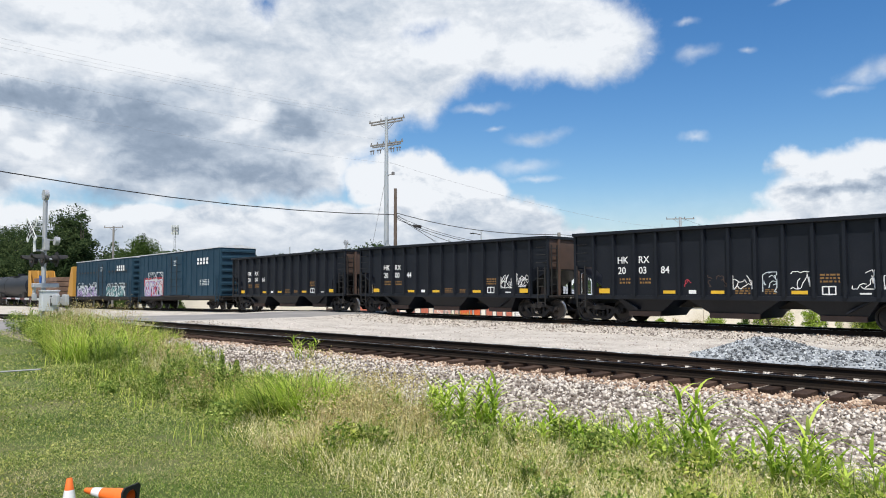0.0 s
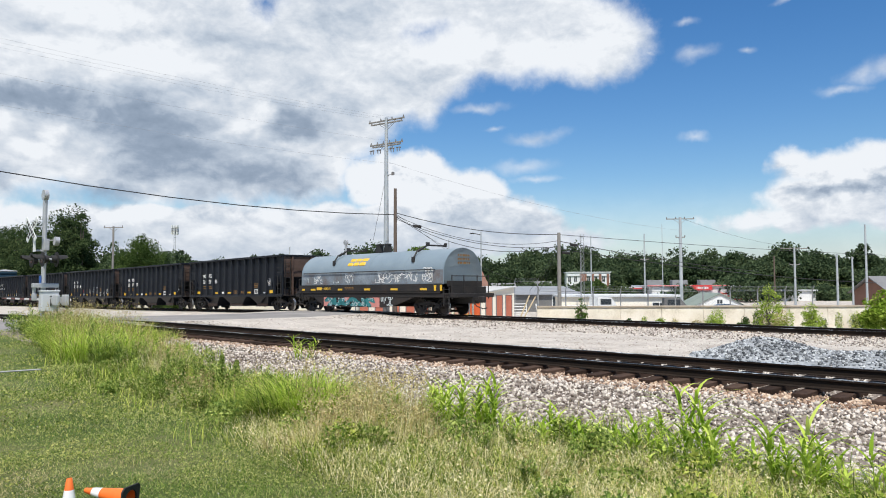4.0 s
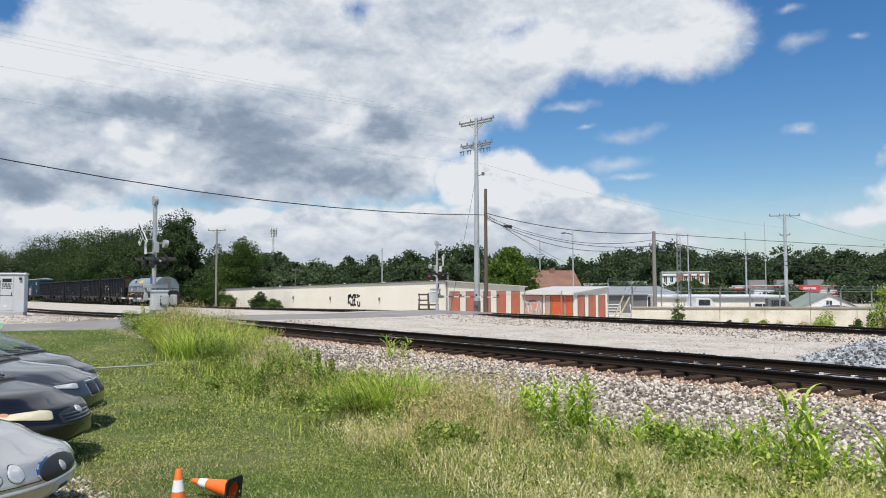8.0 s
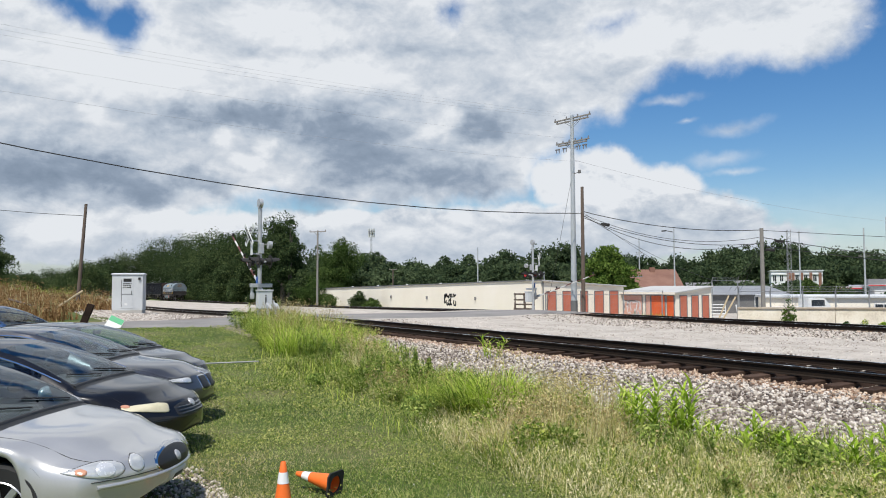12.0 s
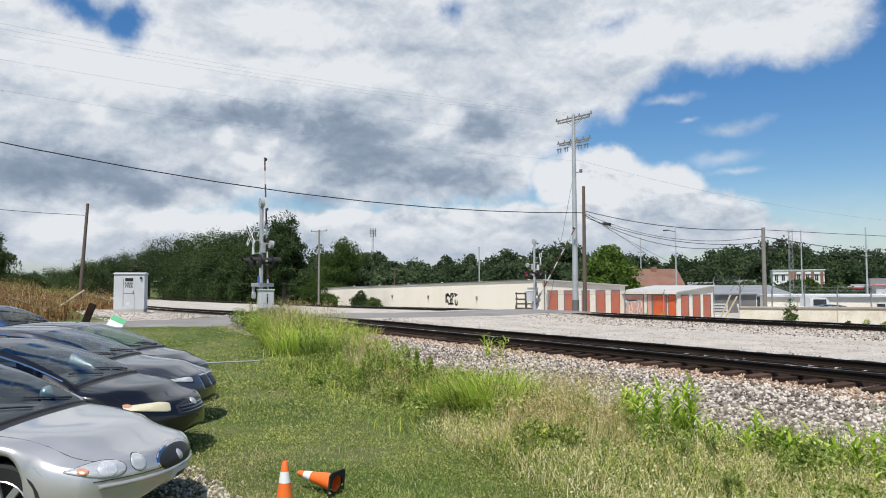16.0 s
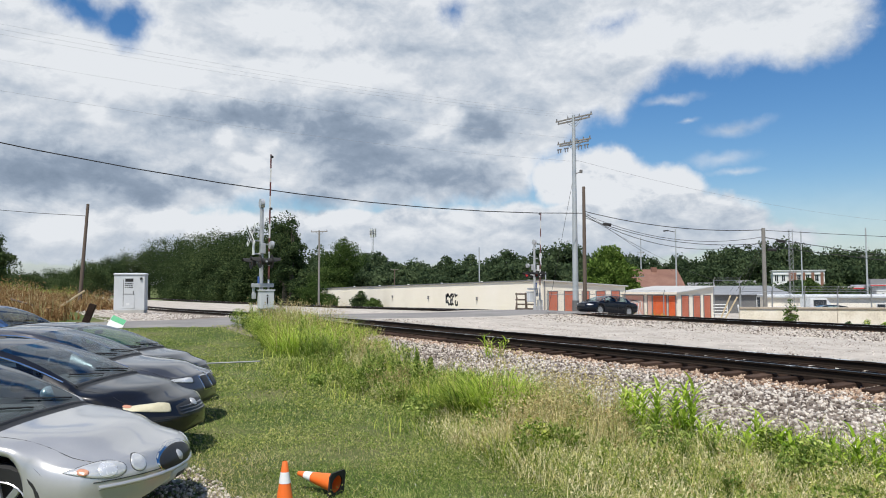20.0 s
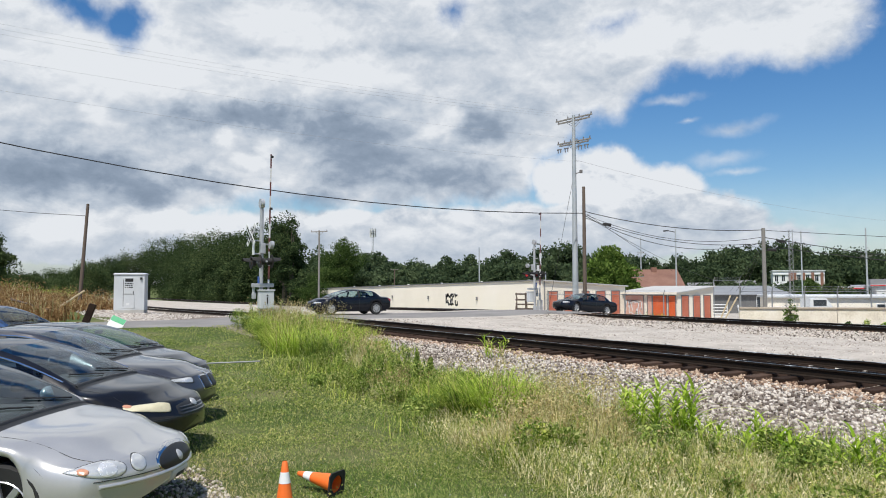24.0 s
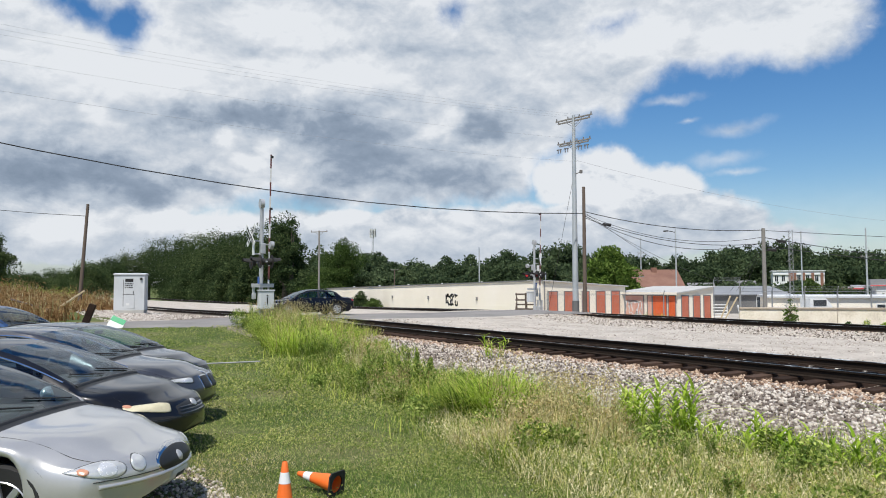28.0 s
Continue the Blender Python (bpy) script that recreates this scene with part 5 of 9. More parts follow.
arm_near = make_arm(signal_near, 6.2, pose(0.0, 0.32, 1.25))
arm_far = make_arm(signal_far, 6.5, pose(0.0, -0.5, 1.25))
GATE_NEAR = ((0, 0), (10.2, 0), (11.2, 10), (12.5, 42), (14.5, 74), (16, 84), (17, 88), (18, 90), (21, 92), (28, 92))
GATE_FAR = ((0, 0), (10.6, 0), (11.5, 7), (12.5, 21), (14.5, 40), (15, 44), (16, 50), (17, 59), (18, 68), (19, 80), (20, 88), (28, 88))

# crossing deck panels between the rails, and rubber strips
for y_at, nm in ((lambda x: NEAR_Y, 0), (far_y, 1)):
    deck = thing("crossing_deck", "worn timber and asphalt crossing deck between rails", "crossing deck", group="crossing decks")
    x = ROAD_X - ROAD_HALF - 0.4
    k = 0
    while x < ROAD_X + ROAD_HALF + 0.3:
        y = y_at(x)
        z = rail_z(x)
        for a, b in ((-0.66, -0.02), (0.02, 0.66), (-1.45, -0.83), (0.83, 1.45)):
            part("deck_panel", Shape().box(x + 0.01, y + a, z - 0.17, x + 1.19, y + b, z - 0.012 - 0.006 * (k % 3), 0.008), ASPHALT, deck)
            k += 1
        x += 1.2


def make_bungalow():
    hut = thing("signal_hut", "light grey steel signal equipment hut beside the road", "equipment hut", pose(-55.4, 8.3, 0.1, 0, 0, -17) @ Matrix.Diagonal((0.86, 0.86, 0.99, 1)))
    part("plinth", Shape().box(-0.95, -1.12, -0.3, 0.95, 1.12, 0.08, 0.02), CONCRETE, hut)
    part("wall", Shape().box(-0.95, -1.15, 0.08, 0.95, 1.15, 2.55, 0.015), BOX_GREY, hut)
    part("roof", Shape().loft([[(-1.02, y, 2.55), (1.02, y, 2.55), (1.02, y, 2.6), (0, y, 2.68), (-1.02, y, 2.6)] for y in (-1.22, 1.22)]), BOX_GREY, hut)
    door = part("door", Shape().box(0.95, -0.45, 0.2, 0.975, 0.42, 2.35, 0.008), BOX_GREY, hut, "grey steel door")
    part("door_handle", Shape().box(0.975, 0.3, 1.15, 1.0, 0.34, 1.4, 0.005), BLACK_STEEL, door)
    part("door_hinge", Shape().box(0.975, -0.45, 0.3, 0.985, -0.42, 2.2), BLACK_STEEL, door)
    part("door_vent", Shape().box(0.975, -0.3, 2.05, 0.985, 0.3, 2.28), BLACK_STEEL, door)
    part("door_bar", Shape().box(0.975, -0.42, 1.18, 0.985, 0.4, 1.21), BLACK_STEEL, door)
    note = bars(3, 0.62, 0.4, 17, 0.4)
    part("notice", note, BLACK_STEEL, door, "black stencilled notice", pose(0.983, -0.32, 1.62, 0, 0, 90))
    part("notice", Shape().box(0.976, -0.2, 0.42, 0.984, 0.02, 0.58), WHITE_SHEET, door)
    part("lamp", Shape().box(0.95, 0.8, 2.2, 1.08, 0.98, 2.36, 0.02), BLACK_STEEL, hut)
    return hut


make_bungalow()


# ---- buildings beyond the tracks ----
ROOF_PALE = stuff("pale_metal_roof", ((0.44, 0.44, 0.42), (0.55, 0.54, 0.52)), 0.6, 0.1, 0.4, 12, 0.1, 0.004)
TRIM_GREY = stuff("grey_trim", ((0.14, 0.14, 0.14), (0.22, 0.22, 0.22)), 0.6, 0, 1, 12, 0, 0)
FADED_DOOR = stuff("faded_orange_door", ((0.44, 0.11, 0.06), (0.55, 0.17, 0.10), (0.60, 0.24, 0.16)), 0.6, 0, 0.8, 10, 0.1, 0.003)
PALE_DOOR = stuff("bleached_door", ((0.52, 0.24, 0.17), (0.64, 0.38, 0.30), (0.74, 0.56, 0.48)), 0.6, 0, 0.9, 10, 0.1, 0.003)
GREY_WALL = stuff("dark_grey_siding", ((0.10, 0.10, 0.10), (0.16, 0.16, 0.155)), 0.7, 0, 0.6, 12, 0.1, 0.004)
SHINGLE = stuff("brown_shingles", ((0.13, 0.065, 0.045), (0.20, 0.105, 0.075), (0.26, 0.15, 0.11)), 0.9, 0, 0.5, 6, 0.5, 0.02)
BRICK = stuff("brown_brick", ((0.18, 0.09, 0.06), (0.27, 0.14, 0.10)), 0.85, 0, 0.6, 9, 0.3, 0.01)
STORE_RED = stuff("red_fascia", ((0.50, 0.03, 0.03), (0.62, 0.05, 0.045)), 0.5, 0, 0.8, 10, 0, 0)
GREEN_ROOF = stuff("grey_green_roof", ((0.16, 0.20, 0.17), (0.24, 0.28, 0.24)), 0.8, 0, 0.5, 9, 0.2, 0.01)
DARK_GLASS = stuff("dark_window_glass", ((0.02, 0.025, 0.03), (0.05, 0.06, 0.07)), 0.12, 0, 0.5, 4, 0, 0)
MESH_WIRE = stuff("galvanised_wire", ((0.24, 0.25, 0.25), (0.36, 0.37, 0.37)), 0.5, 0.5, 2, 20, 0, 0)
GRAFFITI_BLACK = stuff("black_spray", ((0.015, 0.015, 0.015), (0.03, 0.03, 0.03)), 0.6, 0, 3, 20, 0, 0)


def roll_door(parent, m, wide, high, material):
    """A ribbed roll-up door in the xz plane facing -y, from its left foot."""
    door = part("roll_up_door", Shape().box(0, -0.03, 0, wide, 0.05, high), material, parent, at=m)
    slat = Shape()
    n = int(high / 0.16)
    for i in range(n):
        z = high * i / n
        slat.box(0.02, -0.05, z + 0.02, wide - 0.02, -0.03, z + high / n - 0.015)
    part("door_slats", slat, material, door)
    part("door_frame", Shape().box(-0.06, -0.07, 0, 0, 0.02, high + 0.06).box(wide, -0.07, 0, wide + 0.06, 0.02, high + 0.06).box(0, -0.07, high, wide, 0.02, high + 0.06), TRIM_GREY, door)


def make_long_store():
    st = thing("storage_building", "long low cream storage building with orange roll-up doors", "building", group="storage buildings")
    x0, x1, y0, y1 = -101, -50.3, 41.0, 51.0
    rings = []
    for x, tf, tb in ((x0, 1.5, 1.2), (x1, 2.24, 1.72)):
        rings.append([(x, y0, -2.6), (x, y1, -2.6), (x, y1, tb), (x, y0, tf)])
    part("wall", Shape().loft(rings), CREAM, st)
    part("roof", Shape().loft([[(x, y0 - 0.05, tf + 0.0), (x, y1 + 0.2, tb), (x, y1 + 0.2, tb + 0.1), (x, y0 - 0.05, tf + 0.1)] for x, tf, tb in ((x0 - 0.2, 1.5, 1.2), (x1 + 0.2, 2.24, 1.72))]), ROOF_PALE, st)
    part("gutter", Shape().loft([[(x, y0 - 0.11, z + 0.02), (x, y0 - 0.05, z + 0.02), (x, y0 - 0.05, z + 0.11), (x, y0 - 0.11, z + 0.11)] for x, z in ((x0 - 0.2, 1.5), (x1 + 0.2, 2.24))]), TRIM_GREY, st)
    for y, w in ((41.7, 0.95), (43.5, 1.15), (45.6, 0.8), (47.3, 1.05), (49.2, 1.0)):
        roll_door(st, pose(x1, y, -1.05, 0, 0, 90), w, 2.35, FADED_DOOR)
    for i in range(6):
        x = -96 + i * 8
        part("roof_vent", Shape().rod((x, 44, 1.5 + i * 0.1), (x, 44, 1.9 + i * 0.1), 0.14, n=8), WHITE_SHEET, st)
    for x in (-88, -78.5, -70, -60.5):
        part("wall_lamp", Shape().box(x, y0 - 0.16, 0.4, x + 0.16, y0, 0.75, 0.02), TRIM_GREY, st)
    scrawl(st, pose(-66.3, y0 - 0.012, -0.15), 2.2, 1.1, 31, GRAFFITI_BLACK, 9, 0.2)
    part("downpipe", Shape().rod((x1 + 0.06, 41.2, -1.2), (x1 + 0.06, 41.2, 2.2), 0.05, n=6), TRIM_GREY, st)


def make_small_store():
    st = thing("storage_building", "small cream storage building with bright orange doors", "building", group="storage buildings")
    x0, x1, y0, y1 = -51.0, -44.0, 50.9, 55.6
    part("wall", Shape().loft([[(x, y0, -1.9), (x, y1, -1.9), (x, y1, 1.68), (x, y0, 1.12)] for x in (x0, x1)]), CREAM, st)
    part("roof", Shape().loft([[(x, y0 - 0.3, 1.1), (x, y1 + 0.2, 1.68), (x, y1 + 0.2, 1.78), (x, y0 - 0.3, 1.2)] for x in (x0 - 0.2, x1 + 0.2)]), ROOF_PALE, st)
    part("fascia", Shape().box(x0 - 0.2, y0 - 0.34, 1.02, x1 + 0.2, y0 - 0.3, 1.22), CREAM, st)
    for x, w, m in ((-50.2, 2.3, PALE_DOOR), (-47.4, 0.5, PALE_DOOR), (-46.75, 1.55, ORANGE_DOOR), (-44.95, 0.75, ORANGE_DOOR)):
        roll_door(st, pose(x, y0, -1.3), w, 2.2, m)
    scrawl(st, pose(-50.1, y0 - 0.065, -0.9), 2.0, 1.3, 47, WHITE_SHEET, 10, 0.12)
    for y in (51.4, 52.9, 54.3):
        roll_door(st, pose(x1, y, -1.3, 0, 0, 90), 0.85, 2.2, FADED_DOOR)


def block(name, label, at, wide, deep, high, wall, roof, gable=0.0, over=0.3):
    """A building with its front along local x from the origin, facing local -y."""
    b = thing(name, label, "building", at)
    part("wall", Shape().box(0, 0, -1, wide, deep, high), wall, b)
    if gable:
        part("roof", Shape().loft([[(x, -over, high - 0.1), (x, deep / 2, high + gable), (x, deep + over, high - 0.1), (x, deep / 2, high + gable - 0.2)] for x in (-over, wide + over)]), roof, b)
        for x in (0.0, wide - 0.1):
            part("gable_wall", Shape().loft([[(x, 0, high), (x, deep, high), (x, deep / 2, high + gable - 0.2)], [(x + 0.1, 0, high), (x + 0.1, deep, high), (x + 0.1, deep / 2, high + gable - 0.2)]]), wall, b)
    else:
        part("roof", Shape().box(-over, -over, high, wide + over, deep + over, high + 0.25, 0.03), roof, b)
    return b


def windows(b, xs, z, wide, high, y=0.0, material=None):
    for x in xs:
        w = part("window", Shape().box(x - 0.08, y - 0.06, z - 0.08, x + wide + 0.08, y + 0.02, z), WHITE_SHEET, b)
        part("pane", Shape().box(x, y - 0.03, z, x + wide, y + 0.0, z + high), material or DARK_GLASS, w)
        part("window_frame", Shape().box(x - 0.08, y - 0.05, z, x, y + 0.02, z + high + 0.08).box(x + wide, y - 0.05, z, x + wide + 0.08, y + 0.02, z + high + 0.08).box(x, y - 0.05, z + high, x + wide, y + 0.02, z + high + 0.08).box(x + wide / 2 - 0.03, y - 0.045, z, x + wide / 2 + 0.03, y, z + high), WHITE_SHEET, w)


make_long_store()
make_small_store()
FACE = 44.0   # turn of the fronts that look at the crossing's near side
h = block("house", "house with a low brown shingle roof behind the storage units", pose(-81.5, 79.5, -1.6, 0, 0, 55), 10.5, 9, 3.4, CREAM, SHINGLE, 2.6, 0.6)
part("chimney", Shape().box(7, 3.6, 5.2, 7.8, 4.4, 6.3, 0.02), BRICK, h)
part("roof_vent", Shape().box(4.0, 2.2, 4.75, 5.6, 3.0, 4.95, 0.02), TRIM_GREY, h)
ROOF_GREY = stuff("grey_metal_roof", ((0.22, 0.23, 0.24), (0.32, 0.33, 0.34)), 0.6, 0.1, 0.4, 12, 0.1, 0.004)
g = block("warehouse", "dark grey metal warehouse behind the fence", pose(-61.2, 76.5, -1.6, 0, 0, 58), 10.2, 14, 2.35, GREY_WALL, ROOF_GREY, 1.05, 0.4)
windows(g, (6.0,), 0.2, 2.2, 1.8)
c = block("low_building", "low cream building with a flat white roof", pose(-45.0, 64.8, -1.6, 0, 0, 39), 12.0, 9, 2.2, CREAM, ROOF_WHITE)
windows(c, (4.0, 9.5), 0.6, 1.4, 1.0)
o = block("office_building", "two-storey white and brown office building far off", pose(-123.8, 181.2, -1.2, 0, 0, 37), 12.6, 12, 7.0, WHITE_SHEET, ROOF_WHITE)
for x, w in ((3.9, 1.9), (7.2, 0.7), (9.4, 0.7), (11.6, 0.7)):
    part("brick_pier", Shape().box(x, -0.35, 0, x + w, 0.05, 6.6, 0.02), BRICK, o)
for z in (1.2, 4.3):
    windows(o, (0.5, 2.2, 6.0, 8.1, 10.3), z, 0.75 if z > 5 else 0.8, 1.6)
    part("ledge", Shape().box(0, -0.3, z + 1.75, 12.6, 0.0, z + 2.1, 0.02), WHITE_SHEET, o)
s = block("shop", "low shop with a red and white striped fascia", pose(-68.5, 128.8, -1.8, 0, 0, FACE), 21, 14, 3.5, WHITE_SHEET, ROOF_WHITE)
part("fascia", Shape().box(5.5, -0.5, 0.9, 21, -0.3, 2.3, 0.02), STORE_RED, s, "red fascia")
part("stripe", Shape().box(5.5, -0.52, 1.25, 21, -0.5, 1.5).box(5.5, -0.52, 1.75, 21, -0.5, 1.95), WHITE_SHEET, s)
part("upper_fascia", Shape().box(-1, -0.4, 3.55, 15, -0.3, 3.7), STORE_RED, s)
wing = block("shop_wing", "long low dark grey shop wing with a red roof line", pose(-79.2, 128.0, -1.6, 0, 0, 40), 24, 12, 3.0, GREY_WALL, ROOF_WHITE)
part("roof_line", Shape().box(-0.4, -0.5, 2.8, 24.4, -0.3, 3.0), STORE_RED, wing, "thin red roof line")
for x in (9.5, 14.5, 20.0):
    part("roof_unit", Shape().box(x, 2.0, 3.2, x + 3.0, 4.5, 4.6, 0.05), TRIM_GREY, wing, "boxy rooftop air unit")
part("shop_sign", Shape().box(7.6, -0.55, 2.75, 11.3, -0.4, 3.75, 0.02), STORE_RED, s, "red sign board with a white mark")
part("sign_mark", bars(1, 2.2, 0.45, 40, 0.1), WHITE_SHEET, s, at=pose(8.3, -0.56, 3.0))
gb = block("shed", "small gabled shed with a grey-green roof", pose(-49.4, 105.8, -2.2, 0, 0, FACE), 7.6, 8, 0.8, WHITE_SHEET, GREEN_ROOF, 0.0, 0.0)
part("gable_front", Shape().loft([[(-0.2, y, 0.8), (7.8, y, 0.8), (3.8, y, 2.75)] for y in (0.0, 0.15)]), WHITE_SHEET, gb)
part("roof_slope", Shape().loft([[(-0.6, y, 0.72), (3.8, y, 2.95), (8.2, y, 0.72), (3.8, y, 2.75)] for y in (-0.2, 8.2)]), GREEN_ROOF, gb)
windows(gb, (3.4,), 1.3, 0.8, 0.6)
block("garage", "white flat-roofed garage beyond the shop", pose(-47.4, 135.4, -1.8, 0, 0, FACE), 6.4, 8, 2.6, WHITE_SHEET, ROOF_WHITE)
bk = block("house", "brown brick house with a dark porch roof", pose(-23.2, 105.0, -2.0, 0, 0, FACE), 11, 9, 2.8, BRICK, TRIM_GREY, 2.2, 0.5)
windows(bk, (1.2, 4.2, 7.6), 0.9, 1.1, 1.3)
for x in (0.3, 3.6, 7.0):
    part("porch_post", Shape().box(x, -1.8, -0.5, x + 0.16, -1.64, 2.6, 0.01), WHITE_SHEET, bk)
part("porch_roof", Shape().box(-0.3, -2.1, 2.5, 8.5, 0, 2.7, 0.03), TRIM_GREY, bk)
for i, (x, y, w) in enumerate(((-110, 131.5, 5.0), (-106.5, 143.5, 3.6), (-20, 150, 10))):
    hh = block("house", "small pale house among the trees", pose(x, y, -2.0 + i * 0.5, 0, 0, 46), w, 6, 2.9, WHITE_SHEET, TRIM_GREY, 1.7, 0.4)
    windows(hh, (0.6, w - 1.7), 1.0, 0.9, 1.2)

CREAM_STAINED = stuff("stained_cream_wall", ((0.46, 0.39, 0.29), (0.72, 0.65, 0.53), (0.84, 0.79, 0.69)), 0.9, 0, 0.9, 10, 0.2, 0.008, spread=0.2)
CAP_TAN = stuff("stained_cap_stone", ((0.22, 0.18, 0.13), (0.38, 0.32, 0.25), (0.50, 0.44, 0.36)), 0.9, 0, 0.7, 12, 0.3, 0.01)
# retaining wall along the yard
ret = thing("retaining_wall", "low cream block retaining wall with a concrete cap", "wall", pose(-27.7, 37.3, 0, 0, 0, FACE), kind="structure")
x = 0.0
while x < 26:
    part("wall_panel", Shape().box(x, 0, -1.7, x + 2.58, 0.3, 0.38, 0.012), CREAM_STAINED, ret)
    part("cap_stone", Shape().box(x, -0.06, 0.384, x + 2.59, 0.36, 0.5, 0.012), CAP_TAN, ret)
    x += 2.6


POLE_PALE = stuff("pale_new_wood", ((0.42, 0.33, 0.20), (0.58, 0.48, 0.32)), 0.8, 0, 1, 15, 0.2, 0.005)


def make_fence(a, b, z, tall, label, pitch=2.8):
    """Chain-link fence from a to b: posts, rails and crossed wires."""
    a, b = Vector((*a, z)), Vector((*b, z))
    d = (b - a)
    long = d.length
    fence = thing("chain_link_fence", label, "fence", Matrix.Translation(a) @ Vector((1, 0, 0)).rotation_difference(d.normalized()).to_matrix().to_4x4(), group="fences")
    n = max(1, round(long / pitch))
    for i in range(n + 1):
        x = long * i / n
        part("post", Shape().rod((x, 0, -0.4), (x, 0, tall), 0.05, n=6).rod((x, 0, tall), (x, -0.28, tall + 0.3), 0.032, n=5), MESH_WIRE, fence)
    part("top_rail", Shape().rod((0, 0, tall - 0.04), (long, 0, tall - 0.04), 0.02, n=5), MESH_WIRE, fence)
    for k in (0.08, 0.18, 0.28):
        part("barbed_wire", Shape().rod((0, -k, tall + k), (long, -k, tall + k), 0.008, n=4), MESH_WIRE, fence)
    web = Shape()
    step = 0.22
    x = -tall
    while x < long:
        for s in (0, 1):
            p = (x if not s else x + tall, 0, 0.05)
            q = (x + tall if not s else x, 0, tall - 0.05)
            lo, hi = (p, q) if p[0] < q[0] else (q, p)
            t0, t1 = max(0, (0 - lo[0]) / (hi[0] - lo[0])), min(1, (long - lo[0]) / (hi[0] - lo[0]))
            if t0 < t1:
                lo2 = [lo[i] + (hi[i] - lo[i]) * t0 for i in range(3)]
                hi2 = [lo[i] + (hi[i] - lo[i]) * t1 for i in range(3)]
                web.rod(lo2, hi2, 0.0018, n=3, caps=False)
        x += step
    part("wire_mesh", web, MESH_WIRE, fence)


make_fence((-47.6, 39.3), (-42.6, 47.6), -1.0, 2.1, "galvanised chain-link fence before the storage units")
make_fence((-49.6, 62.8), (-48.2, 65.0), -1.45, 3.8, "tall galvanised chain-link gate posts by the storage units", 2.2)
make_fence((-32.2, 43.5), (-17.8, 57.4), -1.2, 2.6, "galvanised chain-link fence with barbed wire along the wall", 2.0)

# white tube gate and leaning boards beyond the lane
gate = thing("tube_gate", "white tube gate standing by the yard fence", "gate", pose(-50.6, 61.2, -1.5, 0, 0, 58))
for z in (0.15, 0.45, 0.75, 1.05, 1.35):
    part("rail", Shape().rod((0, 0, z), (3.2, 0, z), 0.05, n=6), WHITE_SHEET, gate)
for x in (0.0, 1.6, 3.2):
    part("upright", Shape().rod((x, 0, 0), (x, 0, 1.45), 0.05, n=6), WHITE_SHEET, gate)
for x, y, m, t in ((-47.2, 60.6, POLE_PALE, 24), (-47.0, 61.0, POLE_PALE, 30), (-46.2, 62.4, WHITE_SHEET, -10)):
    tagged(part("leaning_plank", Shape().box(-0.07, -0.03, 0, 0.07, 0.03, 2.6 if m is POLE_PALE else 1.5, 0.01), m, at=pose(x, y, -1.55, 0, t, 58)), "pale plank leaning in the fenced yard", "plank", group="leaning planks")

# leaning pallet rack by the long wall
rack = thing("wooden_rack", "weathered wooden pallet rack leaning by the wall", "wooden rack", pose(-50.6, 38.4, -0.75, 14, 0, 46))
for x in (0, 0.75, 0.85, 1.6):
    part("upright", Shape().box(x, 0, 0, x + 0.09, 0.09, 2.0, 0.008), POLE_WOOD, rack)
for z in (0.15, 0.55, 0.95, 1.35, 1.85):
    part("slat", Shape().box(-0.05, -0.03, z, 1.72, 0.0, z + 0.13, 0.006), POLE_WOOD, rack)
part("brace", Shape().tube([(-0.1, -0.9, -0.1), (0.1, 0, 1.6)], 0.05, 5).tube([(1.6, -0.9, -0.1), (1.6, 0, 1.6)], 0.05, 5), POLE_WOOD, rack)

# parked trucks and boats behind the fence, far off
for x, y, turn, m in ((-40.5, 64.0, 60, WHITE_SHEET), (-35.0, 68.0, 35, GREY_WALL)):
    van = thing("parked_truck", "parked pale work truck behind the fence", "truck", pose(x, y, ground_z(x, y), 0, 0, turn), group="parked work trucks")
    part("cab", Shape().loft([[(u, -0.9, w) for u, w in ((0, 0.5), (2.1, 0.5), (2.1, 1.2), (1.5, 1.95), (0, 1.95))], [(u, 0.9, w) for u, w in ((0, 0.5), (2.1, 0.5), (2.1, 1.2), (1.5, 1.95), (0, 1.95))]]), m, van)
    part("bed", Shape().box(-3.0, -0.95, 0.5, -0.05, 0.95, 1.15, 0.03), m, van)
    part("side_window", Shape().box(0.3, -0.92, 1.25, 1.5, -0.9, 1.8), DARK_GLASS, van)
    for u in (-2.2, 1.2):
        for s in (-1, 1):
            part("wheel", Shape().rod((u, s * 0.75, 0.38), (u, s * 0.95, 0.38), 0.38, n=14), RUBBER, van)


# ---- poles and wires ----
GREY_WOOD = stuff("grey_pole_wood", ((0.13, 0.12, 0.11), (0.22, 0.21, 0.19), (0.32, 0.30, 0.28)), 0.9, 0, 0.6, 15, 0.5, 0.01, stretch=(1, 1, 0.15))
WIRE = stuff("black_cable", ((0.01, 0.01, 0.01), (0.025, 0.025, 0.025)), 0.6, 0, 3, 20, 0, 0)
WIRE_GREY = stuff("bare_grey_wire", ((0.30, 0.31, 0.32), (0.42, 0.43, 0.44)), 0.5, 0.5, 3, 20, 0, 0)
INSULATOR = stuff("glazed_insulator", ((0.10, 0.09, 0.085), (0.20, 0.19, 0.18)), 0.25, 0, 3, 20, 0, 0)


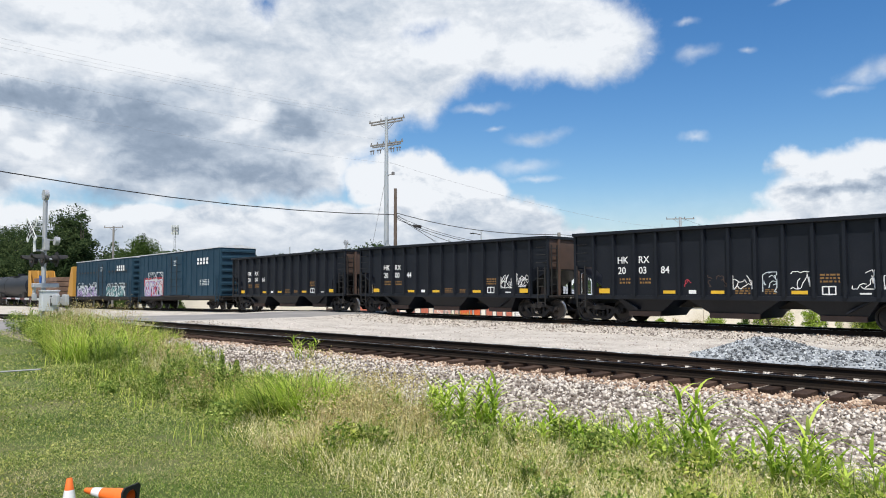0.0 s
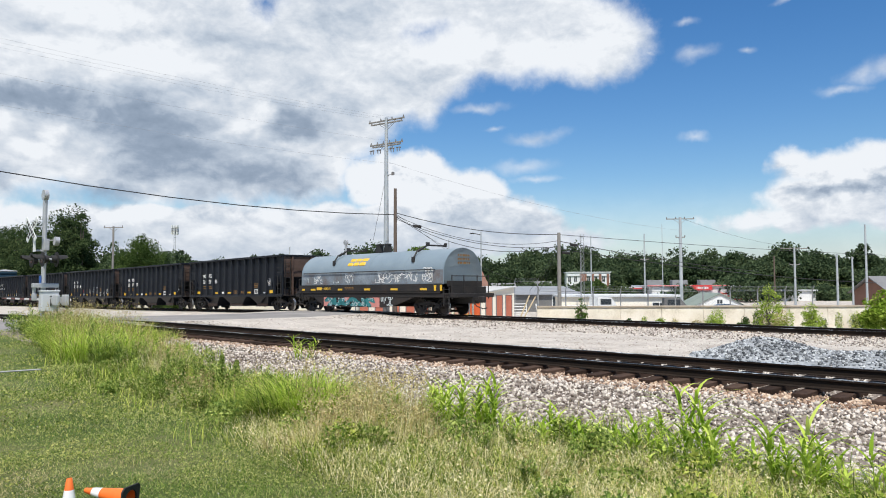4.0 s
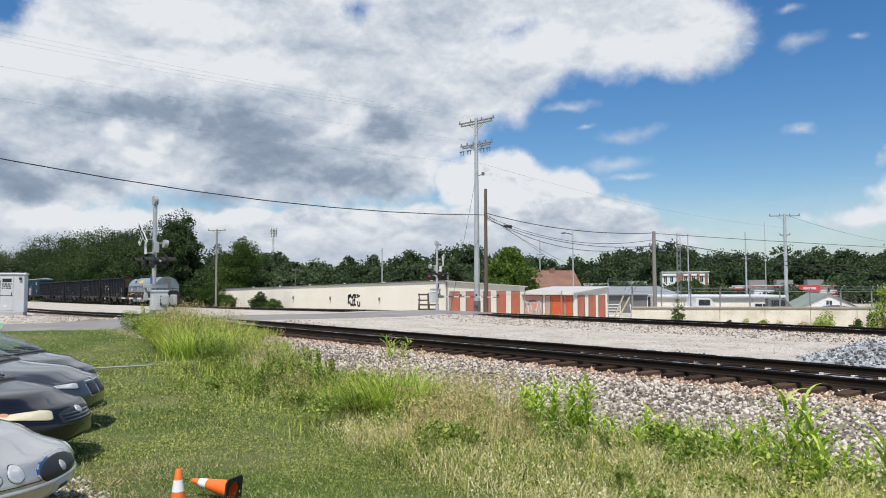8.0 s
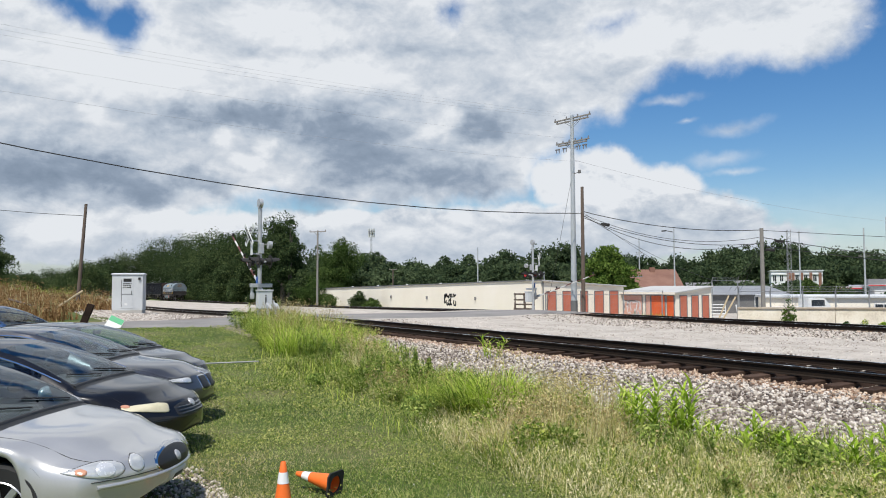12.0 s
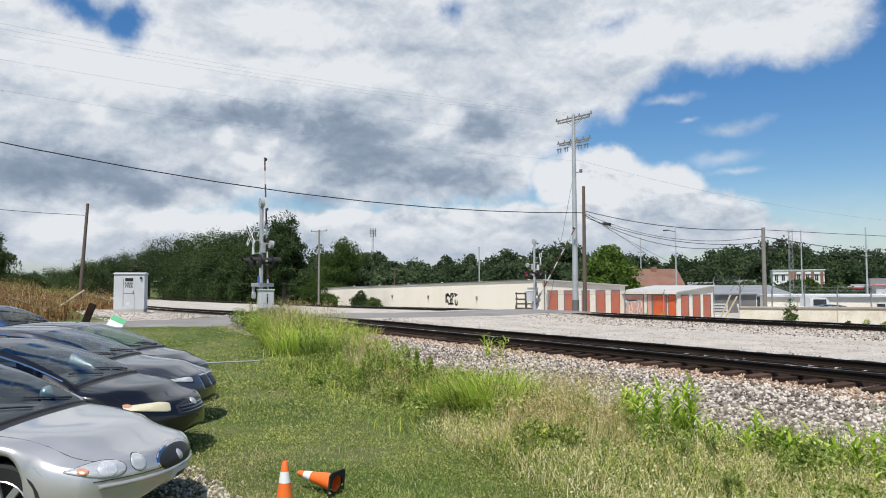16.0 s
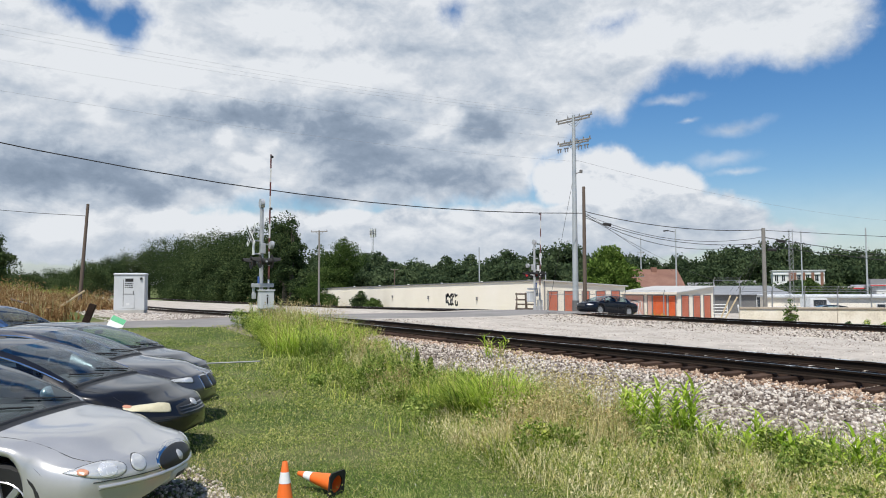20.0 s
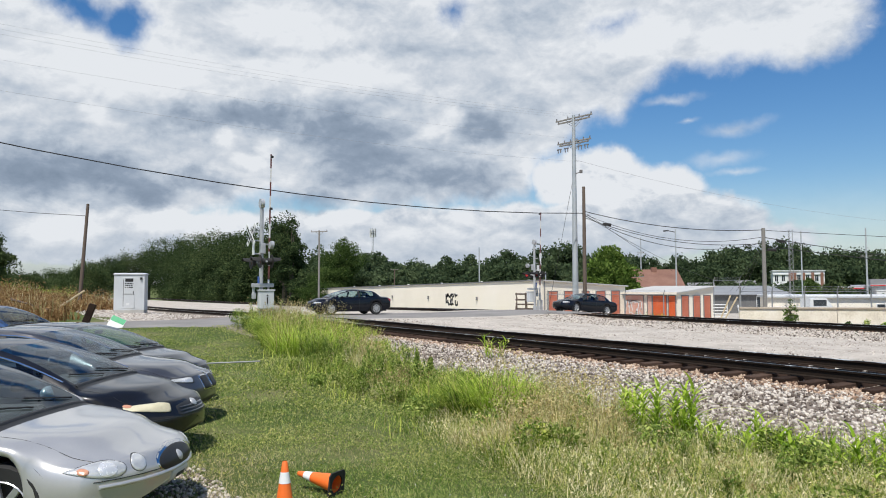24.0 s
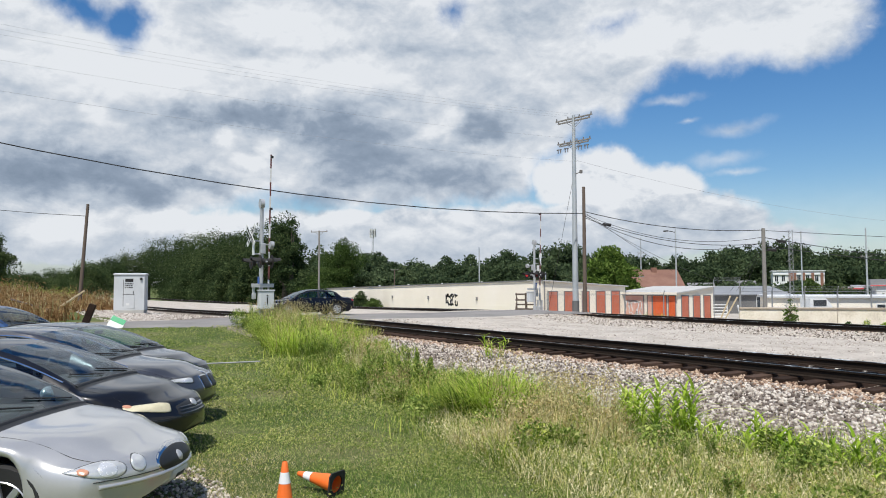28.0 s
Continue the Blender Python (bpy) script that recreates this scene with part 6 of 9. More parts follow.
def make_pole(x, y, top, r0, r1, material, label, arms=(), turn=0.0, foot=None, lean=(0, 0), group="utility poles"):
    """A pole; arms: (height below the top, half-length, insulators)."""
    z = (ground_z(x, y) if foot is None else foot) - 0.2
    pole = thing("utility_pole", label, "utility pole", pose(x, y, z, lean[0], lean[1], turn), group=group)
    H = top - z
    part("shaft", Shape().rod((0, 0, 0), (0, 0, H), r0, r1, n=12), material, pole)
    for down, half, n in arms:
        a = part("crossarm", Shape().box(-half, -0.05, H - down - 0.05, half, 0.05, H - down + 0.05, 0.01), GREY_WOOD, pole)
        for i in range(n):
            u = -half * 0.95 + 1.9 * half * i / max(1, n - 1)
            part("insulator", Shape().rod((u, 0, H - down + 0.05), (u, 0, H - down + 0.22), 0.06, 0.035, n=7), INSULATOR, a)
        part("brace", Shape().rod((-half * 0.5, 0.07, H - down), (0, 0.09, H - down - 0.5), 0.02, n=5).rod((half * 0.5, 0.07, H - down), (0, 0.09, H - down - 0.5), 0.02, n=5), material, pole)
    return pole


steel = make_pole(-41.3, 36.8, 14.55, 0.24, 0.12, STEEL_POLE, "tall galvanised steel power pole with two crossarms", ((0.22, 1.75, 4), (0.42, 1.55, 3), (2.0, 1.6, 6), (2.15, 1.4, 4)), 8, -0.6)
for u in (-1.45, -1.2, -0.75, -0.5, 0.55, 0.8, 1.15, 1.4):
    part("cutout_switch", Shape().rod((u, -0.12, 12.95), (u + 0.05, -0.16, 12.62), 0.045, 0.03, n=7).box(u - 0.1, -0.17, 12.87, u + 0.1, -0.08, 12.96, 0.02), INSULATOR, steel)
part("base_wrap", Shape().rod((0, 0, 0), (0, 0, 1.5), 0.26, n=12), GREY_WALL, steel, "dark wrapped base")
part("standoff", Shape().rod((0, 0, 10.9), (0.7, 0, 11.0), 0.03, n=5).box(0.55, -0.08, 10.9, 0.75, 0.08, 11.15, 0.02), INSULATOR, steel)
make_pole(-40.4, 36.9, 9.06, 0.16, 0.11, POLE_WOOD, "weathered brown wooden utility pole", (), 0, -0.6)
make_pole(-32.6, 46.75, 5.85, 0.16, 0.13, GREY_WOOD, "grey wooden utility pole by the yard fence", (), 0)
make_pole(-36.7, 75.5, 9.25, 0.2, 0.14, STEEL_POLE, "steel utility pole with a crossarm", ((0.2, 1.5, 4), (2.2, 0.5, 2)), 40)
make_pole(-64.3, 118.3, 10.99, 0.16, 0.10, STEEL_POLE, "slim grey utility pole far off", ((4.5, 0.8, 2),), 40)
make_pole(-40.5, 78.7, 8.88, 0.06, 0.03, STEEL_POLE, "thin grey antenna mast", (), 0)
make_pole(-44.2, 124.1, 6.63, 0.14, 0.1, POLE_WOOD, "plain utility pole far off", (), 0)
make_pole(-34.8, 105.3, 7.03, 0.17, 0.12, STEEL_POLE, "utility pole with a crossarm and transformer", ((0.2, 1.9, 4), (2.4, 0.7, 2)), 44)
make_pole(-23.0, 82.0, 4.94, 0.12, 0.1, STEEL_POLE, "plain grey street pole far off", (), 0)
make_pole(-21.9, 83.2, 4.65, 0.1, 0.08, STEEL_POLE, "plain grey street pole far off", (), 0)
make_pole(-23.6, 95.2, 8.82, 0.14, 0.1, STEEL_POLE, "slim steel utility pole", (), 0)
lamp_pole = make_pole(-65.4, 75.5, 9.21, 0.1, 0.08, STEEL_POLE, "street lamp pole behind the storage units", (), 0)
part("lamp_head", Shape().rod((0, 0, 10.7), (-0.9, -0.5, 10.95), 0.05, n=6).box(-1.4, -0.75, 10.85, -0.8, -0.45, 11.0, 0.03), BLACK_STEEL, lamp_pole)
make_pole(-63.9, 5.85, 8.35, 0.15, 0.11, POLE_WOOD, "leaning brown wooden utility pole in the weeds", (), 0, 0.9, (-3.2, 0))
make_pole(-87.0, 35.0, 8.9, 0.14, 0.11, GREY_WOOD, "wooden utility pole with a single crossarm", ((0.15, 1.2, 2),), 35)
make_pole(-70.5, 58.0, 3.6, 0.05, 0.05, STEEL_POLE, "thin grey pole behind the long wall", (), 0)
make_pole(-104, 71, 8.5, 0.12, 0.1, STEEL_POLE, "grey pole far off", (), 0)
make_pole(-118, 62, 5.0, 0.13, 0.1, POLE_WOOD, "short pole with a transformer far off", ((0.1, 0.8, 2),), 30)
make_pole(-88.0, 93.0, 10.0, 0.12, 0.08, STEEL_POLE, "slim grey pole far off", ((2.6, 0.5, 2),), 30)
make_pole(-41.05, 64.5, 6.9, 0.07, 0.05, STEEL_POLE, "plain grey pole beside the lattice mast", (), 0)


def make_lattice(x, y, top, wide, label, arms=False):
    z = ground_z(x, y) - 0.2
    mast = thing("lattice_mast", label, "mast", pose(x, y, z, 0, 0, 20))
    H = top - z
    for a in range(3):
        u = (math.cos(a * 2.094) * wide, math.sin(a * 2.094) * wide)
        part("leg", Shape().rod((*u, 0), (*u, H), wide * 0.09, n=5), MESH_WIRE, mast)
    web = Shape()
    n = int(H / (wide * 2.2))
    for i in range(n):
        for a in range(3):
            p = (math.cos(a * 2.094) * wide, math.sin(a * 2.094) * wide, H * i / n)
            q = (math.cos((a + 1) * 2.094) * wide, math.sin((a + 1) * 2.094) * wide, H * (i + 1) / n)
            web.rod(p, q, wide * 0.06, n=4, caps=False)
    part("bracing", web, MESH_WIRE, mast)
    if arms:
        for zz in (0.985, 0.95, 0.91):
            sh = Shape()
            for a in range(6):
                c, s2 = math.cos(a * 1.047) * wide * 2.6, math.sin(a * 1.047) * wide * 2.6
                sh.rod((0, 0, H * zz), (c, s2, H * zz), wide * 0.1, n=4).box(c - 0.3, s2 - 0.3, H * zz - 1.1, c + 0.3, s2 + 0.3, H * zz + 1.1)
            part("antenna_ring", sh, WHITE_SHEET, mast)


make_lattice(-41.7, 63.8, 7.02, 0.22, "galvanised lattice mast in the yard")
make_lattice(-360, 175.9, 33.1, 0.55, "distant lattice cell tower with antennas", True)


def wire(a, b, sag, r=0.012, name="power_cable", label="black overhead cable between utility poles", n=14):
    a, b = Vector(a), Vector(b)
    path = [a.lerp(b, i / n) - Vector((0, 0, sag * 4 * (i / n) * (1 - i / n))) for i in range(n + 1)]
    ob = part(name, Shape().tube(path, r, 5), WIRE_GREY if r < 0.01 else WIRE)
    tagged(ob, label, "cable", group="overhead cables")
    return ob


STREET = -25.1
wire((-40.4, 36.9, 7.1), (-39.5, STREET, 13.7), 2.6, 0.03)
for u, z in ((-1.3, 14.55), (-0.4, 14.55), (0.5, 14.55), (1.25, 12.6)):
    wire((-41.3 + u * 0.77, 36.8 + u * 0.64, z), (-41.3 + u, STREET, z + 1.6), 1.1, 0.004, label="thin grey overhead power line")
wire((-40.9, 36.9, 11.0), (-40.5, STREET, 13.2), 1.2, 0.005, label="thin grey overhead power line")
for z0, z1, sag, r in ((7.25, 6.15, 0.5, 0.028), (7.05, 5.6, 1.0, 0.018), (6.95, 5.15, 1.3, 0.022), (6.8, 5.1, 0.8, 0.022)):
    wire((-40.4, 36.9, z0), (-32.6, 46.75, 1.7 + (z1 - 1.7) * 0.906), sag, r)
wire((-32.6, 46.75, 5.2), (-30.5, 81.0, 3.3), 0.25, 0.028)
wire((-32.6, 46.75, 5.7), (-12, 128, 5.5), 0.5, 0.02)
wire((-32.6, 46.75, 4.6), (-19.6, 82.6, 2.0), 0.4, 0.03)
wire((-40.4, 36.9, 7.0), (-58, 76, 2.0), 0.6, 0.015)
wire((-36.7, 75.5, 9.2), (-34.8, 105.3, 7.0), 0.5, 0.012)
wire((-36.7, 75.5, 7.8), (-41.3, 36.8, 11.2), 0.7, 0.008, label="thin grey overhead power line")
wire((-64.0, 6.1, 7.4), (-66, -40, 16.5), 2.2, 0.02)
for a, b in (((-41.3, 36.8, 10.2), (-43.9, 36.2, -0.6)), ((-40.4, 36.9, 7.2), (-36.0, 41.2, 2.8)), ((-32.6, 46.75, 4.4), (-40.05, 54.25, 1.3)), ((-32.6, 46.75, 4.6), (-40.6, 54.3, 1.3)), ((-32.6, 46.75, 4.8), (-42.0, 55.4, 1.3))):
    wire(a, b, 0.05, 0.012, "guy_wire", "steel guy wire bracing a utility pole")
for x, y, z, t in ((-39.6, 38.4, 6.30, 62), (-32.12, 46.98, 4.32, 56), (-32.0, 47.9, 4.95, 68)):
    tagged(part("splice_case", Shape().rod((-0.3, 0, 0), (0.3, 0, -0.05), 0.11, n=10), BLACK_STEEL, at=pose(x, y, z, 0, 0, t)), "black cable splice case hanging on the line", "splice case", group="splice cases")


# ---- cars ----
from mathutils.bvhtree import BVHTree


def car_paint(name, colours, metal=0.35, rough=0.35, coat=0.5):
    return stuff(name, colours, rough, metal, 0.7, 60, 0, 0, coat=coat, rough_spread=0.0, spec=0.2)


def thin_glass(name, tint, through=0.55):
    """A single pane: tinted see-through with a glossy face."""
    m = bpy.data.materials.new(name)
    m.use_nodes = True
    tree = m.node_tree
    tree.nodes.clear()
    add = nodes_of(tree)
    clear = add("BsdfTransparent")
    clear.inputs["Color"].default_value = (*[c * through for c in tint], 1)
    shine = add("BsdfGlossy", in_Roughness=0.02)
    shine.inputs["Color"].default_value = (0.9, 0.95, 1.0, 1)
    facing = add("LayerWeight", in_Blend=0.5).outputs["Facing"]
    edge = maths(add, "MULTIPLY_ADD", maths(add, "POWER", facing, 5.0), 0.85, 0.05)
    mix = add("MixShader", (0, edge), (1, clear.outputs[0]), (2, shine.outputs[0]))
    add("OutputMaterial", ("Surface", mix.outputs[0]))
    return m


CAR_GLASS = thin_glass("car_glass", (0.76, 0.92, 0.95), 0.80)
CHROME = stuff("chrome", ((0.6, 0.6, 0.6), (0.75, 0.75, 0.75)), 0.12, 1.0, 3, 30, 0, 0, rough_spread=0.05)
TYRE = stuff("tyre_rubber", ((0.012, 0.012, 0.012), (0.03, 0.03, 0.03)), 0.85, 0, 4, 40, 0.2, 0.003)
ALLOY = stuff("alloy_rim", ((0.42, 0.43, 0.44), (0.56, 0.57, 0.58)), 0.35, 0.7, 4, 30, 0, 0)
CABIN = stuff("grey_cabin_cloth", ((0.03, 0.03, 0.03), (0.08, 0.08, 0.078)), 0.9, 0, 4, 40, 0.2, 0.003)
SEAT_CLOTH = stuff("pale_grey_seat", ((0.20, 0.20, 0.195), (0.30, 0.30, 0.29)), 0.9, 0, 4, 40, 0.2, 0.003)
LAMP_CLEAR = stuff("clear_headlamp", ((0.45, 0.46, 0.45), (0.72, 0.73, 0.72)), 0.12, 0.3, 8, 40, 0, 0, coat=1.0)
LAMP_BOWL = stuff("bright_lamp_bowl", ((0.68, 0.69, 0.68), (0.86, 0.86, 0.85)), 0.25, 0.4, 9, 40, 0, 0, coat=1.0)
LAMP_YELLOW = stuff("yellowed_headlamp", ((0.52, 0.47, 0.30), (0.68, 0.63, 0.45)), 0.35, 0, 6, 40, 0, 0, coat=0.5)
LAMP_AMBER = stuff("amber_lens", ((0.50, 0.22, 0.13), (0.62, 0.32, 0.20)), 0.2, 0, 6, 40, 0, 0, coat=1.0)
TAIL_RED = stuff("red_tail_lens", ((0.22, 0.01, 0.01), (0.35, 0.02, 0.02)), 0.2, 0, 6, 40, 0, 0, coat=1.0)
PLATE = stuff("pale_number_plate", ((0.50, 0.50, 0.50), (0.62, 0.62, 0.62)), 0.5, 0, 4, 40, 0, 0)
PLASTIC = stuff("black_plastic", ((0.01, 0.01, 0.01), (0.022, 0.022, 0.022)), 0.5, 0, 4, 50, 0.1, 0.001)


def curve_at(table, x):
    """A smooth curve through (place, value) pairs."""
    if x <= table[0][0]:
        return table[0][1]
    for i in range(len(table) - 1):
        (a, va), (b, vb) = table[i], table[i + 1]
        if x <= b:
            t = (x - a) / (b - a)
            p = table[i - 1] if i else table[i]
            q = table[i + 2] if i + 2 < len(table) else table[i + 1]
            ma = (vb - p[1]) / (b - p[0]) * (b - a) if b != p[0] else 0
            mb = (q[1] - va) / (q[0] - a) * (b - a) if q[0] != a else 0
            return (2 * t**3 - 3 * t**2 + 1) * va + (t**3 - 2 * t**2 + t) * ma + (-2 * t**3 + 3 * t**2) * vb + (t**3 - t**2) * mb
    return table[-1][1]


def make_wheel(parent, x, y, r, spokes=7, wide=0.21):
    s = 1 if y > 0 else -1
    n = 28
    prof = ((0.62, -wide / 2), (0.95, -wide / 2), (1.0, -wide / 2 + 0.03), (1.0, wide / 2 - 0.03), (0.95, wide / 2), (0.66, wide / 2 - 0.01), (0.62, wide / 2 - 0.06))
    tyre = Shape().loft([[(math.cos(2 * math.pi * k / n) * r * a, s * b, math.sin(2 * math.pi * k / n) * r * a) for k in range(n)] for a, b in prof], caps=False)
    wheel = part("wheel", tyre, TYRE, parent, "black tyre on a spoked alloy rim", pose(x, y, r))
    rim = Shape().loft([[(math.cos(2 * math.pi * k / n) * r * a, s * b, math.sin(2 * math.pi * k / n) * r * a) for k in range(n)] for a, b in ((0.68, wide / 2 - 0.02), (0.63, wide / 2 - 0.005), (0.58, wide / 2 - 0.03), (0.57, 0.0))], caps=False)
    for i in range(spokes):
        a = 2 * math.pi * i / spokes
        m = pose(0, 0, 0, 0, math.degrees(a), 0)
        rim.box(0.03, s * (wide / 2 - 0.05), -0.028, r * 0.62, s * (wide / 2 - 0.012), 0.028, 0.006, m=m)
    rim.rod((0, s * (wide / 2 - 0.06), 0), (0, s * (wide / 2 - 0.004), 0), r * 0.17, n=12)
    part("rim", rim, ALLOY, wheel)
    part("brake_disc", Shape().rod((0, s * 0.0, 0), (0, s * 0.02, 0), r * 0.55, n=16), WHEEL_STEEL, wheel)
    return wheel


OVAL = [(math.cos(2 * math.pi * k / 28), math.sin(2 * math.pi * k / 28)) for k in range(28)]
WEDGE = [(max(-1, min(1, 1.15 * a)), b * (0.75 + 0.3 * a) + 0.12 * a) for a, b in OVAL]
WIDE_LOW = [(max(-1, min(1, 1.2 * a)), max(-0.8, min(1, 1.1 * b))) for a, b in OVAL]
BLOCK = [(max(-1, min(1, 1.3 * a)), max(-1, min(1, 1.3 * b))) for a, b in OVAL]


def on_skin(skin, reach, y, z, turn, wide, tall, lift, form):
    """A lens, grille or plate that lies on a car's nose: an outline thrown on the body along the heading turn."""
    a = radians(turn)
    out = Vector((math.cos(a), math.sin(a), 0))
    side = Vector((-math.sin(a), math.cos(a), 0))
    at = Vector((math.copysign(reach, math.cos(a)), y, z))
    mid = at - out * out.dot(Vector((at.x, at.y, 0)))
    rings = []
    hits = []
    for f, up in ((1.0, -0.004), (0.985, lift * 0.5), (0.9, lift), (0.6, lift * 1.25), (0.3, lift * 1.35), (0.03, lift * 1.4)):
        ring = []
        for u, w in form:
            p = mid + side * (u * f * wide) + Vector((0, 0, w * f * tall))
            hit, nor, _, _ = skin.ray_cast(p + out * 5.0, -out)
            if hit is None:
                hit = hits[-1] if hits else p + out * 2.2
                nor = out
            hits.append(hit)
            ring.append(hit + out * up)
        rings.append(ring)
    return Shape().loft(rings, caps=True)


def make_car(name, label, spec, paint, lamps, at=None, group="parked cars"):
    """A four-door saloon; x forward, y to its left. spec: its lengths and lines."""
    car = thing(name, label, "car", at, group=group)
    L, W, wheels, r = spec["long"] / 2, spec["wide"] / 2, spec["axles"], spec["tyre"]
    x1, x2, x3, x4 = spec["cabin"]          # windscreen foot and head, rear window head and foot
    roof, belt, nose = spec["roof"], spec["belt"], spec["nose"]
    post = spec.get("post", (x2 + x3) / 2 - 0.1)
    arch = r * 1.18
    top = ((-L, belt + 0.01), (-L + 0.12, belt + 0.07), (x4 - 0.12, belt + 0.10), (x4, belt + 0.115), (x4 + 0.04, belt + 0.135), ((x3 + x4) / 2, (belt + roof) / 2 + 0.125), (x3, roof - 0.045), ((x2 + x3) / 2 - 0.1, roof), (x2 - 0.25, roof - 0.012), (x2, roof - 0.055), ((x1 + x2) / 2, (belt + roof) / 2 + 0.045), (x1, belt + 0.05), (x1 + 0.04, belt + 0.03), (x1 + 0.2, belt + 0.005), ((x1 + L) / 2 + 0.15, nose + 0.62 * (belt - nose) + 0.02), (L - 0.22, nose + 0.055), (L - 0.06, nose + 0.012), (L, nose - 0.01))
    edge = ((-L, belt - 0.05), (-L + 0.3, belt + 0.03), (-0.8, belt + 0.015), (0.6, belt - 0.015), (x1, belt - 0.045), (x1 + 0.45, belt - 0.085), (L - 0.35, nose - 0.01), (L, nose - 0.07))
    half = ((-L, 0.90), (-L + 0.25, 0.955), (-1.2, 0.99), (0.0, 1.0), (1.3, 1.0), (L - 0.5, 0.985), (L - 0.15, 0.955), (L, 0.92))
    low = ((-L, 0.40), (-L + 0.2, 0.27), (-1.0, 0.19), (1.0, 0.19), (L - 0.25, 0.21), (L, 0.26))
    rim_w = ((-L, 0.70), (x4 - 0.1, 0.74), (x4 + 0.05, 0.73), (x3, 0.655), (x2, 0.675), ((x1 + x2) / 2, 0.765), (x1 - 0.02, 0.835), (x1 + 0.12, 0.80), (L - 0.3, 0.70), (L, 0.66))

    def ring_at(x, wells=True):
        wm, zs, zt = W * curve_at(half, x), curve_at(edge, x), curve_at(top, x)
        lo = curve_at(low, x)
        zb = lo
        if wells:
            for c in wheels:
                d = abs(x - c) / arch
                if d < 1:
                    zb = max(zb, r + math.sqrt(1 - d * d) * arch)
        zb = min(zb, zs - 0.05)
        up = lambda k: zb + (zs - zb) * k
        cabin = x4 < x < x1
        wt = W * curve_at(rim_w, x)
        if cabin:
            zr = max(zs + 0.012, zt - 0.05 * min(1.0, (zt - zs) / 0.3))
        else:
            zr = zs + (zt - zs) * 0.52
        ws = wm * 0.935
        bulge = 0.018 if cabin else 0.006
        mix = lambda k, out=0.0: (ws + (wt - ws) * k + out, zs + (zr - zs) * k + out * 0.4)
        tum = 0.055
        pts = [(wm * 0.84, max(zb, lo)), (wm * (0.985 if zb > lo + 0.05 else 0.955), zb + 0.012), (wm * 0.992, up(0.22)), (wm, up(0.45)), (wm * 0.998, up(0.62)), (wm * 0.985, up(0.80)), (wm * 0.968, up(0.93)), (ws, zs),
               mix(0.10, bulge * 0.4), mix(0.5, bulge), mix(0.90, bulge * 0.4), (wt, zr), (wt * (1 - tum * 1.2), zr + (zt - zr) * 0.40), (wt * 0.74, zr + (zt - zr) * 0.70), (wt * 0.45, zr + (zt - zr) * 0.91), (wt * 0.18, zr + (zt - zr) * 0.985), (0, zt)]
        return pts

    def bent(x, y, z):
        """Rounds the nose and the tail in plan and in side view."""
        k = soft(1.3, L, x)
        x -= k * spec["bow"] * (abs(y) / W) ** 2.5
        f = soft(L - 0.55, L, x + k * spec["bow"] * (abs(y) / W) ** 2.5)
        x -= f * (0.55 * max(0.0, z - 0.56) + 0.30 * max(0.0, 0.40 - z))
        b = soft(1.2, L, -x)
        x += b * (0.16 * (abs(y) / W) ** 2.5 + 0.25 * max(0.0, z - 0.8))
        return (x, y, z)

    marks = {-L + 0.07, -L + 0.02, L - 0.07, L - 0.02, x1, x1 - 0.03, x1 + 0.11, x2, x3, x4, x4 + 0.04, x1 - 0.34, post - 0.05, post + 0.05, x3 - 0.20, x3 - 0.24} | {w + d * arch for w in wheels for d in (-1.01, -0.998, -0.95, -0.85, -0.7, -0.5, -0.25, 0, 0.25, 0.5, 0.7, 0.85, 0.95, 0.998, 1.01)}
    st = sorted({round(x, 3) for x in marks} | {round(-L + 0.1 + (2 * L - 0.2) * i / 52, 3) for i in range(53)})
    st = [x for i, x in enumerate(st) if i == 0 or x - st[i - 1] > 0.006]
    halves, xs = [], []
    shrink = ((0.0, 1.0), (0.012, 0.93), (0.02, 0.80), (0.024, 0.6), (0.026, 0.4), (0.027, 0.2), (0.0275, 0.02))
    for x in st:
        halves.append(ring_at(x))
        xs.append(x)
    zc = 0.5
    def end(x, sign):
        base = ring_at(x, False)
        out = []
        for dx, k in shrink:
            out.append((x + sign * dx, [(y * (1 - (1 - k) * 1.0), zc + (z - zc) * k) for y, z in base]))
        return out
    tail, front = end(-L, -1)[::-1], end(L, 1)
    xs = [a for a, _ in tail] + xs + [a for a, _ in front]
    halves = [b for _, b in tail] + halves + [b for _, b in front]
    rows = []
    for x, h in zip(xs, halves):
        row = [bent(x, -y, z) for y, z in h] + [bent(x, y, z) for y, z in h[-2::-1]]
        rows.append(row)
    n = len(rows[0])
    mid = n // 2
    groups = {}
    verts = [p for row in rows for p in row]
    faces = []
    for i in range(len(rows) - 1):
        xm = (xs[i] + xs[i + 1]) / 2
        for k in range(n):
            f = (i * n + k, i * n + (k + 1) % n, (i + 1) * n + (k + 1) % n, (i + 1) * n + k)
            faces.append(f)
            j = k if k < mid else n - 2 - k            # strip counted from the sill to the middle
            side = "a" if k < mid else "b"
            key = ("body", "")
            if x4 < xm < x1:
                if 8 <= j <= 9:
                    if x3 - 0.20 < xm < x1 - 0.34:
                        key = ("pillar", side) if abs(xm - post) < 0.05 else ("side_window", side + ("front" if xm > post else "rear"))
                elif j >= 12:
                    key = ("windscreen", "") if x2 < xm < x1 else ("rear_window", "") if x4 + 0.03 < xm < x3 else ("roof", "")
                elif j >= 11 and x3 < xm < x2:
                    key = ("roof", "")
            elif x1 < xm < x1 + 0.11 and j >= 11:
                key = ("cowl_panel", "")
            groups.setdefault(key, []).append(f)
